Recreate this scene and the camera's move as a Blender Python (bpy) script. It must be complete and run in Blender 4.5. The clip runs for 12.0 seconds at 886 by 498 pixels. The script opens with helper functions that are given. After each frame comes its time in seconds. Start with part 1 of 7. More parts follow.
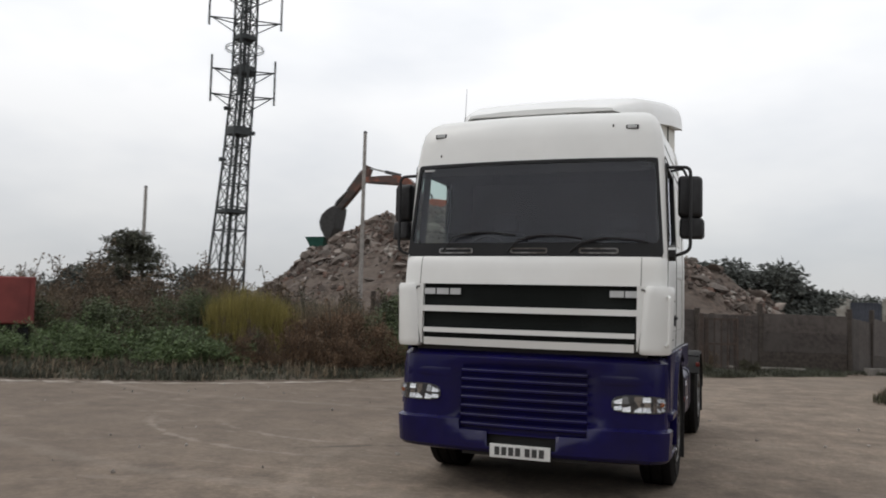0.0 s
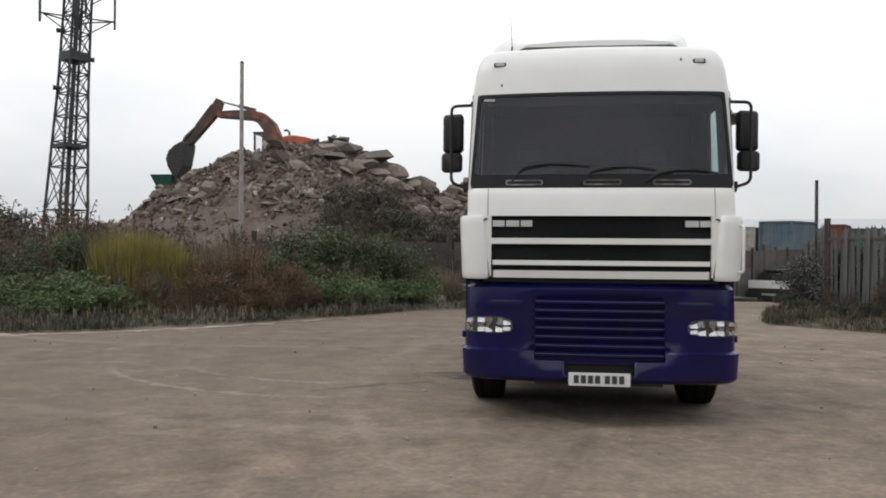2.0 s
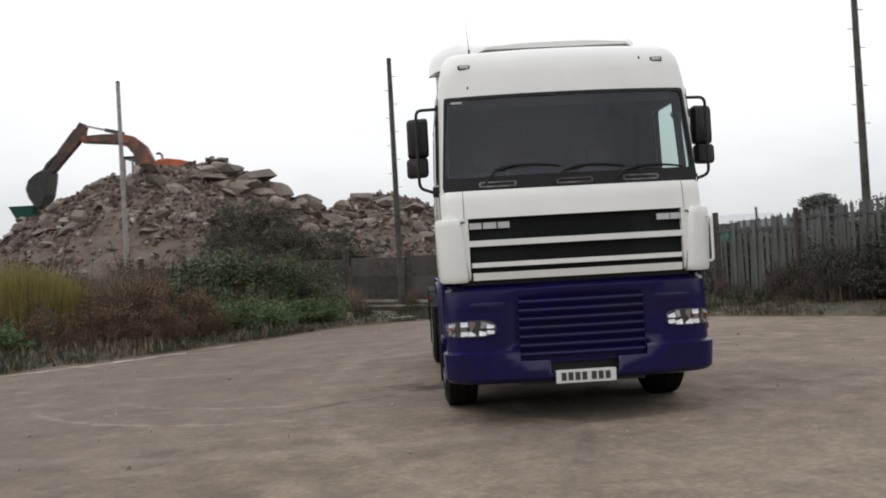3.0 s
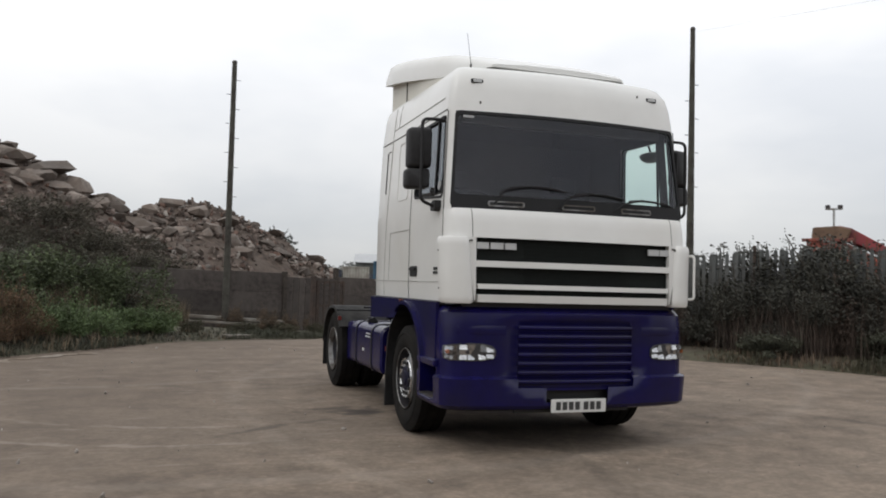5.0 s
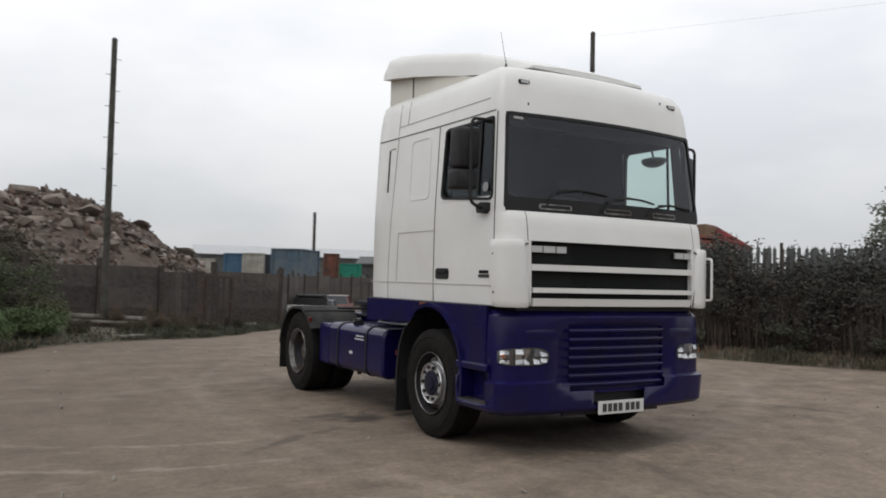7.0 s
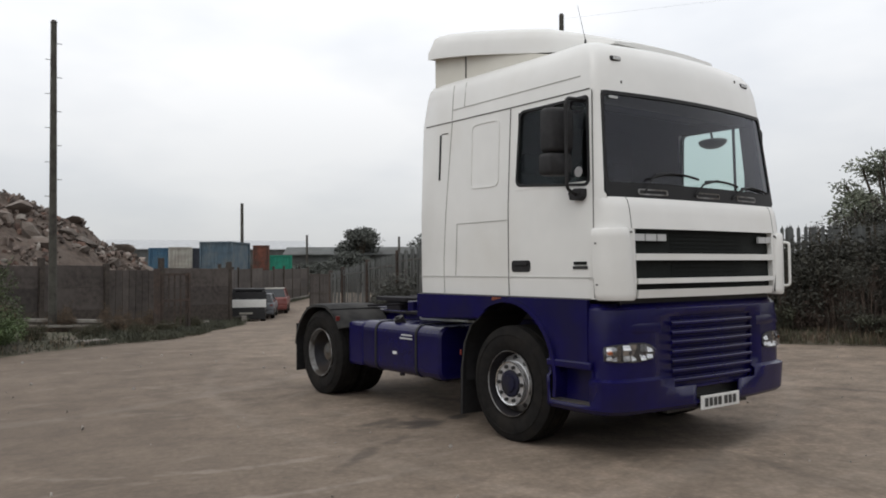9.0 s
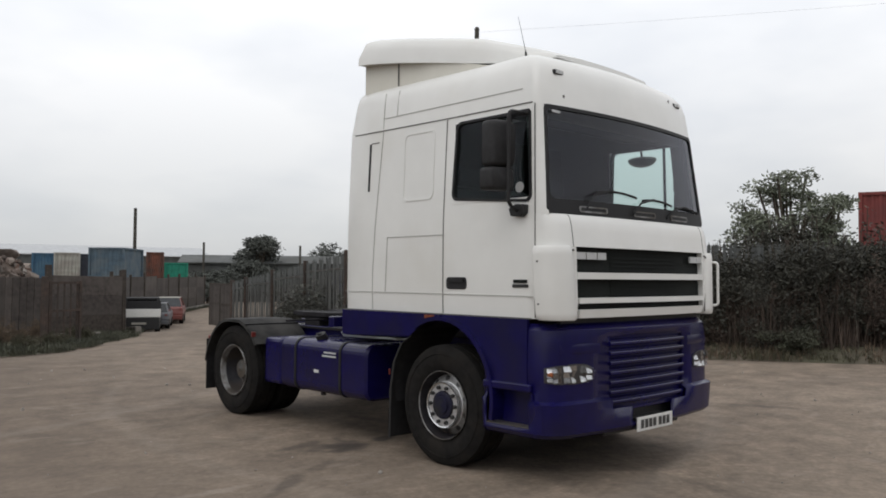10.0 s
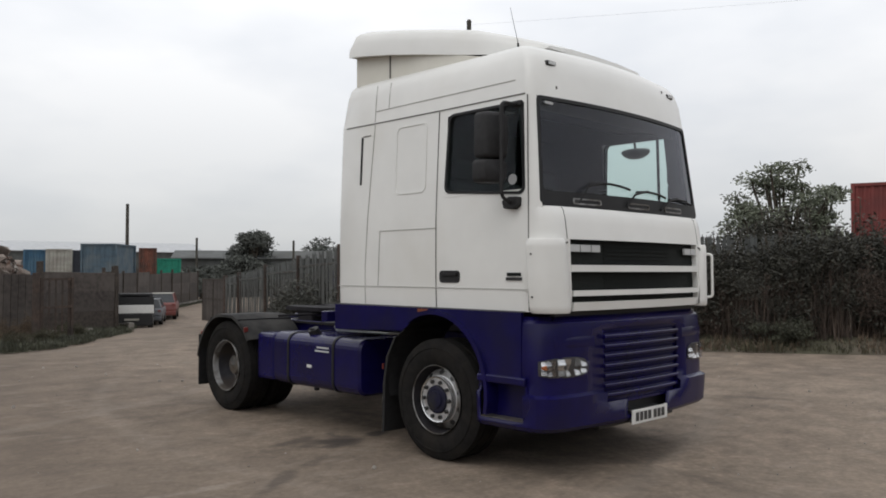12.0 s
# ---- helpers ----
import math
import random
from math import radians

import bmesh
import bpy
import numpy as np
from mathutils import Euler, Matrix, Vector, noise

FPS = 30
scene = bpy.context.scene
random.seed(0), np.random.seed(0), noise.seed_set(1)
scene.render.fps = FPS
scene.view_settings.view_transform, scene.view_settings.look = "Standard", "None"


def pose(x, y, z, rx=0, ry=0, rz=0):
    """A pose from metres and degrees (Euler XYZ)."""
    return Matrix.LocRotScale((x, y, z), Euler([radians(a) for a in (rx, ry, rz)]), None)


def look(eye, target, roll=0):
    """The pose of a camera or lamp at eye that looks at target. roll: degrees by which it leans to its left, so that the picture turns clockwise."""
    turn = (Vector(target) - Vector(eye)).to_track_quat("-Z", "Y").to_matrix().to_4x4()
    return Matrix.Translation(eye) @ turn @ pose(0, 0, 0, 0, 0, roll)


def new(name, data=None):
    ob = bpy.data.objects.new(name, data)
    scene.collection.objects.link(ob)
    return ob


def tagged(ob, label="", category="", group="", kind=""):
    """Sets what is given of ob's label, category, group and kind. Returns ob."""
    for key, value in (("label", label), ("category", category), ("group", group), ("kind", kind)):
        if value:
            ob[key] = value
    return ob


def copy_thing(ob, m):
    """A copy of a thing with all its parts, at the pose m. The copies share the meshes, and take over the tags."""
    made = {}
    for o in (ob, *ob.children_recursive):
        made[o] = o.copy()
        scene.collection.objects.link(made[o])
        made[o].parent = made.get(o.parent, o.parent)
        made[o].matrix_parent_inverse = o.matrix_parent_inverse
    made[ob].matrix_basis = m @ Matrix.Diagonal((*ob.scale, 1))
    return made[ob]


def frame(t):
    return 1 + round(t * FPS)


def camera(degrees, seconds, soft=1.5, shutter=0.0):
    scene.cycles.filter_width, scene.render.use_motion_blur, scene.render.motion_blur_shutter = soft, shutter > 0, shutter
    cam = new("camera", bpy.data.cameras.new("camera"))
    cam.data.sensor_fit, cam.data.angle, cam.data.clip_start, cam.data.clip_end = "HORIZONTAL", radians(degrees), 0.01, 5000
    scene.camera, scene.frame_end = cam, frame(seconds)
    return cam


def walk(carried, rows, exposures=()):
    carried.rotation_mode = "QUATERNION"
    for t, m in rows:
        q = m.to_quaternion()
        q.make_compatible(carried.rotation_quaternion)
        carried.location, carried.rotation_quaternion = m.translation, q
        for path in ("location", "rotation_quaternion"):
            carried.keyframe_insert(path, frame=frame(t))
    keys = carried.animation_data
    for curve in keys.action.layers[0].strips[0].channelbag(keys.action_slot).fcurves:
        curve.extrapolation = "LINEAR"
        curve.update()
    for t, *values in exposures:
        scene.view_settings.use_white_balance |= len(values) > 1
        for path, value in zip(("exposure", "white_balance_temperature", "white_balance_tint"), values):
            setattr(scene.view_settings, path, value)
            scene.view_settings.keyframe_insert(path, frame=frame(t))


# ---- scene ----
cam = camera(57.5, 12.0, soft=1.8, shutter=0.5)
PATH = [
    (0, (1.762, -6.707, 1.662), (1.066, -4.837, 1.797), 1.4),
    (0.5, (1.164, -6.81, 1.594), (0.59, -4.898, 1.714), -0.5),
    (1, (0.602, -6.955, 1.562), (0.142, -5.01, 1.628), 0.1),
    (1.5, (0.069, -7.033, 1.559), (-0.223, -5.056, 1.634), 1.1),
    (2, (-0.489, -7.072, 1.566), (-0.735, -5.087, 1.56), 0.4),
    (2.5, (-0.97, -7.102, 1.554), (-1.001, -5.103, 1.586), 2.3),
    (3, (-1.467, -6.969, 1.497), (-1.385, -4.971, 1.524), -3.2),
    (3.5, (-1.956, -6.85, 1.488), (-1.692, -4.868, 1.538), -0.1),
    (5.3, (-3.682, -6.138, 1.433), (-2.982, -4.266, 1.506), 0.0),
    (5.5, (-3.875, -6.086, 1.468), (-3.156, -4.221, 1.519), -1.4),
    (6, (-4.327, -5.928, 1.489), (-3.491, -4.113, 1.553), -0.4),
    (6.5, (-4.639, -5.637, 1.484), (-3.706, -3.875, 1.646), -3.4),
    (6.7, (-4.783, -5.51, 1.49), (-3.841, -3.748, 1.583), -0.3),
    (8.3, (-5.725, -4.5, 1.521), (-4.509, -2.913, 1.556), 0.6),
    (8.5, (-5.808, -4.391, 1.537), (-4.58, -2.814, 1.573), 1.8),
    (9, (-5.876, -4.069, 1.548), (-4.686, -2.462, 1.594), -0.4),
    (9.5, (-5.897, -3.806, 1.56), (-4.578, -2.305, 1.619), -1.2),
    (10, (-5.903, -3.653, 1.596), (-4.525, -2.206, 1.668), 0.4),
    (10.5, (-5.882, -3.611, 1.596), (-4.504, -2.163, 1.661), 0.3),
    (11, (-5.877, -3.613, 1.593), (-4.493, -2.17, 1.645), 0.3),
    (11.5, (-5.866, -3.617, 1.593), (-4.478, -2.178, 1.647), 0.0),
    (12, (-5.862, -3.62, 1.593), (-4.472, -2.183, 1.65), 0.0),
]
walk(cam, [(t, look(eye, target, roll)) for t, eye, target, roll in PATH], exposures=[(0.0, -0.28), (0.5, -0.26), (1.5, -0.06), (3.5, -0.02), (5.5, -0.27), (6.5, -0.28), (8.5, -0.21), (9.5, -0.21), (10.5, -0.27), (12.0, -0.27)])

# ---- world and light ----
world = bpy.data.worlds.new("overcast_sky")
scene.world = world
world.use_nodes = True
wn, wl = world.node_tree.nodes, world.node_tree.links
wn.clear()
w_out = wn.new("ShaderNodeOutputWorld")
w_mix = wn.new("ShaderNodeMixShader")
w_sky = wn.new("ShaderNodeTexSky")
w_sky.sky_type, w_sky.sun_disc = "NISHITA", False
w_sky.sun_elevation, w_sky.sun_rotation = radians(42), radians(200)
w_b1, w_b2 = wn.new("ShaderNodeBackground"), wn.new("ShaderNodeBackground")
w_b1.inputs["Strength"].default_value = 0.1
w_b2.inputs["Strength"].default_value = 1.2
w_co, w_map = wn.new("ShaderNodeTexCoord"), wn.new("ShaderNodeMapping")
w_map.inputs["Scale"].default_value = (1.0, 1.0, 2.6)
w_noi, w_ramp = wn.new("ShaderNodeTexNoise"), wn.new("ShaderNodeValToRGB")
w_noi.inputs["Scale"].default_value, w_noi.inputs["Detail"].default_value = 1.9, 5.0
w_ramp.color_ramp.elements[0].position, w_ramp.color_ramp.elements[0].color = 0.38, (0.80, 0.82, 0.855, 1)
w_ramp.color_ramp.elements[1].position, w_ramp.color_ramp.elements[1].color = 0.58, (0.985, 0.985, 0.99, 1)
wl.new(w_co.outputs["Generated"], w_map.inputs["Vector"])
wl.new(w_map.outputs["Vector"], w_noi.inputs["Vector"])
wl.new(w_noi.outputs["Fac"], w_ramp.inputs["Fac"])
wl.new(w_ramp.outputs["Color"], w_b2.inputs["Color"])
w_sep, w_up = wn.new("ShaderNodeSeparateXYZ"), wn.new("ShaderNodeMapRange")
w_up.interpolation_type = "SMOOTHSTEP"
for key, val in (("From Min", -0.02), ("From Max", 0.36), ("To Min", 0.85), ("To Max", 1.46)):
    w_up.inputs[key].default_value = val
wl.new(w_co.outputs["Generated"], w_sep.inputs[0])
wl.new(w_sep.outputs["Z"], w_up.inputs["Value"])
wl.new(w_up.outputs["Result"], w_b2.inputs["Strength"])
wl.new(w_sky.outputs["Color"], w_b1.inputs["Color"])
w_mix.inputs["Fac"].default_value = 0.9
wl.new(w_b1.outputs[0], w_mix.inputs[1])
wl.new(w_b2.outputs[0], w_mix.inputs[2])
wl.new(w_mix.outputs[0], w_out.inputs["Surface"])

sun = new("sun", bpy.data.lights.new("sun", "SUN"))
sun.data.energy, sun.data.angle, sun.data.color = 0.55, radians(30), (1.0, 0.97, 0.92)
sun.matrix_world = look((-15, -3.5, 19), (0, 0, 0))


# ---- mesh helpers ----
def link_mesh(name, bm, material, parent=None, label="", smooth=False):
    me = bpy.data.meshes.new(name)
    bmesh.ops.recalc_face_normals(bm, faces=bm.faces[:])
    bm.to_mesh(me)
    bm.free()
    me.materials.append(material)
    if smooth:
        me.shade_smooth()
        me.set_sharp_from_angle(angle=radians(40))
    ob = new(name, me)
    if parent is not None:
        ob.parent = parent
    return tagged(ob, label)


def part(name, bm, material, parent, label="", smooth=False):
    return link_mesh(name, bm, material, parent, label, smooth)


def thing(name, label, category, group="", kind="", at=(0, 0, 0)):
    ob = new(name)
    ob.empty_display_size = 0.2
    ob.location = at
    return tagged(ob, label, category, group, kind)


def raw(name, verts, faces, material, parent=None, label="", smooth=False):
    me = bpy.data.meshes.new(name)
    me.from_pydata([tuple(v) for v in verts], [], faces)
    me.update()
    me.materials.append(material)
    if smooth:
        me.shade_smooth()
        me.set_sharp_from_angle(angle=radians(40))
    ob = new(name, me)
    if parent is not None:
        ob.parent = parent
    return tagged(ob, label)


def box(bm, x0, x1, y0, y1, z0, z1, bevel=0.0, seg=2):
    """A box between the given limits, added to bm, its edges rounded by bevel."""
    m = Matrix.Translation(((x0 + x1) / 2, (y0 + y1) / 2, (z0 + z1) / 2)) @ Matrix.Diagonal((abs(x1 - x0), abs(y1 - y0), abs(z1 - z0), 1))
    made = bmesh.ops.create_cube(bm, size=1, matrix=m)
    if bevel:
        edges = list({e for v in made["verts"] for e in v.link_edges})
        bmesh.ops.bevel(bm, geom=edges, offset=bevel, segments=seg, profile=0.5, affect="EDGES")
    return bm


def boxed(*a, **k):
    return box(bmesh.new(), *a, **k)


def cyl(bm, p0, p1, r0, r1=None, n=12, caps=True):
    """A round bar from p0 to p1."""
    r1 = r0 if r1 is None else r1
    p0, p1 = Vector(p0), Vector(p1)
    d = p1 - p0
    m = Matrix.Translation((p0 + p1) / 2) @ d.to_track_quat("Z", "Y").to_matrix().to_4x4()
    bmesh.ops.create_cone(bm, cap_ends=caps, segments=n, radius1=r0, radius2=r1, depth=d.length, matrix=m)
    return bm


def tube(bm, pts, r, n=8):
    """A bent round tube along pts."""
    rings = []
    pts = [Vector(p) for p in pts]
    for i, p in enumerate(pts):
        d = (pts[min(i + 1, len(pts) - 1)] - pts[max(i - 1, 0)]).normalized()
        a = d.orthogonal().normalized() if not rings else (last - last.dot(d) * d).normalized()
        last = a
        b = d.cross(a)
        rings.append([bm.verts.new(p + r * (math.cos(2 * math.pi * k / n) * a + math.sin(2 * math.pi * k / n) * b)) for k in range(n)])
    for q, s in zip(rings, rings[1:]):
        for k in range(n):
            bm.faces.new((q[k], q[(k + 1) % n], s[(k + 1) % n], s[k]))
    bm.faces.new(rings[0][::-1])
    bm.faces.new(rings[-1])
    return bm


def arc_pts(pts, r, n=4):
    """The corners of a line of points, rounded with radius r."""
    out = [Vector(pts[0])]
    for a, b, c in zip(pts, pts[1:], pts[2:]):
        a, b, c = Vector(a), Vector(b), Vector(c)
        p, q = b + (a - b).normalized() * r, b + (c - b).normalized() * r
        for k in range(n + 1):
            s = k / n
            out.append((1 - s) ** 2 * p + 2 * s * (1 - s) * b + s * s * q)
    out.append(Vector(pts[-1]))
    return out


def loft(bm, rings, closed=True, cap=True):
    """Quads between rings of the same number of points."""
    vs = [[bm.verts.new(p) for p in r] for r in rings]
    n = len(vs[0])
    for a, b in zip(vs, vs[1:]):
        for k in range(n if closed else n - 1):
            bm.faces.new((a[k], a[(k + 1) % n], b[(k + 1) % n], b[k]))
    if cap:
        bm.faces.new(vs[0][::-1])
        bm.faces.new(vs[-1])
    return bm


def lathe(profile, n=48, axis="x"):
    """A turned body: profile rows of (along, radius) round the x axis."""
    bm = bmesh.new()
    rings = []
    for a, r in profile:
        rings.append([(a, r * math.cos(2 * math.pi * k / n), r * math.sin(2 * math.pi * k / n)) for k in range(n)])
    return loft(bm, rings, cap=False)


def prism(poly, d0, d1, axis="x", bevel=0.0):
    """A flat outline in the two other axes, thickened from d0 to d1 along axis."""
    bm = bmesh.new()
    put = {"x": lambda d, a, b: (d, a, b), "y": lambda d, a, b: (a, d, b), "z": lambda d, a, b: (a, b, d)}[axis]
    loft(bm, [[put(d0, a, b) for a, b in poly], [put(d1, a, b) for a, b in poly]])
    if bevel:
        bmesh.ops.bevel(bm, geom=bm.edges[:], offset=bevel, segments=2, profile=0.5, affect="EDGES")
    return bm


def round_rect(a0, a1, b0, b1, r, n=4):
    out = []
    for ca, cb, s in ((a1 - r, b1 - r, 0), (a0 + r, b1 - r, 90), (a0 + r, b0 + r, 180), (a1 - r, b0 + r, 270)):
        for k in range(n + 1):
            w = radians(s + 90 * k / n)
            out.append((ca + r * math.cos(w), cb + r * math.sin(w)))
    return out


# ---- materials ----
def material(name, color, rough=0.6, metal=0.0, vary=0.25, scale=6.0, bump=0.0, bump_scale=40.0, second=None, second_scale=0.8, per_object=0.0, per_island=0.0, coat=0.0, spec=0.5, lo=0.42, hi=0.62):
    """A procedural surface: base colour with fine grain, a second colour in larger stains, and relief."""
    mat = bpy.data.materials.new(name)
    mat.use_nodes = True
    nt = mat.node_tree
    n, l = nt.nodes, nt.links
    bsdf = n["Principled BSDF"]
    bsdf.inputs["Roughness"].default_value = rough
    bsdf.inputs["Metallic"].default_value = metal
    bsdf.inputs["Coat Weight"].default_value = coat
    bsdf.inputs["Coat Roughness"].default_value = 0.08
    bsdf.inputs["Specular IOR Level"].default_value = spec
    co = n.new("ShaderNodeTexCoord")
    fine = n.new("ShaderNodeTexNoise")
    fine.inputs["Scale"].default_value, fine.inputs["Detail"].default_value = scale, 6.0
    l.new(co.outputs["Object"], fine.inputs["Vector"])
    ramp = n.new("ShaderNodeValToRGB")
    c = np.array(color)
    ramp.color_ramp.elements[0].position, ramp.color_ramp.elements[1].position = 0.3, 0.7
    ramp.color_ramp.elements[0].color = (*(c * (1 - vary)), 1)
    ramp.color_ramp.elements[1].color = (*np.minimum(c * (1 + vary), 0.95), 1)
    l.new(fine.outputs["Fac"], ramp.inputs["Fac"])
    out = ramp.outputs["Color"]
    if second is not None:
        big = n.new("ShaderNodeTexNoise")
        big.inputs["Scale"].default_value, big.inputs["Detail"].default_value = second_scale, 5.0
        l.new(co.outputs["Object"], big.inputs["Vector"])
        edge = n.new("ShaderNodeValToRGB")
        edge.color_ramp.elements[0].position, edge.color_ramp.elements[1].position = lo, hi
        l.new(big.outputs["Fac"], edge.inputs["Fac"])
        mix = n.new("ShaderNodeMix")
        mix.data_type = "RGBA"
        l.new(edge.outputs["Color"], mix.inputs["Factor"])
        l.new(out, mix.inputs["A"])
        mix.inputs["B"].default_value = (*second, 1)
        out = mix.outputs["Result"]
    if per_object or per_island:
        src = n.new("ShaderNodeObjectInfo").outputs["Random"] if per_object else n.new("ShaderNodeNewGeometry").outputs["Random Per Island"]
        span = per_object or per_island
        mr = n.new("ShaderNodeMapRange")
        mr.inputs["To Min"].default_value, mr.inputs["To Max"].default_value = 1 - span, 1 + span
        l.new(src, mr.inputs["Value"])
        hsv = n.new("ShaderNodeHueSaturation")
        l.new(mr.outputs["Result"], hsv.inputs["Value"])
        l.new(out, hsv.inputs["Color"])
        out = hsv.outputs["Color"]
    l.new(out, bsdf.inputs["Base Color"])
    if bump:
        rel = n.new("ShaderNodeTexNoise")
        rel.inputs["Scale"].default_value, rel.inputs["Detail"].default_value = bump_scale, 5.0
        l.new(co.outputs["Object"], rel.inputs["Vector"])
        bp = n.new("ShaderNodeBump")
        bp.inputs["Strength"].default_value, bp.inputs["Distance"].default_value = bump, 0.02
        l.new(rel.outputs["Fac"], bp.inputs["Height"])
        l.new(bp.outputs["Normal"], bsdf.inputs["Normal"])
    return mat


WHITE = material("white_cab_paint", (0.73, 0.728, 0.705), 0.34, vary=0.03, scale=3, coat=0.3, second=(0.68, 0.67, 0.635), second_scale=1.3, lo=0.5, hi=0.75, bump=0.01, bump_scale=3)
CREAM = material("aged_white_plastic", (0.62, 0.60, 0.54), 0.5, vary=0.05, scale=5, second=(0.62, 0.60, 0.53), second_scale=2)
BLUE = material("blue_chassis_paint", (0.0056, 0.0042, 0.057), 0.27, vary=0.16, scale=8, second=(0.0085, 0.007, 0.042), second_scale=2.5, spec=0.34, bump=0.02, bump_scale=30)
BLACKP = material("black_plastic", (0.019, 0.0185, 0.0195), 0.55, vary=0.25, scale=20, spec=0.3, bump=0.03, bump_scale=200)
GASKET = material("black_rubber_seal", (0.015, 0.015, 0.016), 0.55, vary=0.1, spec=0.25)
TYRE = material("tyre_rubber", (0.012, 0.0112, 0.0108), 0.92, vary=0.3, scale=18, second=(0.022, 0.019, 0.016), second_scale=5, lo=0.5, hi=0.8, spec=0.16, bump=0.1, bump_scale=60)
RIM = material("silver_painted_steel", (0.58, 0.58, 0.59), 0.38, metal=0.6, vary=0.25, scale=14, second=(0.17, 0.15, 0.13), second_scale=9, lo=0.55, hi=0.75)
RIMMID = material("scuffed_rim_paint", (0.26, 0.26, 0.26), 0.5, metal=0.4, vary=0.35, scale=9, second=(0.08, 0.07, 0.06), second_scale=5, lo=0.42, hi=0.58)
RIMDARK = material("dirty_steel_rim", (0.09, 0.087, 0.085), 0.55, metal=0.4, vary=0.25, scale=14, second=(0.12, 0.10, 0.08), second_scale=7)
CHROME = material("bright_reflector", (0.36, 0.365, 0.38), 0.22, metal=1.0, vary=0.5, scale=16)
LAMPBACK = material("dark_lamp_housing", (0.035, 0.035, 0.038), 0.5, vary=0.2)
BOWL = material("polished_lamp_bowl", (0.70, 0.71, 0.72), 0.16, metal=1.0, vary=0.05)
STEEL = material("galvanised_steel", (0.36, 0.37, 0.37), 0.5, metal=0.5, vary=0.2, scale=12, second=(0.24, 0.22, 0.2), second_scale=3)
DARKMET = material("greasy_dark_steel", (0.042, 0.041, 0.048), 0.5, metal=0.3, vary=0.3, scale=10, second=(0.06, 0.05, 0.045), second_scale=4)
GREASE = material("greasy_black_steel", (0.019, 0.018, 0.021), 0.8, vary=0.4, scale=12, spec=0.15, second=(0.02, 0.018, 0.02), second_scale=4)
GRILLE = material("grille_mesh_black", (0.007, 0.009, 0.008), 0.7, spec=0.2, vary=0.3, scale=90, bump=0.4, bump_scale=160)
LETTER = material("pale_grey_lettering", (0.5, 0.51, 0.51), 0.4, vary=0.05)
DULLLET = material("dull_silver_lettering", (0.46, 0.465, 0.465), 0.45, vary=0.08)
PLATE = material("white_plate", (0.66, 0.66, 0.64), 0.45, vary=0.08, scale=25)
SEAM = material("panel_gap_dark", (0.12, 0.117, 0.11), 0.8, vary=0.1, spec=0.2)
SOFT = material("shallow_panel_gap", (0.40, 0.395, 0.375), 0.7, vary=0.1, spec=0.2)
INK = material("black_ink", (0.020, 0.020, 0.020), 0.5, vary=0.1)
PLATEINK = material("worn_plate_ink", (0.045, 0.045, 0.045), 0.5, vary=0.4, scale=60)
AMBER = material("amber_lens", (0.36, 0.10, 0.025), 0.2, vary=0.1, scale=40)
MARKER = material("dull_orange_lens", (0.20, 0.055, 0.02), 0.3, vary=0.15, scale=40)
DUSTY = material("dusty_black_plastic", (0.016, 0.0157, 0.0155), 0.8, vary=0.3, scale=12, spec=0.3, second=(0.04, 0.038, 0.036), second_scale=3, bump=0.05, bump_scale=60)
REDLENS = material("red_lens", (0.13, 0.018, 0.014), 0.35, vary=0.1, scale=40)
LINING = material("dark_cab_lining", (0.014, 0.014, 0.017), 0.85, vary=0.2, scale=5)
DASH = material("dark_dashboard", (0.028, 0.028, 0.031), 0.7, vary=0.2, scale=9)
SEAT = material("grey_seat_cloth", (0.03, 0.031, 0.038), 0.9, vary=0.3, scale=30)
MIRROR = material("mirror_glass", (0.8, 0.8, 0.8), 0.03, metal=1.0, vary=0.01)


def glass(name, tint, gloss=0.05):
    mat = bpy.data.materials.new(name)
    mat.use_nodes = True
    n, l = mat.node_tree.nodes, mat.node_tree.links
    n.clear()
    o, mix, tr, gl, fr = n.new("ShaderNodeOutputMaterial"), n.new("ShaderNodeMixShader"), n.new("ShaderNodeBsdfTransparent"), n.new("ShaderNodeBsdfGlossy"), n.new("ShaderNodeLayerWeight")
    tr.inputs["Color"].default_value = (*tint, 1)
    gl.inputs["Roughness"].default_value = 0.02
    gl.inputs["Color"].default_value = (0.86, 0.87, 0.95, 1)
    po, mr = n.new("ShaderNodeMath"), n.new("ShaderNodeMapRange")
    po.operation = "POWER"
    po.inputs[1].default_value = 5.0
    mr.inputs["To Min"].default_value, mr.inputs["To Max"].default_value = gloss, 0.9
    fr.inputs["Blend"].default_value = 0.5
    l.new(fr.outputs["Facing"], po.inputs[0])
    l.new(po.outputs[0], mr.inputs["Value"])
    l.new(mr.outputs["Result"], mix.inputs[0])
    l.new(tr.outputs[0], mix.inputs[1])
    l.new(gl.outputs[0], mix.inputs[2])
    l.new(mix.outputs[0], o.inputs["Surface"])
    return mat


SCREEN = glass("tinted_windscreen_glass", (0.86, 0.905, 0.90), 0.040)
SIDEGLASS = glass("tinted_side_glass", (0.80, 0.875, 0.855), 0.010)
CLEAR = glass("clear_lamp_glass", (0.93, 0.93, 0.93))
CARGLASS = glass("dark_car_glass", (0.12, 0.14, 0.15))

# ---- the truck ----
FRONT_AXLE, REAR_AXLE, TYRE_R = 1.31, 4.78, 0.507
truck = thing("tractor_unit", "white-cabbed tractor lorry with dark blue chassis, parked on gravel", "lorry", at=(0, 0, 0))


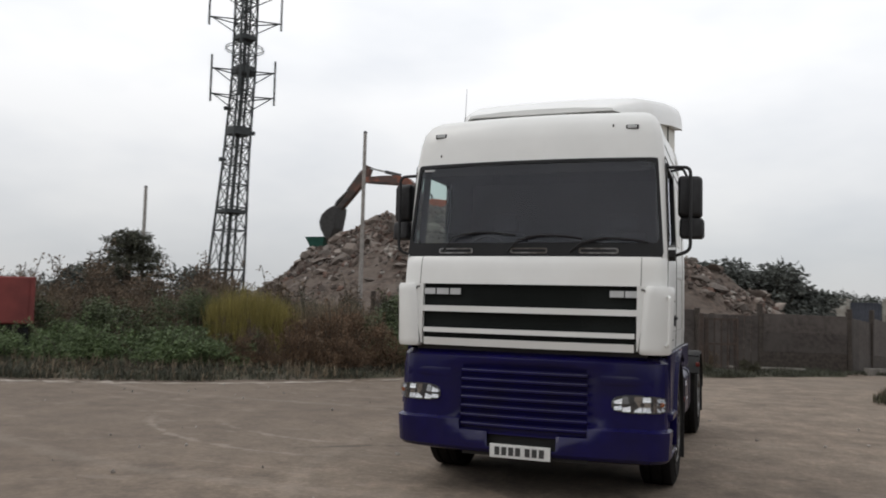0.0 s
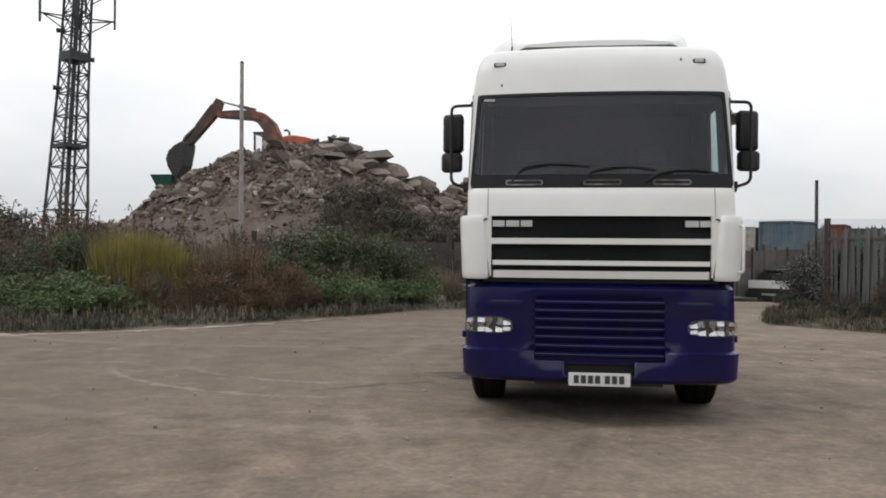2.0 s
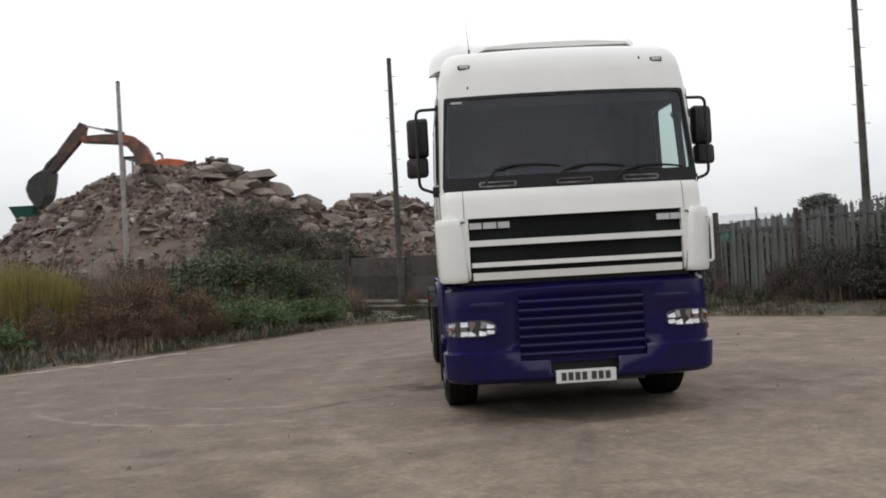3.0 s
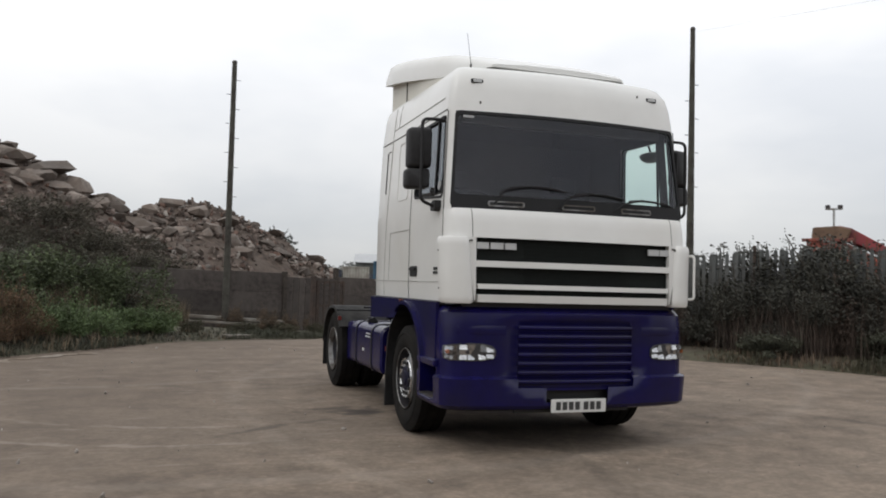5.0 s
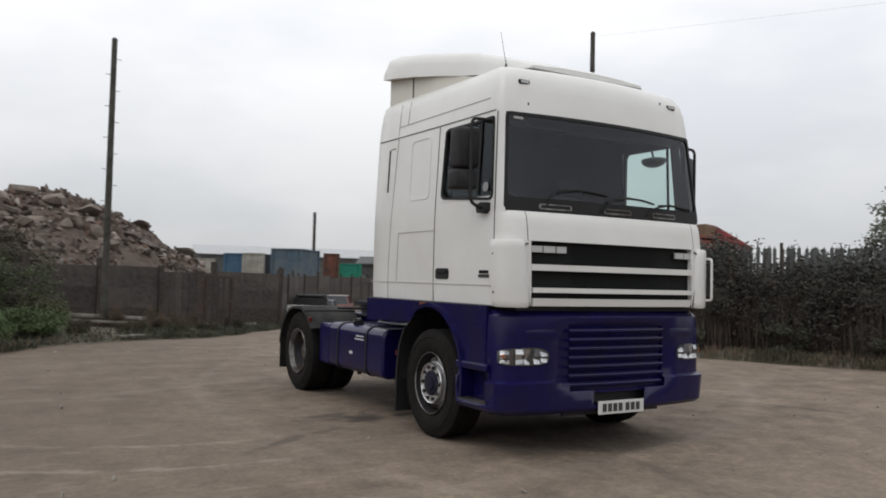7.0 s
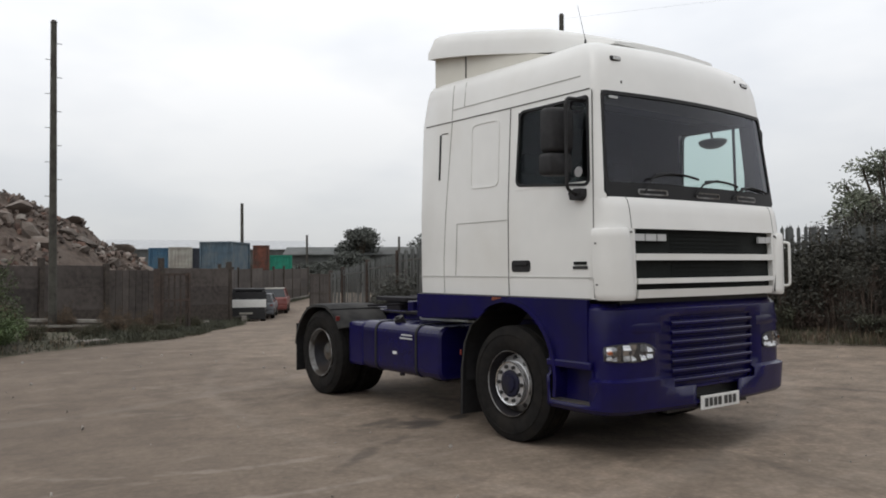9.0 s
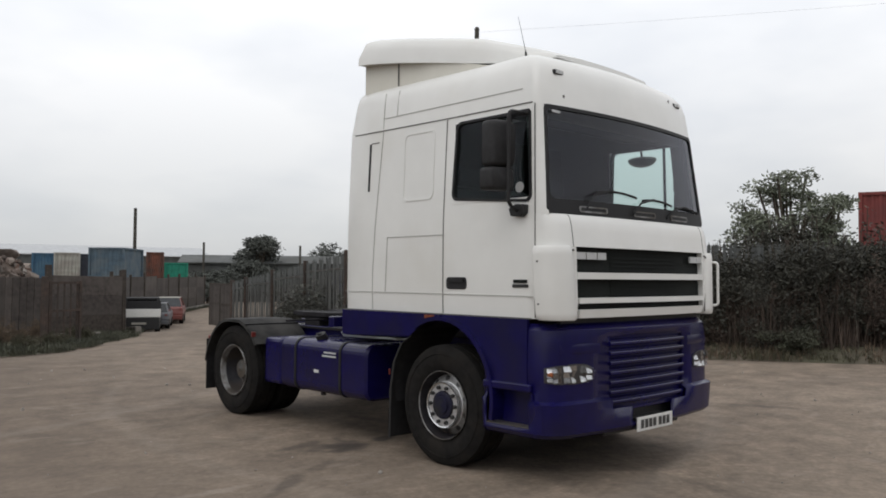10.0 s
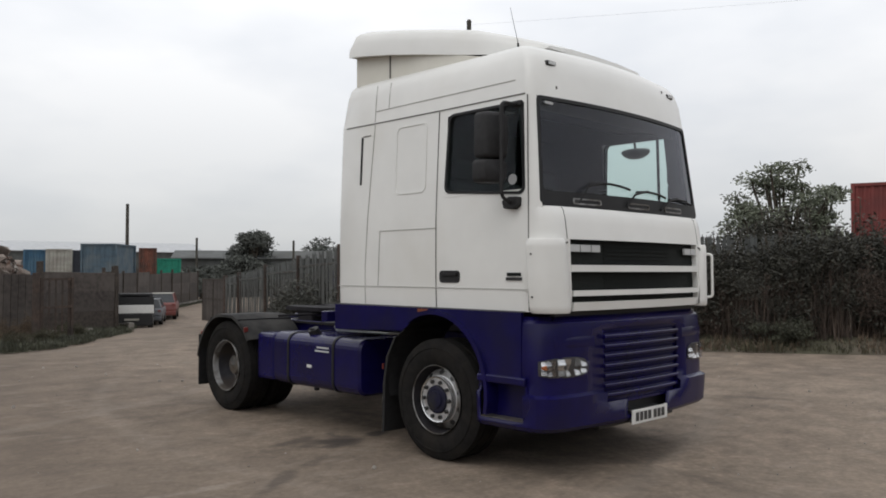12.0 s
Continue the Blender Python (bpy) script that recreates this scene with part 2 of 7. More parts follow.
def lerp_table(z, rows):
    """Straight-line reading of rows (z, a, b, ...)."""
    zs = [r[0] for r in rows]
    return [float(np.interp(z, zs, [r[k] for r in rows])) for k in range(1, len(rows[0]))]


# height, half width, front corner's depth, bow of the front
CAB = [(1.29, 1.165, 0.30, 0.06), (1.46, 1.172, 0.30, 0.06), (1.96, 1.172, 0.22, 0.09), (2.09, 1.172, 0.192, 0.09), (2.40, 1.160, 0.228, 0.10), (2.945, 1.138, 0.290, 0.10), (3.00, 1.135, 0.298, 0.10),
       (3.15, 1.115, 0.315, 0.10), (3.26, 1.09, 0.345, 0.10), (3.34, 1.05, 0.40, 0.10), (3.385, 1.00, 0.47, 0.10), (3.41, 0.93, 0.56, 0.09)]
SIDE_Y = [2.60, 2.40, 2.22, 2.09, 1.90, 1.60, 1.32, 1.208, 0.9, 0.6, 0.352]
FRONT_X = [1.0, 0.86, 0.55, 0.25, 0.0, -0.25, -0.55, -0.86, -1.0]
BACK = 2.745


def edge_w(z):
    """Half width of the flat front between its rounded corners."""
    return lerp_table(z, CAB)[0] - float(np.interp(z, [2.09, 2.95], [0.032, 0.052]))


def flank_w(y, z):
    """Half width of the cab at y, z: squarer towards the back of the roof."""
    hw = lerp_table(z, CAB)[0]
    full = float(np.interp(z, [3.0, 3.15, 3.30, 3.36, 3.39, 3.41], [1.135, 1.118, 1.105, 1.085, 1.05, 0.98]))
    k = min(1.0, max(0.0, (y - 1.0) / 1.3)) if z > 3.0 else 0.0
    return hw + (max(full, hw) - hw) * k - 0.018 * max(0, y - 0.4) / 2.2


def cab_ring(z, inset=0.0):
    hw, yf, bow = lerp_table(z, CAB)
    hw, yf = hw - inset, yf + inset
    shrink = max(0.0, z - 3.0) * 0.26
    back = BACK - inset - shrink
    hr = flank_w(2.65, z) - inset
    pts = [(0, back, z), (-hw * 0.5, back, z), (-hr + 0.05, back, z)]
    left = []
    for y in SIDE_Y:
        y2 = min(y + 0.05, back - 0.045) if y > 2.5 else max(y, yf + 0.085)
        left.append((-(flank_w(y2, z) - inset), y2, z))
    corner = [(-hw + 0.008, yf + 0.045, z)]
    fx = edge_w(z) - inset
    front = [(-fx * s, yf - bow * (1 - s * s), z) for s in FRONT_X]
    ring = pts + left + corner + front
    ring += [(-x, y, zz) for x, y, zz in reversed(corner)] + [(-x, y, zz) for x, y, zz in reversed(left)]
    ring += [(hr - 0.05, back, z), (hw * 0.5, back, z)]
    return ring


CAB_Z = [1.29, 1.46, 1.70, 1.96, 2.09, 2.226, 2.40, 2.55, 2.897, 2.945, 3.0, 3.15, 3.26, 3.34, 3.385, 3.41]


def cab_shell(inset, holes=True, top=True):
    bm = bmesh.new()
    rings = [[bm.verts.new(p) for p in cab_ring(z, inset)] for z in CAB_Z]
    n = len(rings[0])
    left0, corner0, front0 = 3, 3 + len(SIDE_Y), 4 + len(SIDE_Y)
    fl = front0 + len(FRONT_X) - 1
    for j in range(len(CAB_Z) - 1):
        z0, z1 = CAB_Z[j], CAB_Z[j + 1]
        for k in range(n):
            if holes and front0 <= k < fl and z0 >= 2.08 and z1 <= 2.95:
                continue
            if holes and left0 + 7 <= k < left0 + 10 and z0 >= 2.22 and z1 <= 2.90:
                continue
            m = n - 1 - k  # mirrored stretch of the other side
            if holes and left0 + 7 <= m < left0 + 10 and z0 >= 2.22 and z1 <= 2.90 and k > fl:
                continue
            bm.faces.new((rings[j][k], rings[j][(k + 1) % n], rings[j + 1][(k + 1) % n], rings[j + 1][k]))
    hw, yf, bow = lerp_table(3.41, CAB)
    inner = [bm.verts.new((v.co.x * 0.55, 1.55 + (v.co.y - 1.55) * 0.6, 3.455 - inset)) for v in rings[-1]]
    for k in range(n):
        bm.faces.new((rings[-1][k], rings[-1][(k + 1) % n], inner[(k + 1) % n], inner[k]))
    bm.faces.new(inner)
    return bm


cab = truck
part("cab_shell", cab_shell(0.0), WHITE, cab, "white high-roof sleeper cab", smooth=True)
part("cab_lining", cab_shell(0.035), LINING, cab, "dark grey inner lining")
for sgn in (-1, 1):
    part("pillar_trim", loft(bmesh.new(), [[(sgn * x, y, z) for x, y in ((1.09 - 0.03 * k, 0.30 + 0.07 * k), (1.115 - 0.03 * k, 0.33 + 0.07 * k), (1.115 - 0.03 * k, 0.40 + 0.07 * k), (1.07 - 0.03 * k, 0.40 + 0.07 * k))] for z, k in ((2.12, 0), (2.93, 1))]), LINING, cab, "dark pillar trim")
part("cab_floor", boxed(-1.1, 1.1, 0.3, 2.6, 1.31, 1.37), DASH, cab)


def side_x(y, z, out=0.0):
    """Depth of the cab's flank at y, z (positive)."""
    return flank_w(y, z) + out


def front_y(x, z):
    hw, yf, bow = lerp_table(z, CAB)
    return yf - bow * (1 - min(1, abs(x) / edge_w(z)) ** 2)


def flank_strip(pts, width, out, mat, name, sgn, thick=0.006, label=""):
    """A narrow strip that follows the flank along pts of (y, z)."""
    bm = bmesh.new()
    fine = [pts[0]]
    for (y0, z0), (y1, z1) in zip(pts, pts[1:]):
        k = max(1, int(math.hypot(y1 - y0, z1 - z0) / 0.11))
        fine += [(y0 + (y1 - y0) * j / k, z0 + (z1 - z0) * j / k) for j in range(1, k + 1)]
    for (y0, z0), (y1, z1) in zip(fine, fine[1:]):
        d = Vector((y1 - y0, z1 - z0)).normalized()
        q = Vector((-d.y, d.x)) * width / 2
        ring = [(y0 - q.x, z0 - q.y), (y1 - q.x, z1 - q.y), (y1 + q.x, z1 + q.y), (y0 + q.x, z0 + q.y)]
        loft(bm, [[(sgn * side_x(y, z, out - thick), y, z) for y, z in ring], [(sgn * side_x(y, z, out), y, z) for y, z in ring]])
    return part(name, bm, mat, cab, label)


def flank_panel(ring, out, thick, mat, name, sgn, parent, label=""):
    bm = bmesh.new()
    loft(bm, [[(sgn * side_x(y, z, out - thick), y, z) for y, z in ring], [(sgn * side_x(y, z, out), y, z) for y, z in ring]])
    return part(name, bm, mat, parent, label)


def ring_between(outer, inner, f0, f1):
    """A flat frame between two outlines with the same count; f0, f1 map (a, b) to the back and the front."""
    bm = bmesh.new()
    vs = [[bm.verts.new(f(*p)) for p in line] for line, f in ((outer, f0), (outer, f1), (inner, f1), (inner, f0))]
    n = len(outer)
    for a, b in ((0, 1), (1, 2), (2, 3), (3, 0)):
        for k in range(n):
            bm.faces.new((vs[a][k], vs[a][(k + 1) % n], vs[b][(k + 1) % n], vs[b][k]))
    return bm


for sgn in (-1, 1):
    # window of the door: black seal, glass pane
    o, i = [[(y - 0.045 * (z - 2.2) if y > 0.8 else y + 0.05 * (z - 2.2), z + (0.075 * (y - 0.70) if z < 2.5 else 0.0)) for y, z in r] for r in (round_rect(0.335, 1.225, 2.21, 2.912, 0.06), round_rect(0.357, 1.203, 2.232, 2.89, 0.05))]
    wdw = part("side_window", ring_between(o, i, lambda y, z: (sgn * side_x(y, z, -0.03), y, z), lambda y, z: (sgn * side_x(y, z, 0.008), y, z)), GASKET, cab, "black-sealed door window")
    flank_panel(i, -0.012, 0.004, SIDEGLASS, "pane", sgn, wdw)
    flank_panel([(0.575, 2.25), (0.60, 2.25), (0.60, 2.89), (0.575, 2.89)], 0.0, 0.012, GASKET, "glazing_bar", sgn, wdw)
    flank_panel([(0.85, 2.215), (1.235, 2.215), (1.235, 2.262), (1.10, 2.252), (0.85, 2.232)], 0.003, 0.014, WHITE, "window_sill", sgn, cab)
    # seams of door, sleeper panel, skirt and roof
    for nm, pts, w in (("door_seam", [(1.32, 1.30), (1.32, 1.96), (1.31, 2.95)], 0.011), ("door_seam", [(0.30, 1.30), (0.30, 2.08), (0.335, 2.95)], 0.011),
                       ("roof_seam", [(0.36, 2.962), (1.3, 2.962), (2.2, 2.97), (2.62, 2.975)], 0.016), ("skirt_seam", [(0.32, 1.46), (1.32, 1.462), (2.26, 1.463), (2.70, 1.463)], 0.011),
                       ("panel_seam", [(2.285, 1.30), (2.285, 1.64), (2.18, 2.965)], 0.011), ("panel_seam", [(2.095, 1.47), (2.07, 1.965)], 0.011), ("panel_seam", [(1.32, 1.965), (2.07, 1.965)], 0.010),
                       ("roof_seam", [(2.185, 2.985), (2.20, 3.33)], 0.009), ("roof_seam", [(2.00, 3.085), (2.01, 3.33)], 0.008), ("roof_groove", [(0.47, 3.085), (2.18, 3.085)], 0.010), ("sill_gap", [(0.34, 1.291), (2.72, 1.291)], 0.016)):
        flank_strip(pts, w * (0.62 if nm in ("door_seam", "sill_gap") else 0.55), 0.005, SEAM if nm in ("door_seam", "sill_gap") or (nm == "roof_seam" and w > 0.012) else SOFT, nm, sgn)
    # raised panel behind the door, vent slot, door handle, badge
    emb = round_rect(1.46, 1.87, 2.28, 2.895, 0.06)
    embi = round_rect(1.475, 1.855, 2.295, 2.88, 0.05)
    part("pressed_panel", ring_between(emb, embi, lambda y, z: (sgn * side_x(y, z, -0.004), y, z), lambda y, z: (sgn * side_x(y, z, 0.006), y, z)), WHITE, cab)
    flank_strip([(2.37, 2.41), (2.365, 2.86)], 0.024, 0.006, GASKET, "vent_slot", sgn)
    flank_strip([(2.35, 2.865), (2.24, 2.865)], 0.008, 0.005, RIMDARK, "vent_edge", sgn)
    hnd = flank_panel(round_rect(1.035, 1.275, 1.505, 1.605, 0.03), 0.006, 0.012, BLACKP, "door_handle", sgn, cab, "black recessed door handle")
    flank_panel(round_rect(1.06, 1.25, 1.565, 1.59, 0.01), 0.022, 0.014, BLACKP, "handle_grip", sgn, hnd)
    bdg = flank_panel([(0.365, 1.528), (0.525, 1.528), (0.525, 1.552), (0.365, 1.552)], 0.008, 0.006, INK, "badge", sgn, cab, "black side badge with lettering bars")
    flank_panel([(0.375, 1.562), (0.515, 1.562), (0.515, 1.588), (0.375, 1.588)], 0.008, 0.006, GRILLE, "badge_bar", sgn, bdg)
    sill = flank_panel([(1.39, 1.252), (1.51, 1.252), (1.51, 1.28), (1.39, 1.28)], 0.048, 0.04, MARKER, "side_marker", sgn, cab, "amber side marker lamp")

# windscreen: black cowl and border, glass
def screen_pt(dy):
    return lambda x, z: (x, front_y(x, z) + dy, z)


def dense(poly, step=0.09):
    out = []
    for a, b in zip(poly, poly[1:] + poly[:1]):
        k = max(1, int(math.hypot(b[0] - a[0], b[1] - a[1]) / step))
        out += [(a[0] + (b[0] - a[0]) * j / k, a[1] + (b[1] - a[1]) * j / k) for j in range(k)]
    return out


def screen_rect(z0, z1, m, r):
    """Outline of the windscreen, wider at its foot."""
    w0, w1 = edge_w(z0) - m, edge_w(z1) - m
    out = []
    for cx, cz, s in ((w1 - r, z1 - r, 0), (-w1 + r, z1 - r, 90), (-w0 + r, z0 + r, 180), (w0 - r, z0 + r, 270)):
        out += [(cx + r * math.cos(radians(s + 18 * k)), cz + r * math.sin(radians(s + 18 * k))) for k in range(6)]
    return out


scr_o, scr_i = screen_rect(2.094, 2.948, -0.006, 0.04), screen_rect(2.21, 2.918, 0.018, 0.05)


def dense_pair(a, b):
    oa, ob = [], []
    for k in range(len(a)):
        p, q, r, s = a[k], a[(k + 1) % len(a)], b[k], b[(k + 1) % len(b)]
        m = max(1, int(math.hypot(q[0] - p[0], q[1] - p[1]) / 0.1))
        for j in range(m):
            oa.append((p[0] + (q[0] - p[0]) * j / m, p[1] + (q[1] - p[1]) * j / m))
            ob.append((r[0] + (s[0] - r[0]) * j / m, r[1] + (s[1] - r[1]) * j / m))
    return oa, ob


scr_o, scr_i = dense_pair(scr_o, scr_i)
windscreen = part("windscreen", ring_between(scr_o, scr_i, screen_pt(0.02), screen_pt(-0.006)), GASKET, cab, "large windscreen with black border and cowl")
bm = bmesh.new()
xs = np.linspace(-1, 1, 17)
grid = [[bm.verts.new((s * (edge_w(z) - 0.014), front_y(s * (edge_w(z) - 0.014), z) + 0.004, z)) for s in xs] for z in (2.20, 2.45, 2.70, 2.93)]
for a, b in zip(grid, grid[1:]):
    for k in range(16):
        bm.faces.new((a[k], a[k + 1], b[k + 1], b[k]))
pane = part("pane", bm, SCREEN, windscreen, "slightly green glass", smooth=True)
bm = bmesh.new()
part("tax_sticker", prism(round_rect(-1.03, -0.93, 2.885, 2.905, 0.008), front_y(-0.98, 2.89) - 0.012, front_y(-0.98, 2.89) - 0.008, "y"), LETTER, windscreen)
for vx in (-0.66, 0.02, 0.62):
    o, i = round_rect(vx - 0.165, vx + 0.165, 2.115, 2.165, 0.02), round_rect(vx - 0.15, vx + 0.15, 2.127, 2.153, 0.012)
    v = part("cowl_vent", ring_between(o, i, screen_pt(0), screen_pt(-0.012)), RIMMID, windscreen, "slotted vent with worn grey rim")
    part("vent_core", prism(i, front_y(vx, 2.14) + 0.002, front_y(vx, 2.14) + 0.008, "y"), INK, windscreen)
# wipers: arm from the cowl, blade across the glass
for px, ex, bz in ((-0.66, -0.10, 2.302), (-0.05, 0.48, 2.272), (0.50, 1.02, 2.245)):
    wp = thing("wiper", "black windscreen wiper", "")
    wp.parent = cab
    mid = (px * 0.45 + ex * 0.55 - 0.1, bz + 0.005)
    bm = tube(bmesh.new(), [(px - 0.12, front_y(px, 2.14) - 0.02, 2.13), (px - 0.02, front_y(px, 2.2) - 0.035, bz - 0.04), (mid[0], front_y(mid[0], bz) - 0.035, mid[1])], 0.009, 6)
    part("arm", bm, GASKET, wp)
    n = 7
    bm = tube(bmesh.new(), [(px + 0.04 + (ex - px - 0.04) * k / n, front_y(px + (ex - px) * k / n, bz) - 0.016, bz - 0.02 * (k / n - 0.4) ** 2 * 4) for k in range(n + 1)], 0.010, 6)
    part("blade", bm, GASKET, wp)
# roof markers
for mx in (-0.89, 0.87):
    y = front_y(mx, 3.225)
    mk = part("marker_lamp", boxed(mx - 0.055, mx + 0.055, y - 0.012, y + 0.03, 3.205, 3.245, bevel=0.008), BLACKP, cab, "grey roof marker lamp")
    part("lens", boxed(mx - 0.04, mx + 0.04, y - 0.018, y - 0.008, 3.212, 3.238, bevel=0.004), LETTER, mk)
for mx, mz in ((-0.87, 3.03), (0.71, 3.24)):
    y = front_y(mx, mz)
    part("roof_plug", boxed(mx - 0.007, mx + 0.007, y - 0.005, y + 0.02, mz - 0.012, mz + 0.012, bevel=0.003), RIMDARK, cab)
# aerial on the roof's corner, beacon far back
aer = thing("aerial", "thin black whip aerial", "")
aer.parent = truck
part("base", cyl(bmesh.new(), (-0.797, 0.714, 3.38), (-0.799, 0.72, 3.49), 0.014, 0.008, 8), BLACKP, aer)
part("whip", cyl(bmesh.new(), (-0.799, 0.72, 3.49), (-0.815, 0.79, 3.80), 0.003, 0.0018, 6), BLACKP, aer)

# roof air deflector
spoiler = thing("air_deflector", "white roof air deflector", "")
spoiler.parent = truck
SP = [(0.50, 0.68, 3.425, 3.46), (0.62, 0.77, 3.415, 3.515), (0.9, 0.85, 3.42, 3.61), (1.2, 0.925, 3.46, 3.705), (1.6, 0.985, 3.53, 3.785), (2.0, 1.07, 3.59, 3.85), (2.35, 1.115, 3.635, 3.90), (2.50, 1.13, 3.65, 3.905), (2.575, 1.13, 3.655, 3.80)]
rings = []
for y, w, zb, zt in SP:
    h = zt - zb
    half = [(-w + 0.03, zb + 0.006), (-w, zb), (-w + 0.006, zb + h * 0.5), (-w + 0.03, zb + h * 0.80), (-w + 0.075, zb + h * 0.94), (-w + 0.14, zt), (-w * 0.5, zt + 0.015), (0, zt + 0.02)]
    full = half + [(-x, z) for x, z in reversed(half[:-1])]
    rings.append([(x, y, z) for x, z in full])
part("deflector_shell", loft(bmesh.new(), rings), WHITE, spoiler, smooth=True)
bm = bmesh.new()
loft(bm, [[(-0.97 * s, y, 3.38), (0.97 * s, y, 3.38), (0.97 * s, y, zz), (-0.97 * s, y, zz)] for y, s, zz in ((1.05, 0.94, 3.42), (1.6, 0.99, 3.55), (2.56, 1.08, 3.67))])
part("deflector_support", bm, CREAM, spoiler, "yellowed white support under the deflector")
for sgn in (-1, 1):
    part("joint", boxed(sgn * 1.012 - 0.004, sgn * 1.012 + 0.008, 2.10, 2.11, 3.40, 3.62), SEAM, spoiler)

# ---- front panel with grille, corner wings ----
def hood_y(z):
    return float(np.interp(z, [1.29, 1.36, 1.84, 1.90, 2.0, 2.06, 2.09], [0.035, 0.024, 0.040, 0.048, 0.062, 0.078, 0.10]))


def hood_pt(x, z, dy=0.0):
    return (x, hood_y(z) + 0.045 * (abs(x) / 0.97) ** 2 + dy, z)


hood = truck


def front_sheet(x0, x1, z0, z1, dy, thick, nx=12, nz=3):
    bm = bmesh.new()
    xs, zs = np.linspace(x0, x1, nx + 1), np.linspace(z0, z1, nz + 1)
    f = [[bm.verts.new(hood_pt(x, z, dy)) for x in xs] for z in zs]
    b = [[bm.verts.new(hood_pt(x, z, dy + thick)) for x in xs] for z in zs]
    for g, rev in ((f, 0), (b, 1)):
        for j in range(nz):
            for k in range(nx):
                q = (g[j][k], g[j][k + 1], g[j + 1][k + 1], g[j + 1][k])
                bm.faces.new(q[::-1] if rev else q)
    rim = [(0, k) for k in range(nx)] + [(j, nx) for j in range(nz)] + [(nz, k) for k in range(nx, 0, -1)] + [(j, 0) for j in range(nz, 0, -1)]
    for (j, k), (j2, k2) in zip(rim, rim[1:] + rim[:1]):
        bm.faces.new((f[j][k], b[j][k], b[j2][k2], f[j2][k2]))
    return bm


part("upper_panel", front_sheet(-0.975, 0.975, 1.842, 2.09, 0, 0.06, nz=8), WHITE, hood, smooth=True)
part("lower_rail", front_sheet(-0.925, 0.925, 1.298, 1.363, 0, 0.08), WHITE, hood)
STRIPS = [(1.647, 1.842), (1.452, 1.595), (1.363, 1.41)]
part("grille_bar", front_sheet(-0.945, 0.945, 1.595, 1.647, -0.004, 0.09, nz=2), WHITE, hood)
part("grille_bar", front_sheet(-0.93, 0.93, 1.41, 1.452, -0.004, 0.09, nz=2), WHITE, hood)
for z0, z1 in STRIPS:
    g = part("grille_strip", front_sheet(-0.955, 0.955, z0, z1, 0.05, 0.02), GRILLE, hood, "dark mesh grille strip")
    m = max(2, int((z1 - z0) / 0.03))
    for k in range(m):
        z = z0 + (k + 0.5) * (z1 - z0) / m
        part("slat", front_sheet(-0.5, 0.5, z - 0.004, z + 0.004, 0.041, 0.015, nz=1), GRILLE, g)
# maker's lettering as plain blocks
for x0, w in ((-0.935, 0.105), (-0.815, 0.115), (-0.685, 0.10), (0.725, 0.115), (0.85, 0.10)):
    part("lettering_block", front_sheet(x0, x0 + w, 1.748, 1.802, 0.012, 0.02, nx=2, nz=1), DULLLET, hood, "pale grey lettering block")
# vertical edge seams of the hood and the corner wings
for sgn in (-1, 1):
    part("edge_post", front_sheet(sgn * 0.945, sgn * 1.02, 1.31, 1.842, 0.002, 0.10, nx=2, nz=6), WHITE, hood)
    prof = []
    for z, grow in ((1.285, -0.035), (1.30, -0.008), (1.34, 0.0), (1.55, 0.0), (1.78, 0.003), (1.825, -0.004), (1.845, -0.035)):
        k = (z - 1.3) / 0.55
        xi, xo = 0.962 + 0.05 * k, 1.215 + 0.022 * k
        y0 = 0.032 + 0.02 * k
        line = [(xi, y0 + 0.12), (xi, y0 + 0.035), (xi + 0.02, y0 + 0.01), (xi + 0.06, y0), (xo - 0.13, y0 + 0.018), (xo - 0.06, y0 + 0.055), (xo - 0.018, y0 + 0.11), (xo, y0 + 0.17), (xo - 0.003, y0 + 0.225), (xo - 0.04, y0 + 0.26), (xi + 0.05, y0 + 0.26)]
        cx, cy = (xi + xo) / 2, y0 + 0.13
        prof.append([(sgn * (cx + (x - cx) * (1 + grow * 4)), cy + (y - cy) * (1 + grow * 3), z) for x, y in line])
    wing = part("corner_wing", loft(bmesh.new(), prof), WHITE, cab, "white curved corner deflector", smooth=True)
    # dark tube draws the shade in the gap beside the wing
    bm = tube(bmesh.new(), arc_pts([hood_pt(sgn * 0.978, 1.815, 0.0), (sgn * 1.018, hood_y(1.8) + 0.046, 1.815), (sgn * 0.998, hood_y(1.6) + 0.044, 1.56), (sgn * 0.966, hood_y(1.33) + 0.042, 1.31)], 0.03), 0.008, 6)
    part("wing_gap", bm, SEAM, wing)
    for z in (1.40, 1.72):
        part("screw", boxed(sgn * (1.215 + 0.04 * (z - 1.3)) - 0.006, sgn * (1.215 + 0.04 * (z - 1.3)) + 0.006, 0.222, 0.236, z, z + 0.013), RIMDARK, wing)
# black sheet puts the shade of the gap above the bumper into colour
part("shadow_gap", front_sheet(-1.02, 1.02, 1.225, 1.298, 0.09, 0.05), INK, cab)
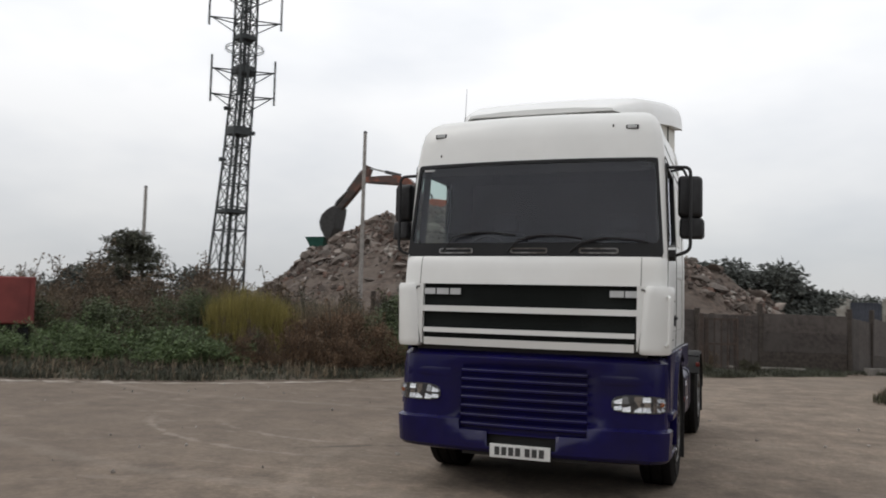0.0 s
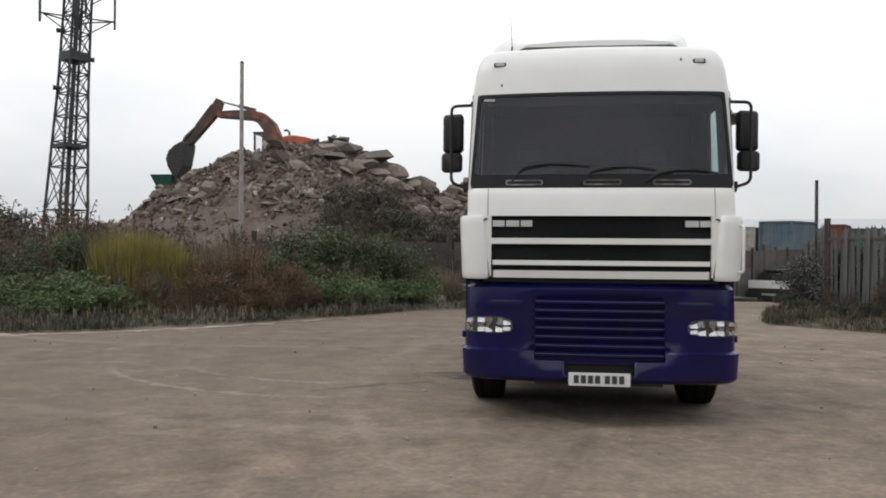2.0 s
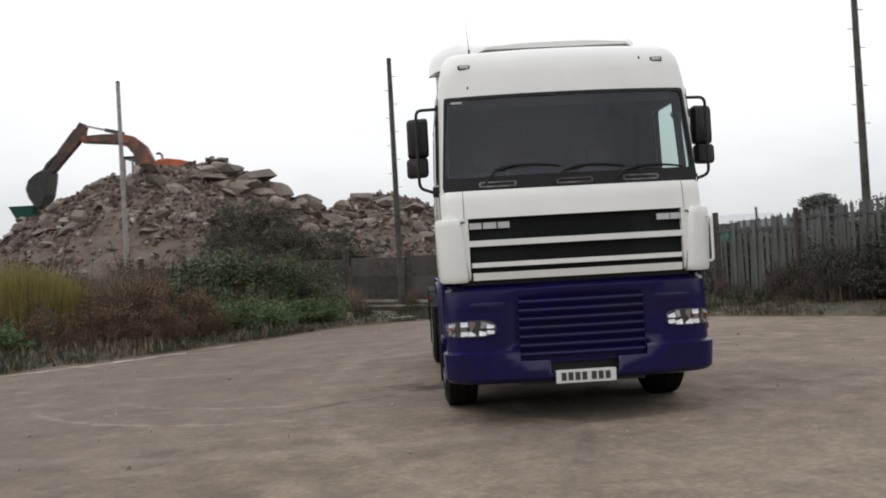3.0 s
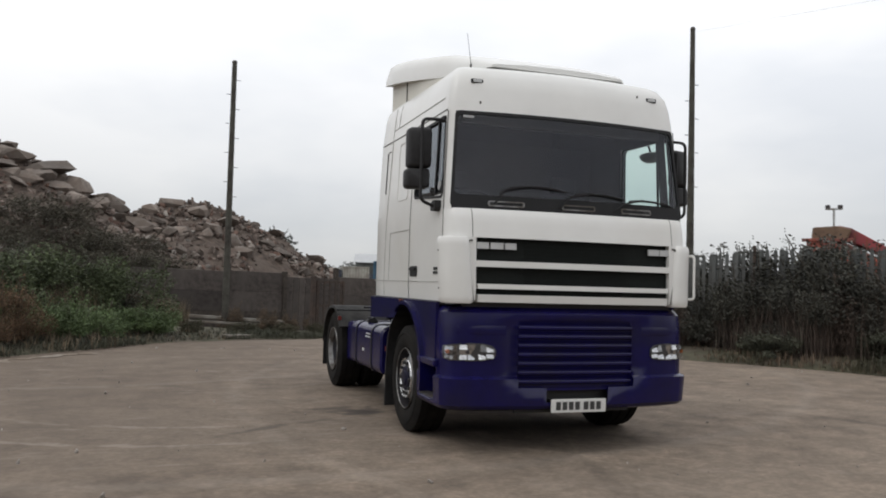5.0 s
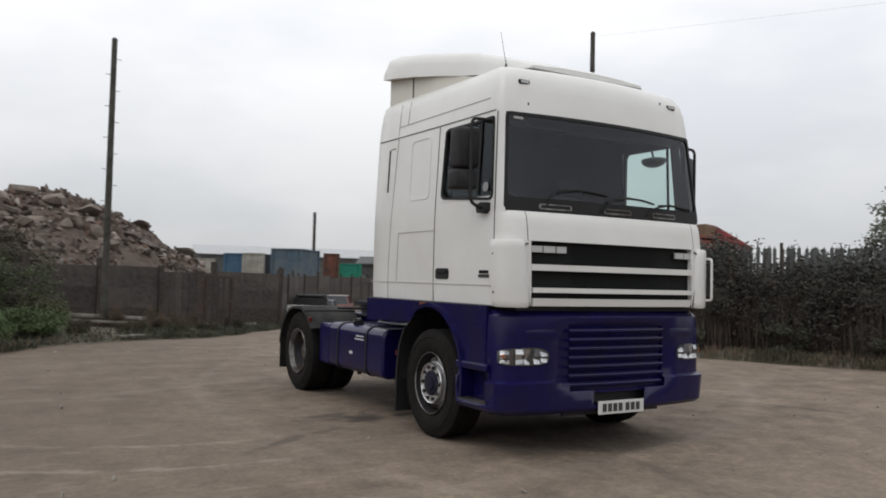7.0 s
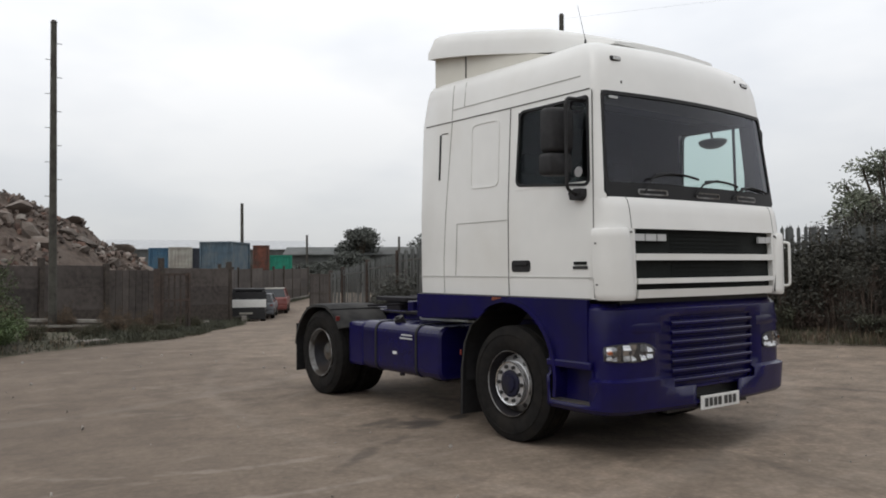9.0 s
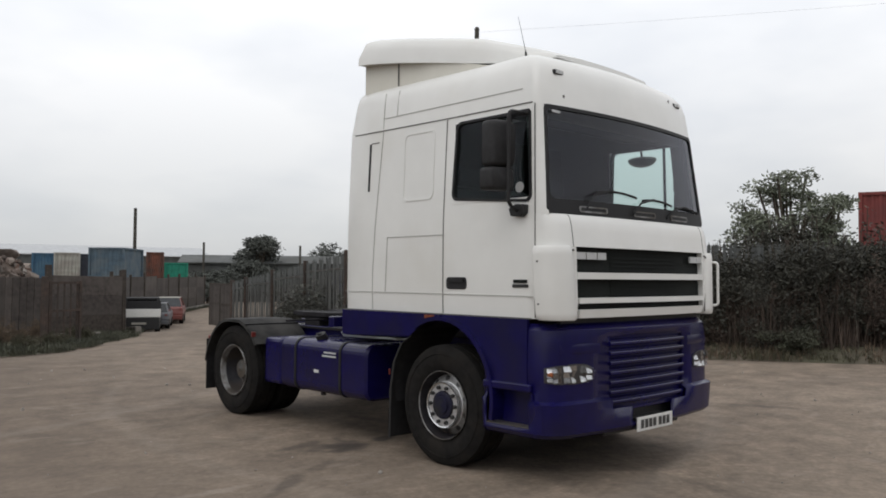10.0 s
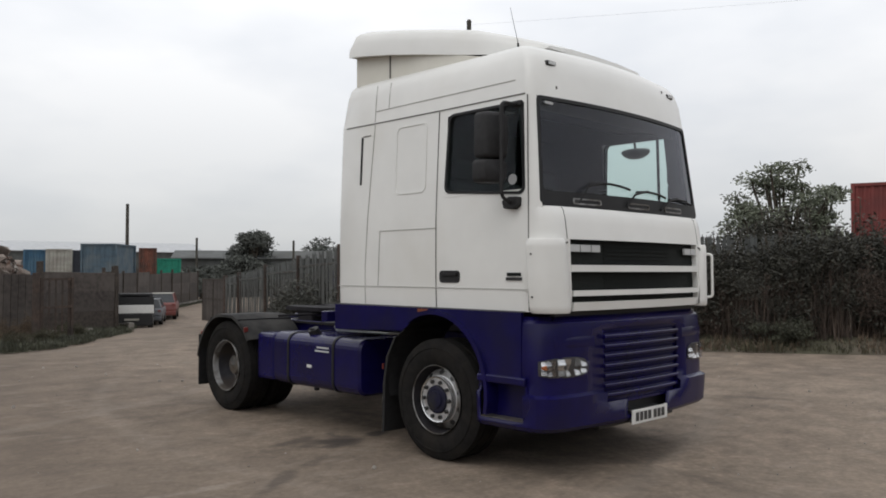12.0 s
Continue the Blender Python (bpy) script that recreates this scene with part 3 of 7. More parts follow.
for sgn in (-1, 1):
    part("apron_side", loft(bmesh.new(), [[(sgn * 0.975, hood_y(z) + 0.047, z), (sgn * 1.06, hood_y(z) + 0.060, z), (sgn * 1.12, hood_y(z) + 0.085, z), (sgn * 1.155, hood_y(z) + 0.125, z), (sgn * 1.172, hood_y(z) + 0.18, z), (sgn * 1.173, 0.33, z), (sgn * 0.975, 0.33, z)] for z in (1.835, 1.90, 2.0, 2.06, 2.09)]), WHITE, cab, smooth=True)
    part("panel_seam", tube(bmesh.new(), [(sgn * 0.977, hood_y(z) + 0.046, z) for z in (1.845, 1.90, 2.0, 2.06, 2.088)], 0.003, 6), SEAM, cab)
# fold-out front grab rail at the far corner wing
part("grab_rail", tube(bmesh.new(), arc_pts([(1.185, 0.135, 1.76), (1.208, 0.066, 1.76), (1.203, 0.060, 1.36), (1.172, 0.12, 1.36)], 0.03), 0.012, 8), WHITE, cab)

# ---- bumper ----
def bump_xy(s, z):
    """Plan of the bumper: s from -1 (flank end) over the front to 1, as a point."""
    hw = float(np.interp(z, [0.375, 0.40, 0.43, 0.655, 0.675, 1.05, 1.21, 1.255], [1.12, 1.185, 1.207, 1.218, 1.190, 1.187, 1.178, 1.15]))
    y0 = float(np.interp(z, [0.375, 0.40, 0.43, 0.655, 0.675, 1.05, 1.20, 1.255], [0.12, 0.035, 0.008, -0.006, 0.034, 0.036, 0.046, 0.09]))
    return hw, y0


S_SIDE = [0.80, 0.77, 0.60, 0.45, 0.33]


def bump_ring(z, inset=0.0):
    hw, y0 = bump_xy(0, z)
    hw, y0 = hw - inset, y0 + inset
    r = 0.20
    half = [(-hw, y) for y in S_SIDE] + [(-hw + r * (1 - math.cos(radians(a))), y0 + 0.075 + r * (1 - math.sin(radians(a)))) for a in (20, 40, 60, 80)]
    half += [(-x, y0 + 0.075 * (x / 0.98) ** 2) for x in (0.90, 0.78, 0.56, 0.34, 0.30, 0.15)]
    return [(x, y, z) for x, y in half] + [(0, y0, z)] + [(-x, y, z) for x, y in reversed(half)]


BZ = [0.375, 0.385, 0.40, 0.43, 0.455, 0.58, 0.655, 0.675, 0.77, 0.90, 1.05, 1.145, 1.205, 1.255]
bm = bmesh.new()
rg = [[bm.verts.new(p) for p in bump_ring(z)] for z in BZ]
nb = len(rg[0])
for j in range(len(BZ) - 1):
    for k in range(nb - 1):
        z0, z1 = BZ[j], BZ[j + 1]
        mk = min(k, nb - 2 - k)
        if mk in (1, 2, 3) and z0 >= 0.45 and z1 <= 0.78:
            continue  # step well
        if mk >= 11 and z0 >= 0.57 and z1 <= 1.15:
            continue  # radiator grille
        if mk >= 13 and 0.44 < z0 < 0.57:
            continue  # tow-eye mouth behind the plate
        bm.faces.new((rg[j][k], rg[j][k + 1], rg[j + 1][k + 1], rg[j + 1][k]))
bumper = part("bumper", bm, BLUE, truck, "dark blue deep front bumper with step wells", smooth=True)
bumper.data.set_sharp_from_angle(angle=radians(24))
sol = bumper.modifiers.new("thickness", "SOLIDIFY")
sol.thickness, sol.offset = 0.02, -1
part("grille_backing", loft(bmesh.new(), [[(x, 0.060 + 0.075 * (x / 0.98) ** 2, 0.56), (x, 0.060 + 0.075 * (x / 0.98) ** 2, 1.16), (x, 0.10 + 0.075 * (x / 0.98) ** 2, 1.16), (x, 0.10 + 0.075 * (x / 0.98) ** 2, 0.56)] for x in np.linspace(-0.58, 0.58, 9)]), BLUE, bumper)
LX = np.linspace(-0.55, 0.55, 9)
for k in range(7):
    z = 0.630 + k * 0.0765
    rows = []
    for x in LX:
        y = 0.022 + 0.075 * (x / 0.98) ** 2
        rows.append([(x, y + 0.066, z - 0.022), (x, y + 0.014, z - 0.020), (x, y + 0.002, z - 0.012), (x, y, z + 0.004), (x, y + 0.005, z + 0.011), (x, y + 0.020, z + 0.013), (x, y + 0.046, z + 0.010), (x, y + 0.020, z + 0.0545), (x, y + 0.060, z + 0.056)])
    part("radiator_slat", loft(bmesh.new(), rows), BLUE, bumper, "dark blue horizontal louvre")
part("grille_frame", ring_between(dense(round_rect(-0.585, 0.585, 0.555, 1.17, 0.05), 0.1), [(p[0] * 0.94, 0.86 + (p[1] - 0.86) * 0.94) for p in dense(round_rect(-0.585, 0.585, 0.555, 1.17, 0.05), 0.1)],
     lambda x, z: (x, 0.05 + 0.075 * (x / 0.98) ** 2, z), lambda x, z: (x, bump_xy(0, max(z, 0.70))[1] + 0.004 + 0.075 * (x / 0.98) ** 2, z)), BLUE, bumper)
part("tow_mouth", boxed(-0.55, 0.55, 0.11, 0.15, 0.36, 0.60), INK, bumper)
# number plate with bars for its characters
plate = part("number_plate", boxed(-0.262, 0.262, -0.012, 0.0, 0.372, 0.486, bevel=0.003), PLATE, truck, "white number plate with seven black bars")
part("plate_bracket", boxed(-0.24, 0.24, 0.0, 0.12, 0.385, 0.475), INK, bumper)
for k in range(7):
    x = -0.218 + k * 0.0605 + (0.022 if k > 3 else 0)
    part("plate_bar", boxed(x, x + 0.043, -0.016, -0.0125, 0.395, 0.464), PLATEINK, plate)
# head lamps
def skin(x, z, out):
    """A point on the bumper's front at x, z, moved outwards."""
    hw, y0 = bump_xy(0, z)
    ax = abs(x)
    if ax < 0.995:
        return (x, y0 + 0.075 * (ax / 0.98) ** 2 - out, z)
    c = min(1.0, max(-1.0, (ax - (hw - 0.2)) / 0.2))
    return (x + math.copysign(out * c, x), y0 + 0.075 + 0.20 * (1 - math.sqrt(max(0, 1 - c * c))) - out * (1 - c * 0.5), z)


for sgn in (-1, 1):
    top = [(0.755, 0.905), (0.79, 0.935), (0.86, 0.95), (0.98, 0.953), (1.09, 0.945), (1.122, 0.94), (1.165, 0.925)]
    bot = [(0.75, 0.85), (0.78, 0.82), (0.86, 0.806), (0.98, 0.802), (1.09, 0.806), (1.122, 0.808), (1.165, 0.82)]
    lamp = thing("headlight", "clear headlight with chrome reflectors and amber indicator", "")
    lamp.parent = truck

    def lamp_sheet(a, b, o0, o1):
        bm = bmesh.new()
        rows = []
        for (x0, z0), (x1, z1) in zip(bot[a:b], top[a:b]):
            rows.append([skin(sgn * x0, z0, o0), skin(sgn * x0, z0, o1), skin(sgn * (x0 + x1) / 2, (z0 + z1) / 2, o1 + 0.006 if o1 > o0 else o1), skin(sgn * x1, z1, o1), skin(sgn * x1, z1, o0)])
        return loft(bm, rows)

    part("housing", lamp_sheet(0, 7, 0.003, 0.006), LAMPBACK, lamp, "dark lamp housing")
    rf = random.Random(5)

    def facets(x0, x1, nx, nz, tilt):
        """Small mirror facets, each at its own tilt, like the steps of a reflector."""
        bm = bmesh.new()
        for a in range(nx):
            for b in range(nz):
                c0, c1 = x0 + (x1 - x0) * (a + 0.04) / nx, x0 + (x1 - x0) * (a + 0.96) / nx
                cm = (c0 + c1) / 2
                zb, zt = np.interp(cm, [q[0] for q in bot], [q[1] for q in bot]) + 0.010, np.interp(cm, [q[0] for q in top], [q[1] for q in top]) - 0.010
                h0, h1 = zb + (zt - zb) * (b + 0.04) / nz, zb + (zt - zb) * (b + 0.96) / nz
                tx, tz = rf.uniform(-tilt, tilt) * 0.5, rf.uniform(-0.4 * tilt, tilt)
                vs = []
                for cx, cz, dx, dz in ((c0, h0, -1, -1), (c1, h0, 1, -1), (c1, h1, 1, 1), (c0, h1, -1, 1)):
                    vs.append(bm.verts.new(skin(sgn * cx, cz, 0.013 + tx * dx * (c1 - c0) / 2 - tz * dz * (h1 - h0) / 2)))
                bm.faces.new(vs)
        return bm

    part("reflector", facets(0.768, 0.905, 2, 2, 0.5), BOWL, lamp, "bright stepped mirror reflector")
    part("reflector", facets(0.93, 1.06, 2, 3, 0.5), BOWL, lamp, "bright stepped mirror reflector")
    part("side_reflector", facets(1.072, 1.155, 3, 3, 0.5), CHROME, lamp, "dull mirror reflector round the indicator")
    for bx in (0.838, 0.995):
        p = skin(sgn * bx, 0.878, 0.012)
        part("bulb", cyl(bmesh.new(), (p[0], p[1] + 0.004, p[2]), (p[0], p[1] - 0.008, p[2]), 0.022, 0.016, 12), DARKMET, lamp)
    p = skin(sgn * 1.135, 0.880, 0.010)
    part("indicator", cyl(bmesh.new(), (p[0], p[1] + 0.02, p[2]), (p[0], p[1] - 0.012, p[2]), 0.022, 0.018, 14), AMBER, lamp, "amber indicator bulb")
    part("lens", lamp_sheet(0, 7, 0.022, 0.026), CLEAR, lamp, "clear lens")
    p = skin(sgn * 0.86, 0.745, 0)
    part("lamp_brow", loft(bmesh.new(), [[skin(sgn * x, 1.02, 0.0), skin(sgn * x, 1.045, 0.012 * w), skin(sgn * x, 1.10, 0.0)] for x, w in ((0.66, 0.0), (0.76, 0.7), (0.86, 1), (0.95, 0.9), (1.08, 0.4))]), BLUE, bumper, smooth=True)
    # step wells in the flank: back wall, tread, edge roll
    well = thing("step_well", "dark blue entry step recess", "")
    well.parent = truck
    part("well_back", boxed(sgn * 1.07, sgn * 1.09, 0.30, 0.80, 0.44, 0.79), BLUE, well)
    part("tread", boxed(sgn * 0.94, sgn * 1.205, 0.31, 0.80, 0.435, 0.462, bevel=0.006), BLUE, well, "worn blue step tread")
    part("tread", boxed(sgn * 1.0, sgn * 1.20, 0.33, 0.78, 0.462, 0.468), RIMDARK, well, "scuffed anti-slip plate")
    part("well_end", boxed(sgn * 0.94, sgn * 1.19, 0.31, 0.33, 0.45, 0.79), BLUE, well)
    part("well_lip", boxed(sgn * 1.14, sgn * 1.222, 0.31, 0.80, 0.735, 0.80, bevel=0.015), BLUE, well)

# flank skirt with the front wheel arch
for sgn in (-1, 1):
    bm = bmesh.new()
    arch = []
    for a in np.linspace(-12, 192, 24):
        arch.append((FRONT_AXLE + 0.595 * math.cos(radians(a)), 0.62 + 0.62 * math.sin(radians(a))))
    rows0, rows1 = [], []
    for (y, z), a in zip(arch, np.linspace(-12, 192, 24)):
        if a < 55:
            continue
        oy = FRONT_AXLE + 0.70 * math.cos(radians(a))
        ztop = 1.287
        ring = [(y, z), (y + 0.035 * math.cos(radians(a)), min(z + 0.035 * math.sin(radians(a)), 1.28))]
        rows0.append([(sgn * 1.225, *ring[0]), (sgn * 1.225, *ring[1]), (sgn * 1.06, *ring[1]), (sgn * 1.06, *ring[0])])
    part("wheel_arch_lip", loft(bm, rows0), BLUE, truck, "blue rounded wheel arch lip", smooth=False)
    # panel in front of and over the arch, up to the cab
    bm = bmesh.new()
    outer = [(0.72, 1.287), (0.79, 0.80)]
    def skirt(poly, nm):
        b2 = prism(poly, sgn * 1.165, sgn * 1.195, "x")
        return part(nm, b2, BLUE, truck, "dark blue lower cab skirt")
    up = [p for p in arch if p[1] > 0.78]
    skirt([(0.36, 1.287), (0.36, 1.2), (0.36, 0.80)] + [(0.70, 0.80)] + [p for p in up if p[0] < FRONT_AXLE][::-1] + [(FRONT_AXLE, 1.287)], "skirt_front")
    skirt([(FRONT_AXLE, 1.287)] + [p for p in up if p[0] >= FRONT_AXLE and p[1] > 1.10][::-1] + [(1.72, 1.085), (2.70, 1.05), (2.70, 1.287)], "skirt_rear")
    part("inner_arch", loft(bmesh.new(), [[(sgn * 1.19, y, z), (sgn * 0.62, y, z)] for y, z in arch], closed=False, cap=False), BLACKP, truck, "black inner wheel arch")
    part("mud_flap", loft(bmesh.new(), [[(sgn * 0.72, y, z), (sgn * 1.20, y, z), (sgn * 1.20, y + 0.03, z - 0.01), (sgn * 0.72, y + 0.03, z - 0.01)] for y, z in ((1.66, 1.10), (1.80, 1.02), (1.90, 0.85), (1.945, 0.6), (1.955, 0.17))]), BLACKP, truck, "black rubber mud flap")

# ---- wheels ----
def tyre_profile(w):
    h = w / 2
    return [(-h + 0.02, 0.29), (-h, 0.33), (-h - 0.006, 0.40), (-h + 0.004, 0.465), (-h + 0.028, 0.505), (-h + 0.055, TYRE_R), (-0.062, TYRE_R), (-0.058, TYRE_R - 0.012), (-0.046, TYRE_R - 0.012), (-0.042, TYRE_R), (0.042, TYRE_R), (0.046, TYRE_R - 0.012),
            (0.058, TYRE_R - 0.012), (0.062, TYRE_R), (h - 0.055, TYRE_R), (h - 0.028, 0.505), (h - 0.004, 0.465), (h + 0.006, 0.40), (h, 0.33), (h - 0.02, 0.29)]


LIP = material("polished_disc_lip", (0.72, 0.72, 0.72), 0.22, metal=0.9, vary=0.15, scale=12)
HUB = material("dirty_blue_hub", (0.006, 0.0058, 0.024), 0.65, vary=0.3, scale=20, second=(0.018, 0.017, 0.018), second_scale=8, spec=0.3)


def make_wheel(front):
    """A wheel at the origin, its outer face towards -x."""
    w = thing("wheel", "steel lorry wheel with black tyre", "")
    t = part("tyre", lathe(tyre_profile(0.31)), TYRE, w, "dusty black tyre", smooth=True)
    part("sidewall_ring", lathe([(-0.156, 0.425), (-0.163, 0.43), (-0.156, 0.435)]), TYRE, w)
    if front:
        # rim well in a near-black colour, darker than the disc
        rim = part("rim", lathe([(-0.15, 0.28), (-0.09, 0.262), (-0.045, 0.256)]), GREASE, w, "near-black rim well", smooth=True)
        part("rim_flange", lathe([(-0.15, 0.290), (-0.158, 0.286), (-0.150, 0.281)]), RIMMID, w, "dull grey rim edge", smooth=True)
        part("disc_shoulder", lathe([(-0.045, 0.256), (-0.070, 0.248), (-0.098, 0.198)]), RIMMID, w, "dark shoulder with hand holes", smooth=True)
        part("wheel_disc", lathe([(-0.098, 0.1985), (-0.102, 0.192), (-0.136, 0.186), (-0.136, 0.122), (-0.11, 0.116), (0.0, 0.116)]), RIM, w, "silver wheel disc with nuts", smooth=True)
        part("disc_lip", lathe([(-0.128, 0.186), (-0.140, 0.193), (-0.150, 0.189), (-0.146, 0.180), (-0.136, 0.176)]), LIP, w, "bright polished disc lip", smooth=True)
        part("hub_cap", lathe([(-0.10, 0.122), (-0.150, 0.116), (-0.156, 0.106), (-0.152, 0.075), (-0.166, 0.07), (-0.168, 0.03), (-0.170, 0.0001)], 24), HUB, w, "dark blue-black hub", smooth=True)
        ring_r, face = 0.150, -0.135
    else:
        rim = part("rim", lathe([(-0.10, 0.264), (0.05, 0.255), (0.075, 0.235), (0.08, 0.12), (0.06, 0.11)]), DARKMET, w, "deep dished dark rim", smooth=True)
        part("rim_flange", lathe([(-0.15, 0.292), (-0.160, 0.287), (-0.155, 0.276), (-0.10, 0.262)]), RIMMID, w, "worn silver rim edge", smooth=True)
        part("hub_cap", lathe([(0.08, 0.115), (-0.04, 0.108), (-0.055, 0.095), (-0.06, 0.03), (-0.085, 0.0001)], 24), RIMDARK, w, "dirty drive hub", smooth=True)
        ring_r, face = 0.185, 0.078
    for k in range(10):
        a = 2 * math.pi * k / 10
        bm = bmesh.new()
        c = (face, ring_r * math.cos(a), ring_r * math.sin(a))
        cyl(bm, (face + 0.01, c[1], c[2]), (face - 0.026, c[1], c[2]), 0.0185, 0.016, 6)
        part("wheel_nut", bm, INK if front else DARKMET, w)
        if front:
            # black discs on the uncut shoulder paint the dark inside of hand holes
            a2 = a + math.pi / 10
            bm = bmesh.new()
            cyl(bm, (-0.0736, 0.218 * math.cos(a2), 0.218 * math.sin(a2)), (-0.0863, 0.2255 * math.cos(a2), 0.2255 * math.sin(a2)), 0.0235, 0.0235, 12)
            part("hand_hole", bm, INK, w)
    return w


def wheel_at(w, x, y, sgn, first=False):
    m = pose(x, y, TYRE_R + 0.018, 8 * (y > 2), 0, 0 if sgn < 0 else 180)
    if first:
        w.matrix_basis = m
        ob = w
    else:
        ob = copy_thing(w, m)
    ob.parent = truck
    return ob


fw = make_wheel(True)
wheel_at(fw, -1.025, FRONT_AXLE, -1, True)
wheel_at(fw, 1.025, FRONT_AXLE, 1)
rw = make_wheel(False)
wheel_at(rw, -1.045, REAR_AXLE, -1, True)
wheel_at(rw, 1.045, REAR_AXLE, 1)
for sgn in (-1, 1):
    part("inner_tyre", lathe([(a + sgn * 0.70, r) for a, r in tyre_profile(0.30)]), TYRE, truck, smooth=True).location = (0, REAR_AXLE, TYRE_R + 0.018)
part("rear_axle", cyl(bmesh.new(), (-0.9, REAR_AXLE, 0.5), (0.9, REAR_AXLE, 0.5), 0.10, n=14), DARKMET, truck)
part("differential", lathe([(-0.22, 0.05), (-0.15, 0.17), (0, 0.23), (0.15, 0.17), (0.22, 0.05)], 20), DARKMET, truck, smooth=True).location = (0, REAR_AXLE, 0.5)
part("front_axle", boxed(-0.85, 0.85, FRONT_AXLE - 0.06, FRONT_AXLE + 0.06, 0.34, 0.46, bevel=0.02), DARKMET, truck)

# ---- chassis ----
for sgn in (-1, 1):
    part("frame_rail", boxed(sgn * 0.37, sgn * 0.45, 0.35, 5.75, 0.76, 1.03, bevel=0.01), BLUE, truck)
    part("leaf_spring", boxed(sgn * 0.48, sgn * 0.56, REAR_AXLE - 0.7, REAR_AXLE + 0.6, 0.60, 0.68, bevel=0.02), DARKMET, truck)
for y in (2.75, 3.4, 4.1, 5.0, 5.7):
    part("cross_member", boxed(-0.38, 0.38, y - 0.05, y + 0.05, 0.80, 1.0, bevel=0.01), BLUE, truck)
part("engine_sump", boxed(-0.36, 0.36, 0.5, 2.3, 0.48, 1.28, bevel=0.05), DARKMET, truck)
part("catwalk", boxed(-0.9, 0.9, 2.72, 3.35, 1.045, 1.07), GREASE, truck, "chequered steel catwalk")
part("catwalk_edge", boxed(-1.0, -0.45, 2.70, 2.74, 1.03, 1.06), GREASE, truck)
for k in range(3):
    part("suzi_hose", tube(bmesh.new(), [(-0.3 + 0.25 * k, 2.68, 1.75 - 0.1 * k), (-0.28 + 0.25 * k, 2.85, 1.45), (-0.25 + 0.22 * k, 3.0, 1.22), (-0.1 + 0.1 * k, 3.25, 1.12)], 0.018, 6), (INK, REDLENS, DASH)[k], truck)
fifth = thing("fifth_wheel", "greasy black fifth wheel coupling", "")
fifth.parent = truck
fifth.location = (0, -0.28, -0.03)
bm = bmesh.new()
loft(bm, [[(x, y, z) for x, y in ((-0.46, 4.30), (-0.30, 4.12), (0.30, 4.12), (0.46, 4.30), (0.46, 4.75), (0.40, 5.05), (0.16, 5.15), (0.07, 4.75), (-0.07, 4.75), (-0.16, 5.15), (-0.40, 5.05), (-0.46, 4.75))] for z in (1.17, 1.215)])
part("coupling_plate", bm, GREASE, fifth)
for sgn in (-1, 1):
    part("pedestal", boxed(sgn * 0.22, sgn * 0.44, 4.45, 4.75, 1.03, 1.17, bevel=0.02), GREASE, fifth)
part("sub_frame", boxed(-0.5, 0.5, 3.95, 5.3, 1.03, 1.05), GREASE, fifth)
part("release_handle", cyl(bmesh.new(), (-0.95, 4.35, 1.14), (-0.3, 4.35, 1.14), 0.012, n=6), GREASE, fifth)
for k, (x, y, z0, z1, w) in enumerate([(-0.62, 2.95, 1.07, 1.24, 0.05), (-0.55, 3.25, 1.07, 1.18, 0.09), (-0.35, 3.5, 1.03, 1.26, 0.06), (-0.5, 3.75, 1.03, 1.16, 0.07), (-0.2, 3.3, 1.07, 1.22, 0.08), (0.4, 3.6, 1.03, 1.2, 0.07)]):
    part("valve_block", boxed(x - w, x + w, y - w * 0.8, y + w * 0.8, z0, z1, bevel=0.012), (GREASE, BLUE)[k % 2], truck)
for k in range(3):
    part("brake_pipe", tube(bmesh.new(), [(-0.42, 2.8, 1.12 + 0.03 * k), (-0.46 - 0.04 * k, 3.3, 1.10 + 0.05 * k), (-0.40, 3.8, 1.12 + 0.02 * k), (-0.38, 4.2, 1.08)], 0.011, 6), (GREASE, BLUE, GREASE)[k], truck)
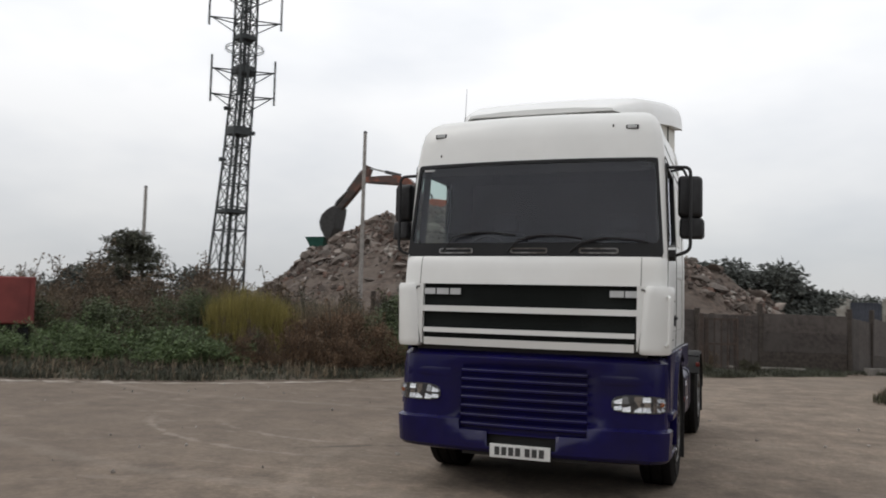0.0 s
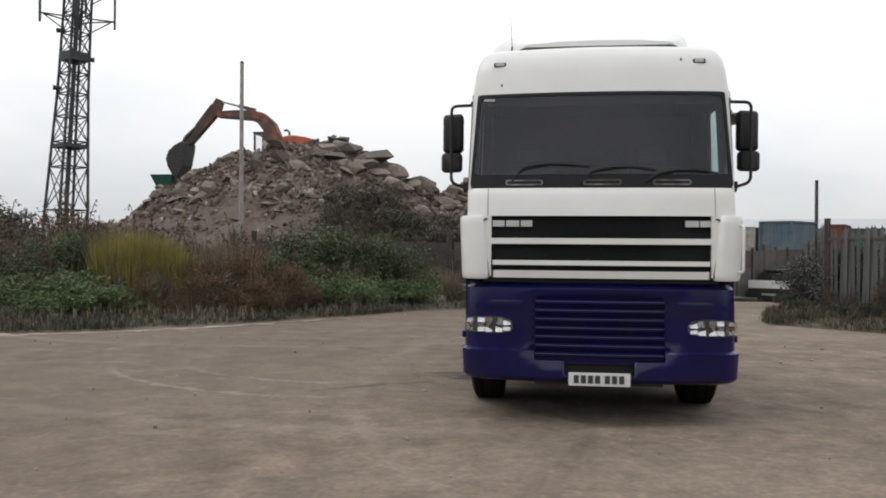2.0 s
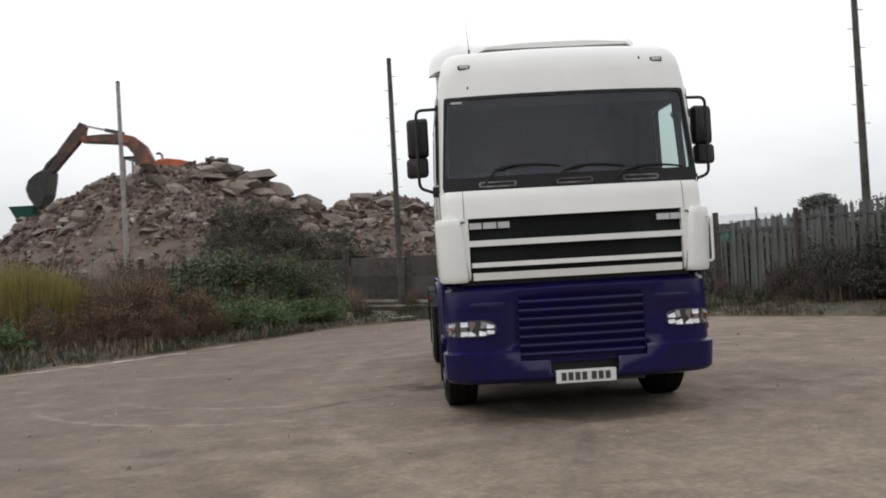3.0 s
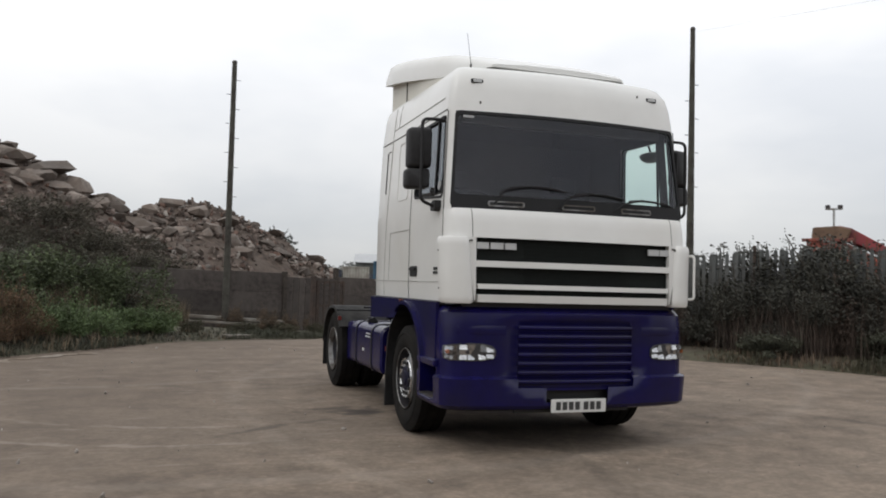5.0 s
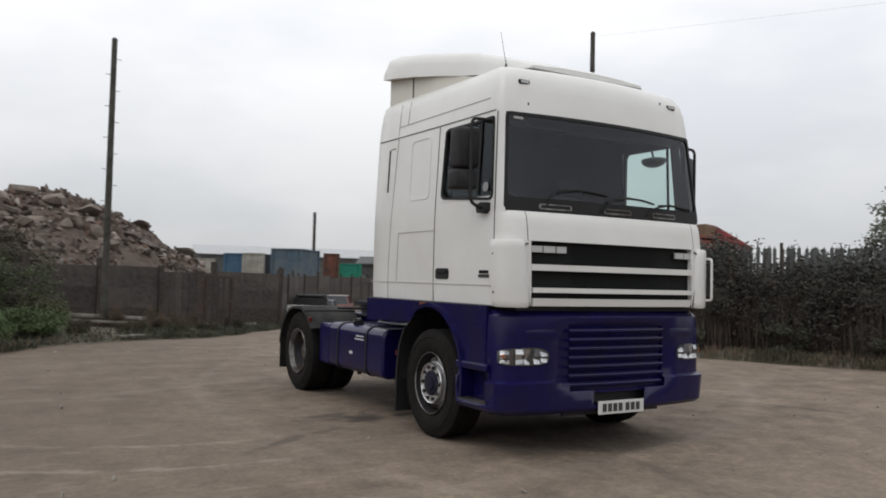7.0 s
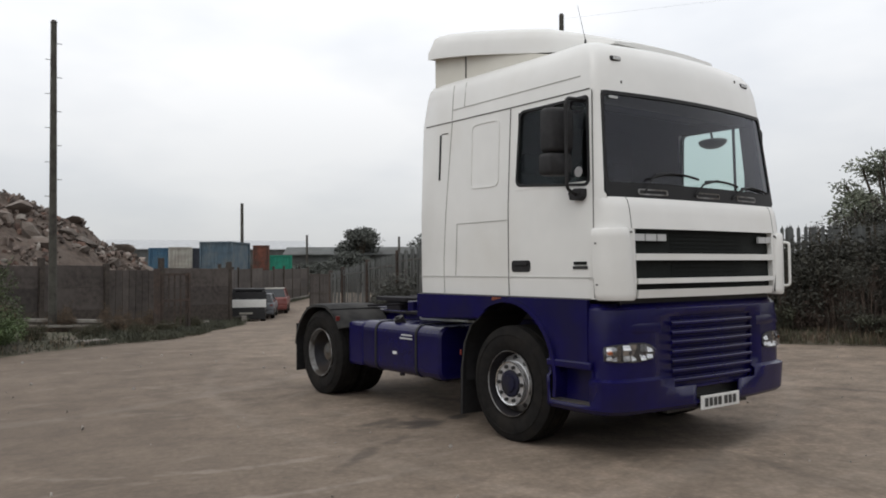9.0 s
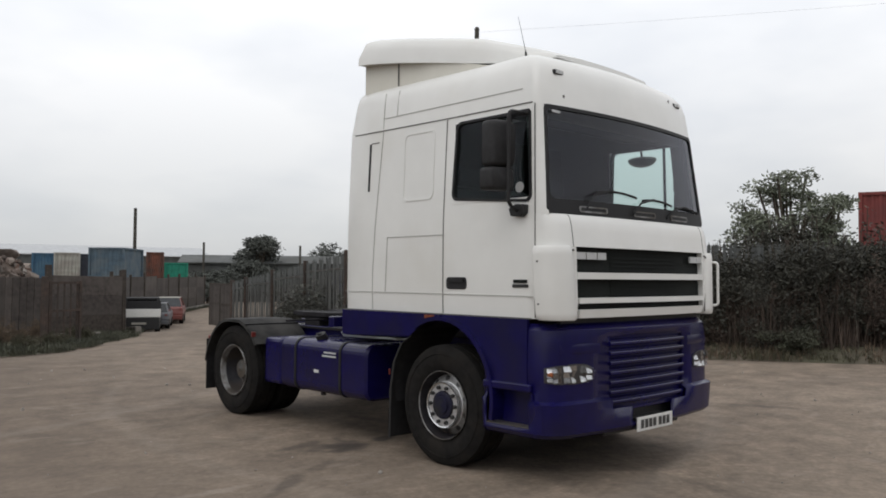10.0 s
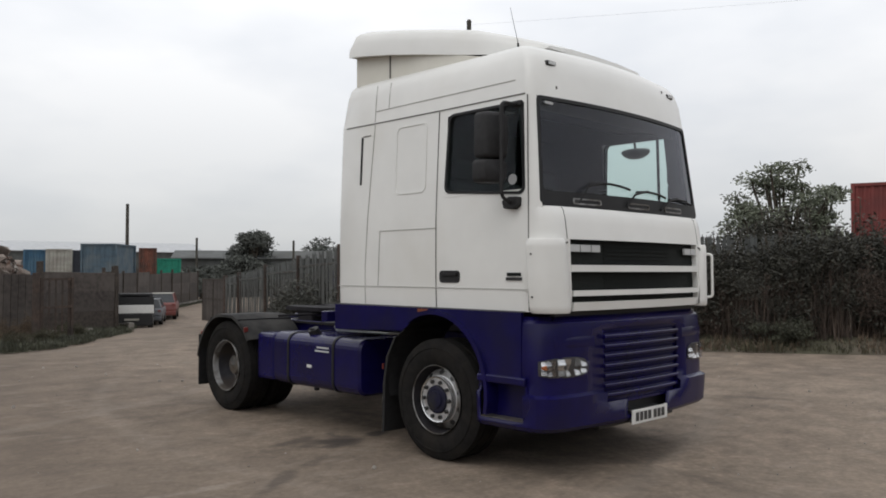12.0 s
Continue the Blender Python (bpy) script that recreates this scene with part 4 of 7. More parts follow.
# fuel tank with straps, cap and sticker; second smaller box behind it
for sgn in (-1, 1):
    tank = thing("fuel_tank", "dark blue fuel tank with black straps", "")
    tank.parent = truck
    ya, yb = (2.38, 3.86)
    bm = bmesh.new()
    sec = round_rect(0.50, 1.15, 0.42, 0.955, 0.10, 5)
    loft(bm, [[(sgn * (0.825 + (x - 0.825) * s), y, 0.7 + (z - 0.7) * s) for x, z in sec] for y, s in ((ya, 0.93), (ya + 0.025, 1), (yb - 0.025, 1), (yb, 0.93))])
    part("tank_body", bm, BLUE, tank, smooth=False)
    for y in (2.77, 3.55):
        secs, seci = round_rect(0.492, 1.158, 0.412, 0.963, 0.105, 5), round_rect(0.505, 1.145, 0.43, 0.945, 0.095, 5)
        part("strap", ring_between(secs, seci, lambda x, z: (sgn * x, y, z), lambda x, z: (sgn * x, y + 0.035, z)), GASKET, tank)
    part("filler_cap", cyl(bmesh.new(), (sgn * 1.0, 3.27, 0.92), (sgn * 1.05, 3.27, 1.01), 0.062, 0.055, 16), BLACKP, tank)
    part("cap_lever", boxed(sgn * 1.0, sgn * 1.09, 3.255, 3.285, 1.002, 1.02), DARKMET, tank)
    for z, y0, y1 in ((0.835, 2.86, 3.06), (0.80, 2.86, 3.09)):
        part("sticker_bar", boxed(sgn * 1.15, sgn * 1.1535, y0, y1, z, z + 0.016), LETTER, tank)
    part("sticker", boxed(sgn * 1.15, sgn * 1.1535, 3.15, 3.23, 0.63, 0.66), PLATE, tank)
    part("drain", boxed(sgn * 0.98, sgn * 1.02, 3.25, 3.29, 0.38, 0.44), DARKMET, tank)
    part("battery_box", boxed(sgn * 0.55, sgn * 1.12, 3.89, 4.24, 0.43, 0.93, bevel=0.04), BLUE, truck, "blue battery box")
    part("air_line", tube(bmesh.new(), [(sgn * 0.7, 2.25, 1.0), (sgn * 0.8, 2.36, 1.0), (sgn * 0.8, 3.2, 0.99), (sgn * 0.6, 3.5, 1.0)], 0.011, 8), LETTER, truck)
    part("flap_reflector", boxed(sgn * 1.19, sgn * 1.206, 1.967, 1.981, 0.725, 0.775, bevel=0.003), REDLENS, truck, "small red reflector")
    part("step_bar", boxed(sgn * 0.6, sgn * 1.12, 2.02, 2.08, 0.42, 0.46), RIMDARK, truck)
    # rear mudguard in three curved sections, flap, tail lamp
    guard = thing("rear_mudguard", "dusty black rear mudguard", "")
    guard.parent = truck
    rows = []
    for a in np.linspace(8, 146, 18):
        c, s = math.cos(radians(a)), math.sin(radians(a))
        q = []
        for r, x in ((0.60, 0.53), (0.625, 0.53), (0.632, 0.8), (0.632, 1.18), (0.625, 1.225), (0.595, 1.23), (0.595, 1.222), (0.61, 1.18), (0.61, 0.8)):
            flat = min(r * s, r * 0.97)
            q.append((sgn * x, REAR_AXLE + r * 1.03 * c, 0.50 + flat))
        rows.append(q)
    part("guard_shell", loft(bmesh.new(), rows), DUSTY, guard, smooth=True)
    for a in (62, 118):
        c, s = math.cos(radians(a)), math.sin(radians(a))
        part("guard_joint", boxed(sgn * 0.53, sgn * 1.228, REAR_AXLE + 0.648 * c - 0.012, REAR_AXLE + 0.648 * c + 0.012, 0.50 + 0.634 * s - 0.02, 0.50 + 0.634 * s + 0.006), GASKET, guard)
    part("flap", boxed(sgn * 0.55, sgn * 1.22, REAR_AXLE + 0.60, REAR_AXLE + 0.615, 0.25, 0.85, bevel=0.004), BLACKP, guard)
    part("reflector", boxed(sgn * 1.19, sgn * 1.236, REAR_AXLE - 0.475, REAR_AXLE - 0.45, 0.93, 0.985, bevel=0.004), REDLENS, guard, "small red side reflector")
    tl = part("tail_lamp", boxed(sgn * 0.62, sgn * 0.98, 5.74, 5.82, 0.72, 0.86, bevel=0.015), REDLENS, truck)

# ---- mirrors ----
for sgn in (-1, 1):
    mir = thing("wing_mirror", "black double mirror on bent tube arm", "")
    mir.parent = truck
    xo = 1.345
    bm = tube(bmesh.new(), arc_pts([(sgn * 1.12, 0.44, 2.885), (sgn * xo, 0.42, 2.875), (sgn * xo, 0.42, 2.16), (sgn * 1.19, 0.45, 2.11)], 0.055), 0.0145, 8)
    part("arm", bm, BLACKP, mir)
    part("upper_bracket", boxed(sgn * 1.10, sgn * 1.165, 0.38, 0.49, 2.865, 2.915, bevel=0.015), BLACKP, mir)
    part("lower_bracket", prism([(0.37, 2.165), (0.37, 2.10), (0.41, 2.07), (0.51, 2.08), (0.53, 2.14), (0.46, 2.17)], sgn * 1.165, sgn * 1.225, "x", 0.008), BLACKP, mir)
    for z0, z1, xa, xb, nm in ((2.452, 2.812, 1.240, 1.436, "main_housing"), (2.270, 2.450, 1.252, 1.452, "wide_housing")):
        rr = round_rect(xa, xb, z0, z1, 0.035)
        cx, cz = (xa + xb) / 2, (z0 + z1) / 2
        back = lambda x: 0.35 * max(0, x - 1.25)  # outer end swept back
        bm = bmesh.new()
        loft(bm, [[(sgn * (cx + (x - cx) * s), y + back(x), cz + (z - cz) * s) for x, z in rr] for y, s in ((0.430, 0.80), (0.442, 0.92), (0.468, 1.0), (0.54, 1.0), (0.55, 0.98))])
        h = part(nm, bm, BLACKP, mir, "black moulded mirror housing", smooth=True)
        bm = bmesh.new()
        loft(bm, [[(sgn * (cx + (x - cx) * 0.92), y + back(x), cz + (z - cz) * 0.95) for x, z in rr] for y in (0.55, 0.553)])
        part("mirror_glass", bm, MIRROR, mir)

# round kerb mirror over the nearside door
kerb = thing("kerb_mirror", "rounded kerb mirror on short arm, greyed as through hazy glass", "")
kerb.parent = truck
part("arm", tube(bmesh.new(), arc_pts([(1.14, 0.93, 2.93), (1.25, 0.93, 2.95), (1.30, 0.94, 2.84)], 0.03), 0.012, 6), BLACKP, kerb)
bm = bmesh.new()
bmesh.ops.create_uvsphere(bm, u_segments=16, v_segments=10, radius=1.0)
for v in bm.verts:
    v.co.z *= 0.35 if v.co.z > 0 else 0.95
bmesh.ops.transform(bm, matrix=pose(1.30, 0.94, 2.83) @ Matrix.Diagonal((0.10, 0.16, 0.085, 1)), verts=bm.verts[:])
# black housing coloured mid-grey: the windscreen's haze is put into its colour
part("housing", bm, material("haze_greyed_plastic", (0.15, 0.15, 0.138), 0.4, vary=0.25, scale=12), kerb, smooth=True)
flank_panel([(0.47 + 0.042 * math.cos(radians(k)), 2.308 + 0.042 * math.sin(radians(k))) for k in range(0, 360, 24)], -0.002, 0.004, LETTER, "window_disc", -1, truck, "pale round disc on the door window")

# ---- cab interior ----
inside = thing("cab_interior", "dark cab interior with seats and dashboard", "")
inside.parent = truck
bm = bmesh.new()
loft(bm, [[(x, 0.37, 1.40), (x, 0.37, 2.14), (x, 0.62, 2.19), (x, 0.80, 2.10), (x, 0.82, 1.40)] for x in (-1.08, 1.08)])
part("dashboard", bm, DASH, inside)
for sx in (-0.62, 0.62):
    st = thing("cab_seat", "grey cloth cab seat with headrest", "")
    st.parent = truck
    part("seat_base", boxed(sx - 0.26, sx + 0.26, 1.05, 1.55, 1.60, 1.78, bevel=0.05), SEAT, st)
    part("seat_post", boxed(sx - 0.18, sx + 0.18, 1.1, 1.45, 1.36, 1.62), DASH, st)
    part("seat_back", boxed(sx - 0.25, sx + 0.25, 1.50, 1.66, 1.72, 2.42, bevel=0.06), SEAT, st)
    part("headrest", boxed(sx - 0.15, sx + 0.15, 1.53, 1.64, 2.44, 2.62, bevel=0.04), SEAT, st)
ringp = [(-0.62 + 0.22 * math.cos(radians(a)), 0.86 + 0.10 * math.sin(radians(a)), 2.14 + 0.20 * math.sin(radians(a))) for a in range(0, 361, 20)]
wheel_in = part("steering_wheel", tube(bmesh.new(), ringp, 0.016, 6), DASH, inside)
part("steering_column", cyl(bmesh.new(), (-0.62, 0.86, 2.13), (-0.62, 0.70, 1.8), 0.04, n=8), DASH, inside)
part("bunk", boxed(-1.05, 1.05, 1.95, 2.55, 1.37, 1.85, bevel=0.04), SEAT, inside)
part("curtain", boxed(-1.06, 1.06, 1.80, 1.84, 1.9, 2.98), LINING, inside, "dark curtain across the bunk")
part("header_shelf", boxed(-1.05, 1.05, 0.45, 0.95, 2.97, 3.02), DASH, inside)
part("sun_visor", boxed(-1.0, 1.0, 0.36, 0.385, 2.86, 2.96), DASH, inside)

# ---- ground ----
def fall(x, y):
    """Height of the open ground: a flat yard that drops gently towards the gate."""
    d = min(max(y - 12.0, 0.0), 12.0)
    return 0.02 - 0.035 * d * min(1.0, d / 3.0) - 0.068 * min(max(y - 24.0, 0.0), 13.0) + 0.012 * min(max(y - 44.0, 0.0), 15.0)


YARD_L = [(-60, 0.0), (-22, 1.9), (-14, 4.1), (-9.9, 5.6), (-8.3, 6.4), (-6.7, 7.8), (-4.9, 9.9), (-3.6, 11.8), (-1.9, 13.0), (-0.3, 13.9), (0.8, 15.2), (2.3, 17.6), (4.8, 21.4), (6.3, 25.6), (13.6, 44.0), (26.5, 64.0)]
YARD_R = [(31, 60.0), (18, 40.0), (8.0, 21.5), (6.2, 17.0), (4.9, 13.2), (4.15, 11.0), (4.0, 10.0), (4.9, 9.1), (6.3, 8.1), (7.7, 6.6), (8.7, 4.6), (10.3, 2.0), (12.5, -1.0), (17, -6.0), (30, -18.0)]
FENCE_L = [(-30, 9.0), (-22, 11.6), (-14, 14.3), (-9.2, 16.4), (-1.6, 20.25), (2.3, 22.15), (5.1, 23.5)]
FENCE_LR = [(5.1, 23.5), (9.2, 35.2), (15.0, 47.0), (28.8, 64.0)]
FENCE_R = [(31.0, -13.0), (20.0, -3.0), (12.9, 4.2), (5.9, 12.1)]
FENCE_RR = [(5.9, 12.1), (8.3, 21.9)]

DIRT = material("compacted_gravel", (0.182, 0.140, 0.105), 0.95, vary=0.26, scale=2.2, second=(0.228, 0.180, 0.137), second_scale=0.28, bump=0.35, bump_scale=28, lo=0.45, hi=0.7)
n_, l_ = DIRT.node_tree.nodes, DIRT.node_tree.links


def dirt_layers():
    """Adds pale wheel marks, damp patches and fine stones to the yard's gravel."""
    bs = n_["Principled BSDF"]
    src = bs.inputs["Base Color"].links[0].from_socket
    co = n_.new("ShaderNodeTexCoord")
    vor = n_.new("ShaderNodeTexVoronoi")
    vor.inputs["Scale"].default_value = 22.0
    l_.new(co.outputs["Object"], vor.inputs["Vector"])
    r1 = n_.new("ShaderNodeMapRange")
    r1.inputs["From Min"].default_value, r1.inputs["From Max"].default_value = 0.0, 0.6
    r1.inputs["To Min"].default_value, r1.inputs["To Max"].default_value = 1.12, 0.9
    l_.new(vor.outputs["Distance"], r1.inputs["Value"])
    hs = n_.new("ShaderNodeHueSaturation")
    l_.new(r1.outputs["Result"], hs.inputs["Value"])
    l_.new(src, hs.inputs["Color"])
    mott = n_.new("ShaderNodeTexNoise")
    mott.inputs["Scale"].default_value, mott.inputs["Detail"].default_value, mott.inputs["Roughness"].default_value = 1.7, 10.0, 0.74
    l_.new(co.outputs["Object"], mott.inputs["Vector"])
    r2 = n_.new("ShaderNodeMapRange")
    for key, val in (("From Min", 0.3), ("From Max", 0.7), ("To Min", 0.70), ("To Max", 1.28)):
        r2.inputs[key].default_value = val
    l_.new(mott.outputs["Fac"], r2.inputs["Value"])
    hs2 = n_.new("ShaderNodeHueSaturation")
    l_.new(r2.outputs["Result"], hs2.inputs["Value"])
    l_.new(hs.outputs["Color"], hs2.inputs["Color"])
    grit = n_.new("ShaderNodeTexNoise")
    grit.inputs["Scale"].default_value, grit.inputs["Detail"].default_value, grit.inputs["Roughness"].default_value = 13.0, 6.0, 0.7
    l_.new(co.outputs["Object"], grit.inputs["Vector"])
    r3 = n_.new("ShaderNodeMapRange")
    for key, val in (("From Min", 0.3), ("From Max", 0.7), ("To Min", 0.78), ("To Max", 1.22)):
        r3.inputs[key].default_value = val
    l_.new(grit.outputs["Fac"], r3.inputs["Value"])
    hs = n_.new("ShaderNodeHueSaturation")
    l_.new(r3.outputs["Result"], hs.inputs["Value"])
    l_.new(hs2.outputs["Color"], hs.inputs["Color"])
    damp = n_.new("ShaderNodeTexNoise")
    damp.inputs["Scale"].default_value, damp.inputs["Detail"].default_value = 0.55, 8.0
    mp = n_.new("ShaderNodeMapping")
    mp.inputs["Scale"].default_value = (0.6, 0.95, 1.0)
    mp.inputs["Rotation"].default_value = (0, 0, 0.35)
    l_.new(co.outputs["Object"], mp.inputs["Vector"])
    l_.new(mp.outputs["Vector"], damp.inputs["Vector"])
    rp = n_.new("ShaderNodeValToRGB")
    rp.color_ramp.elements[0].position, rp.color_ramp.elements[1].position = 0.54, 0.72
    rp.color_ramp.elements[1].color = (0.30, 0.30, 0.30, 1)
    l_.new(damp.outputs["Fac"], rp.inputs["Fac"])
    mx = n_.new("ShaderNodeMix")
    mx.data_type = "RGBA"
    mx.inputs["B"].default_value = (0.125, 0.10, 0.08, 1)
    l_.new(rp.outputs["Color"], mx.inputs["Factor"])
    l_.new(hs.outputs["Color"], mx.inputs["A"])
    out = mx.outputs["Result"]
    wob = n_.new("ShaderNodeTexNoise")
    wob.inputs["Scale"].default_value, wob.inputs["Detail"].default_value = 3.2, 6.0
    l_.new(co.outputs["Object"], wob.inputs["Vector"])

    def blend(mask, color):
        m2 = n_.new("ShaderNodeMix")
        m2.data_type = "RGBA"
        m2.inputs["B"].default_value = (*color, 1)
        l_.new(mask, m2.inputs["Factor"])
        l_.new(out, m2.inputs["A"])
        return m2.outputs["Result"]

    def math_node(op, a, b):
        m = n_.new("ShaderNodeMath")
        m.operation = op
        for k, v in enumerate((a, b)):
            if isinstance(v, (int, float)):
                m.inputs[k].default_value = v
            else:
                l_.new(v, m.inputs[k])
        return m.outputs[0]

    # gravel turns darker and browner towards the left bank, with an uneven edge
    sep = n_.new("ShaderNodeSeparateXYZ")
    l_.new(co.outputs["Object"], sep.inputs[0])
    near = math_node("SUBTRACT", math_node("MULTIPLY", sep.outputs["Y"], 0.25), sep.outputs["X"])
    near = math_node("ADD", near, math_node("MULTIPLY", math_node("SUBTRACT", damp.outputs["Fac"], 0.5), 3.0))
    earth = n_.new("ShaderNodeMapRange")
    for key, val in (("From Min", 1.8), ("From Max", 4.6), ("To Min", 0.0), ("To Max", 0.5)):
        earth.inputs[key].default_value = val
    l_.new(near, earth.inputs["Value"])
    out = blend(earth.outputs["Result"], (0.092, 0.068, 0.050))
    # pale scuffed wheel arcs, worn away on their far side
    for cx, cy, r, half, top, far in ((-3.0, 4.4, 3.45, 0.07, 0.34, 2.7), (-3.0, 4.4, 2.58, 0.06, 0.32, 2.9), (-2.4, 10.0, 10.4, 0.2, 0.16, 9.0), (-6.0, 14.0, 9.2, 0.2, 0.16, 9.0), (7.0, 3.0, 9.6, 0.14, 0.12, 9.0)):
        dist = n_.new("ShaderNodeVectorMath")
        dist.operation = "DISTANCE"
        dist.inputs[1].default_value = (cx, cy, 0)
        l_.new(co.outputs["Object"], dist.inputs[0])
        off = math_node("ABSOLUTE", math_node("SUBTRACT", dist.outputs["Value"], r), 0.0)
        off = math_node("ADD", off, math_node("MULTIPLY", math_node("SUBTRACT", wob.outputs["Fac"], 0.5), 0.4))
        ramp = n_.new("ShaderNodeMapRange")
        ramp.inputs["From Min"].default_value, ramp.inputs["From Max"].default_value = 0.0, half
        ramp.inputs["To Min"].default_value, ramp.inputs["To Max"].default_value = top, 0.0
        l_.new(off, ramp.inputs["Value"])
        fade = n_.new("ShaderNodeMapRange")
        fade.inputs["From Min"].default_value, fade.inputs["From Max"].default_value = far - 0.7, far
        fade.inputs["To Min"].default_value, fade.inputs["To Max"].default_value = 1.0, 0.0
        l_.new(sep.outputs["Y"], fade.inputs["Value"])
        ends = n_.new("ShaderNodeMapRange")
        ends.inputs["From Min"].default_value, ends.inputs["From Max"].default_value = -2.9, -2.3
        ends.inputs["To Min"].default_value, ends.inputs["To Max"].default_value = 1.0, 0.0 if r < 5 else 1.0
        l_.new(sep.outputs["X"], ends.inputs["Value"])
        out = blend(math_node("MULTIPLY", math_node("MULTIPLY", ramp.outputs["Result"], fade.outputs["Result"]), ends.outputs["Result"]), (0.36, 0.31, 0.26))
    # thin meandering ruts and scuffs, dark and pale
    for sc, rot, lo_, color, top in ((0.5, 0.5, 0.5, (0.085, 0.064, 0.05), 0.30), (0.8, 1.9, 0.47, (0.09, 0.068, 0.053), 0.28), (0.65, -0.6, 0.52, (0.30, 0.25, 0.205), 0.30)):
        mr = n_.new("ShaderNodeMapping")
        mr.inputs["Rotation"].default_value = (0, 0, rot)
        mr.inputs["Scale"].default_value = (0.35, 1.0, 1.0)
        l_.new(co.outputs["Object"], mr.inputs["Vector"])
        rn = n_.new("ShaderNodeTexNoise")
        rn.inputs["Scale"].default_value, rn.inputs["Detail"].default_value, rn.inputs["Roughness"].default_value = sc, 5.0, 0.55
        l_.new(mr.outputs["Vector"], rn.inputs["Vector"])
        band = math_node("ABSOLUTE", math_node("SUBTRACT", rn.outputs["Fac"], lo_), 0.0)
        line = n_.new("ShaderNodeMapRange")
        for key, val in (("From Min", 0.0), ("From Max", 0.022), ("To Min", top), ("To Max", 0.0)):
            line.inputs[key].default_value = val
        l_.new(band, line.inputs["Value"])
        part_ = n_.new("ShaderNodeMapRange")
        for key, val in (("From Min", 0.46), ("From Max", 0.6), ("To Min", 0.0), ("To Max", 1.0)):
            part_.inputs[key].default_value = val
        l_.new(wob.outputs["Fac"], part_.inputs["Value"])
        out = blend(math_node("MULTIPLY", line.outputs["Result"], part_.outputs["Result"]), color)
    # oil and water stains beside the lorry; the last, widest patch paints the shade beneath it
    for cx, cy, sx, sy, turn, top in ((-1.33, 2.52, 0.30, 0.26, 0.6, 0.95), (-1.55, 2.78, 0.34, 0.10, 0.2, 0.6), (-0.84, 2.5, 0.17, 0.10, 0.3, 0.9), (-2.5, 1.64, 0.5, 0.09, 0.7, 0.55), (-1.9, 2.0, 0.3, 0.08, 0.5, 0.4), (3.95, 1.0, 0.16, 0.85, 0.45, 0.4), (0.1, 1.6, 1.3, 2.2, 0.0, 0.35)):
        mp2 = n_.new("ShaderNodeMapping")
        mp2.vector_type = "TEXTURE"
        mp2.inputs["Location"].default_value = (cx, cy, 0)
        mp2.inputs["Rotation"].default_value = (0, 0, turn)
        mp2.inputs["Scale"].default_value = (sx, sy, 1)
        l_.new(co.outputs["Object"], mp2.inputs["Vector"])
        ln = n_.new("ShaderNodeVectorMath")
        ln.operation = "LENGTH"
        l_.new(mp2.outputs["Vector"], ln.inputs[0])
        off = math_node("ADD", ln.outputs["Value"], math_node("MULTIPLY", math_node("SUBTRACT", wob.outputs["Fac"], 0.5), 1.9))
        ramp = n_.new("ShaderNodeMapRange")
        ramp.inputs["From Min"].default_value, ramp.inputs["From Max"].default_value = 0.45, 1.05
        ramp.inputs["To Min"].default_value, ramp.inputs["To Max"].default_value = top, 0.0
        l_.new(off, ramp.inputs["Value"])
        out = blend(ramp.outputs["Result"], (0.038, 0.029, 0.024))
    l_.new(out, bs.inputs["Base Color"])


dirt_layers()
gx = np.concatenate([[-900, -300, -120, -70, -45], np.linspace(-34, 34, 69), [45, 70, 120, 300, 900]])
gy = np.concatenate([[-900, -300, -100, -50, -30], np.linspace(-22, 50, 73), [60, 80, 130, 300, 900]])
gv = [(x, y, fall(x, y) + (0.012 * noise.noise((x * 0.6, y * 0.6, 0)) if abs(x) < 40 and y < 60 else 0)) for y in gy for x in gx]
W = len(gx)
gf = [(j * W + k, j * W + k + 1, (j + 1) * W + k + 1, (j + 1) * W + k) for j in range(len(gy) - 1) for k in range(W - 1)]
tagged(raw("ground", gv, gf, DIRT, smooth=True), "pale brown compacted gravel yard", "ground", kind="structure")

SOIL = material("weedy_soil", (0.062, 0.058, 0.034), 0.95, vary=0.4, scale=5, second=(0.10, 0.082, 0.06), second_scale=0.9, bump=0.5, bump_scale=12)


def along(line, n):
    """n points spread evenly along a broken line."""
    p = np.array(line, float)
    d = np.r_[0, np.cumsum(np.hypot(*np.diff(p, axis=0).T))]
    s = np.linspace(0, d[-1], n)
    return np.stack([np.interp(s, d, p[:, 0]), np.interp(s, d, p[:, 1])], 1)


def bank(name, inner, outer, rise, label, n=90, m=9, fade=2.0):
    """Overgrown soil between two lines; past the share fade of its length it sinks to the ground."""
    a, b = along(inner, n), along(outer, n)
    vs, fs = [], []
    for i in range(n):
        low = min(1.0, max(0.08, 1 - (i / n - fade) / 0.14))
        for j in range(m + 1):
            s = j / m
            x, y = a[i] + (b[i] - a[i]) * s
            if j == 0:
                x += 0.16 * noise.noise((i * 0.9, 3.1, 0))
                y += 0.16 * noise.noise((i * 0.9, 7.7, 0))
            z = fall(x, y) + (-0.03 if j == 0 else 0.03 + low * (rise * min(1, s * 2.2) + 0.10 * noise.noise((x * 0.8, y * 0.8, 1.5)) * min(1, s * 3)))
            vs.append((x, y, z))
    for i in range(n - 1):
        for j in range(m):
            q = i * (m + 1) + j
            fs.append((q, q + 1, q + m + 2, q + m + 1))
    return tagged(raw(name, vs, fs, SOIL, smooth=True), label, "ground", kind="structure")


